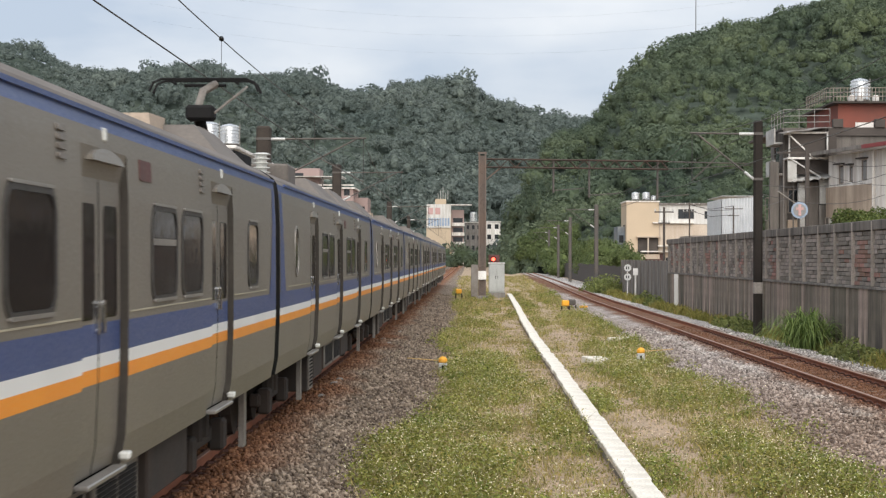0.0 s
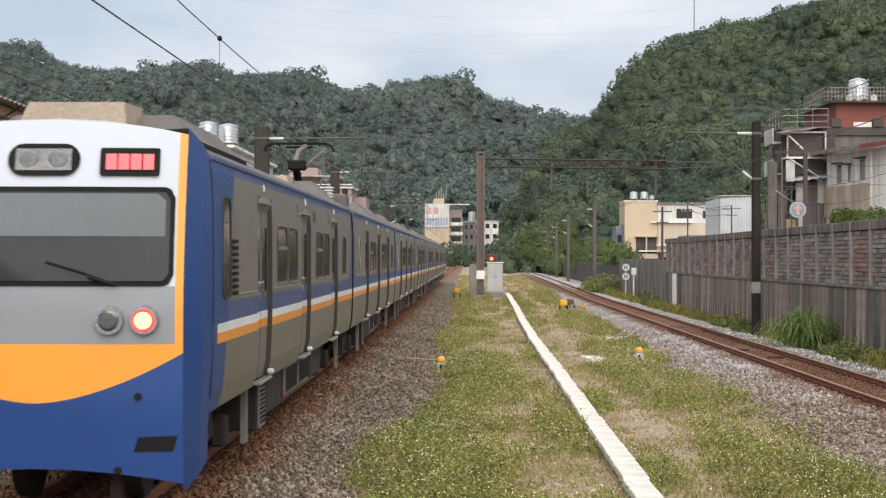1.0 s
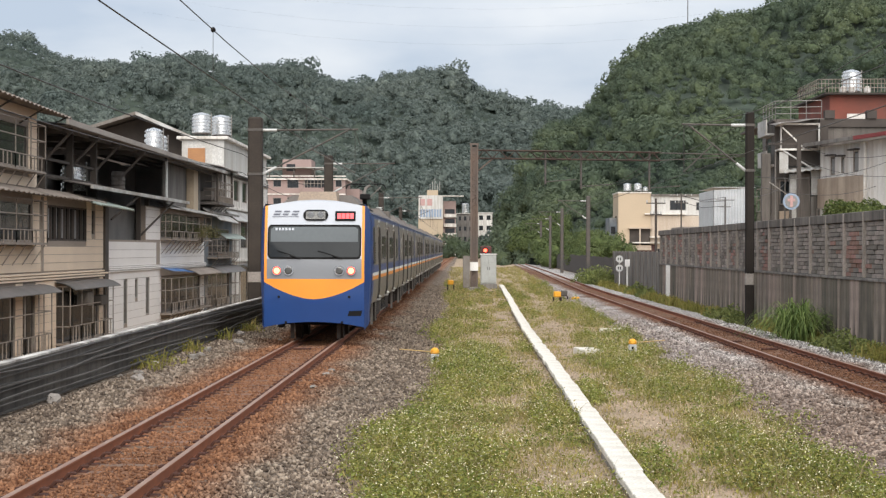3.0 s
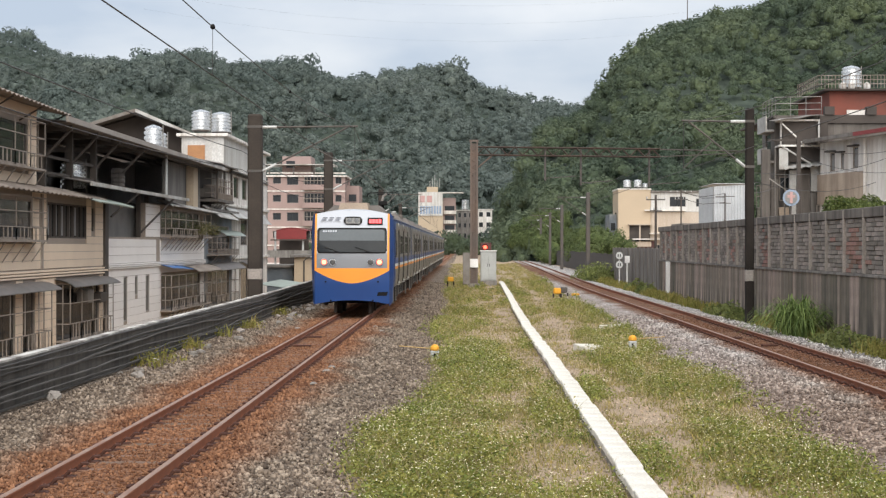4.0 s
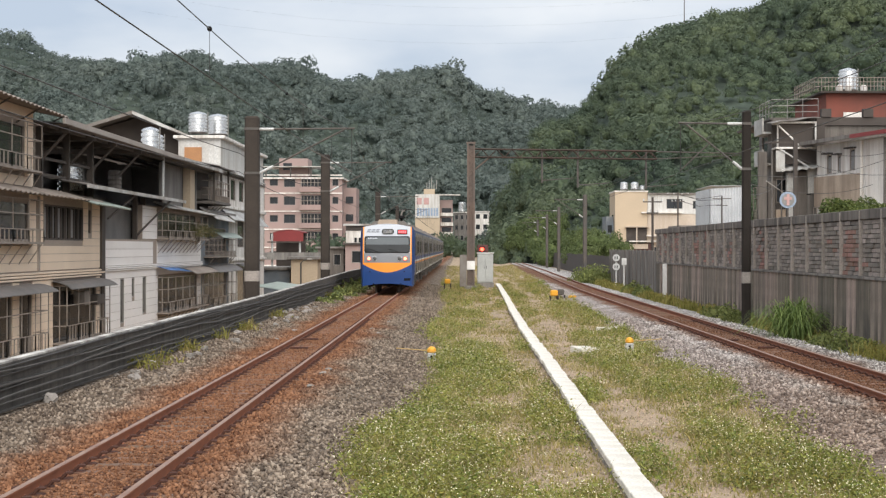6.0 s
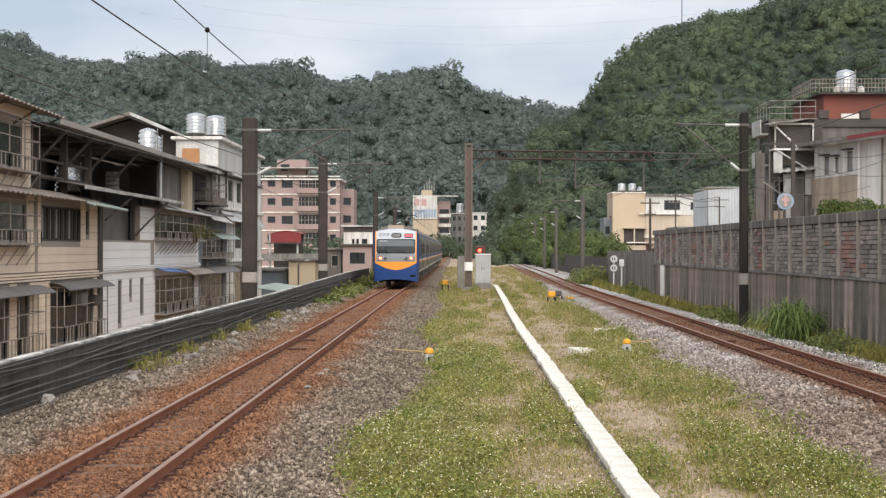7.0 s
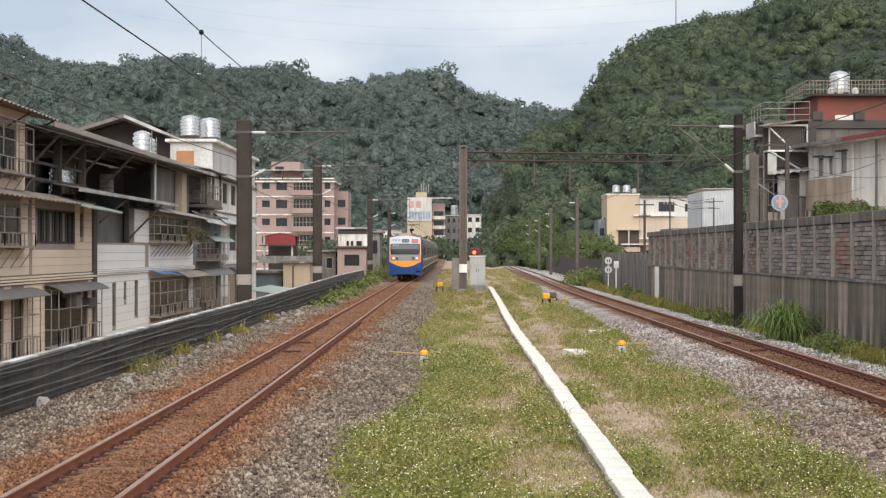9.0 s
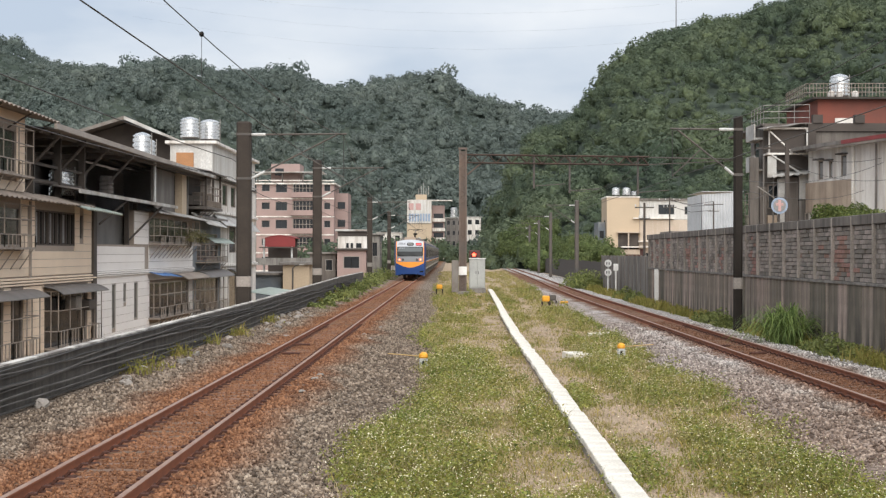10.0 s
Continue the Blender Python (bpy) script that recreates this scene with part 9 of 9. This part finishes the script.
    dp = plate(rounded(0.53, 1.05, 3.10, 3.35, 0.02), 0.03, 0.05, M["black"], "destination_display", car, "black display with red glowing characters")
    for i in range(4):
        b = Build()
        x = 0.585 + i * 0.108
        b.face([on(x, 3.155, 0.038), on(x + 0.092, 3.155, 0.038), on(x + 0.092, 3.295, 0.038), on(x, 3.295, 0.038)])
        part("display_bar", b, M["redled"], dp)
    for s in (-1, 1):
        for x, mt, nm in ((0.95, "taillamp", "tail_light"), (0.65, "lamplens", "marker_light")):
            c = s * x
            ring = part(nm, Build().cyl(on(c, 1.82, 0.0), on(c, 1.82, 0.05), 0.135, 0.125, 20), M["chrome"], car)
            if mt == "taillamp":
                part("lens_rim", Build().cyl(on(c, 1.82, 0.045), on(c, 1.82, 0.058), 0.108, 0.10, 18), M["tailrim"], ring)
            part("lens", Build().cyl(on(c, 1.82, 0.05), on(c, 1.82, 0.068), 0.085 if mt == "taillamp" else 0.095, 0.07, 18), M[mt], ring)
    # painted mark in plain slanted bars
    b = Build()
    for xa, xb in ((-1.07, -0.90), (-0.83, -0.68), (-0.60, -0.44)):
        for za, zb in ((3.25, 3.285), (3.325, 3.36)):
            la, lb = (za - 3.25) * 0.5, (zb - 3.25) * 0.5
            b.face([on(xa + la, za, 0.02), on(xb + la, za, 0.02), on(xb + lb, zb, 0.02), on(xa + lb, zb, 0.02)])
    b.face([on(-1.1, 3.20, 0.02), on(-0.4, 3.20, 0.02), on(-0.4, 3.212, 0.02), on(-1.1, 3.212, 0.02)])
    part("painted_mark", b, M["markgrey"], car)
    part("step_recess", Build().add([on(0.86, 0.66, 0.006), on(1.2, 0.66, 0.006), on(1.24, 0.80, 0.006), on(0.9, 0.79, 0.006)], [(0, 1, 2, 3)]), M["black"], car)
    for x, z in ((0.9, 1.15), (-0.9, 1.15), (0.72, 0.5), (-0.72, 0.5)):
        part("bolt_cap", Build().cyl(on(x, z, 0), on(x, z, 0.03), 0.035, 0.03, 10), M["black"], car)
    part("jumper_box", Build().box(-0.9, 0.9, 0.9, 1.5, 0.42, 0.9), M["black"], car)
    for s in (-1, 1):
        part("guard_iron", Build().box(min(s * 0.55, s * 0.65), max(s * 0.55, s * 0.65), 0.6, 0.7, 0.06, 0.6), M["underframe"], car)


rear = carriage(True, False)
second = carriage(False, True)
third = carriage(False, False)
cars = [rear, second, third]
for i in range(5):
    cars.append(copy_thing(third, pose(0, 0, 0)))


def motions():
    for i, ob in enumerate(cars):
        rows = []
        for k in range(11):
            rows.append((float(k), pose(-3.81, 1.2 + 13.9 * k + 0.2 * k * k + 20.3 * i, 0)))
        walk(ob, rows)


motions()
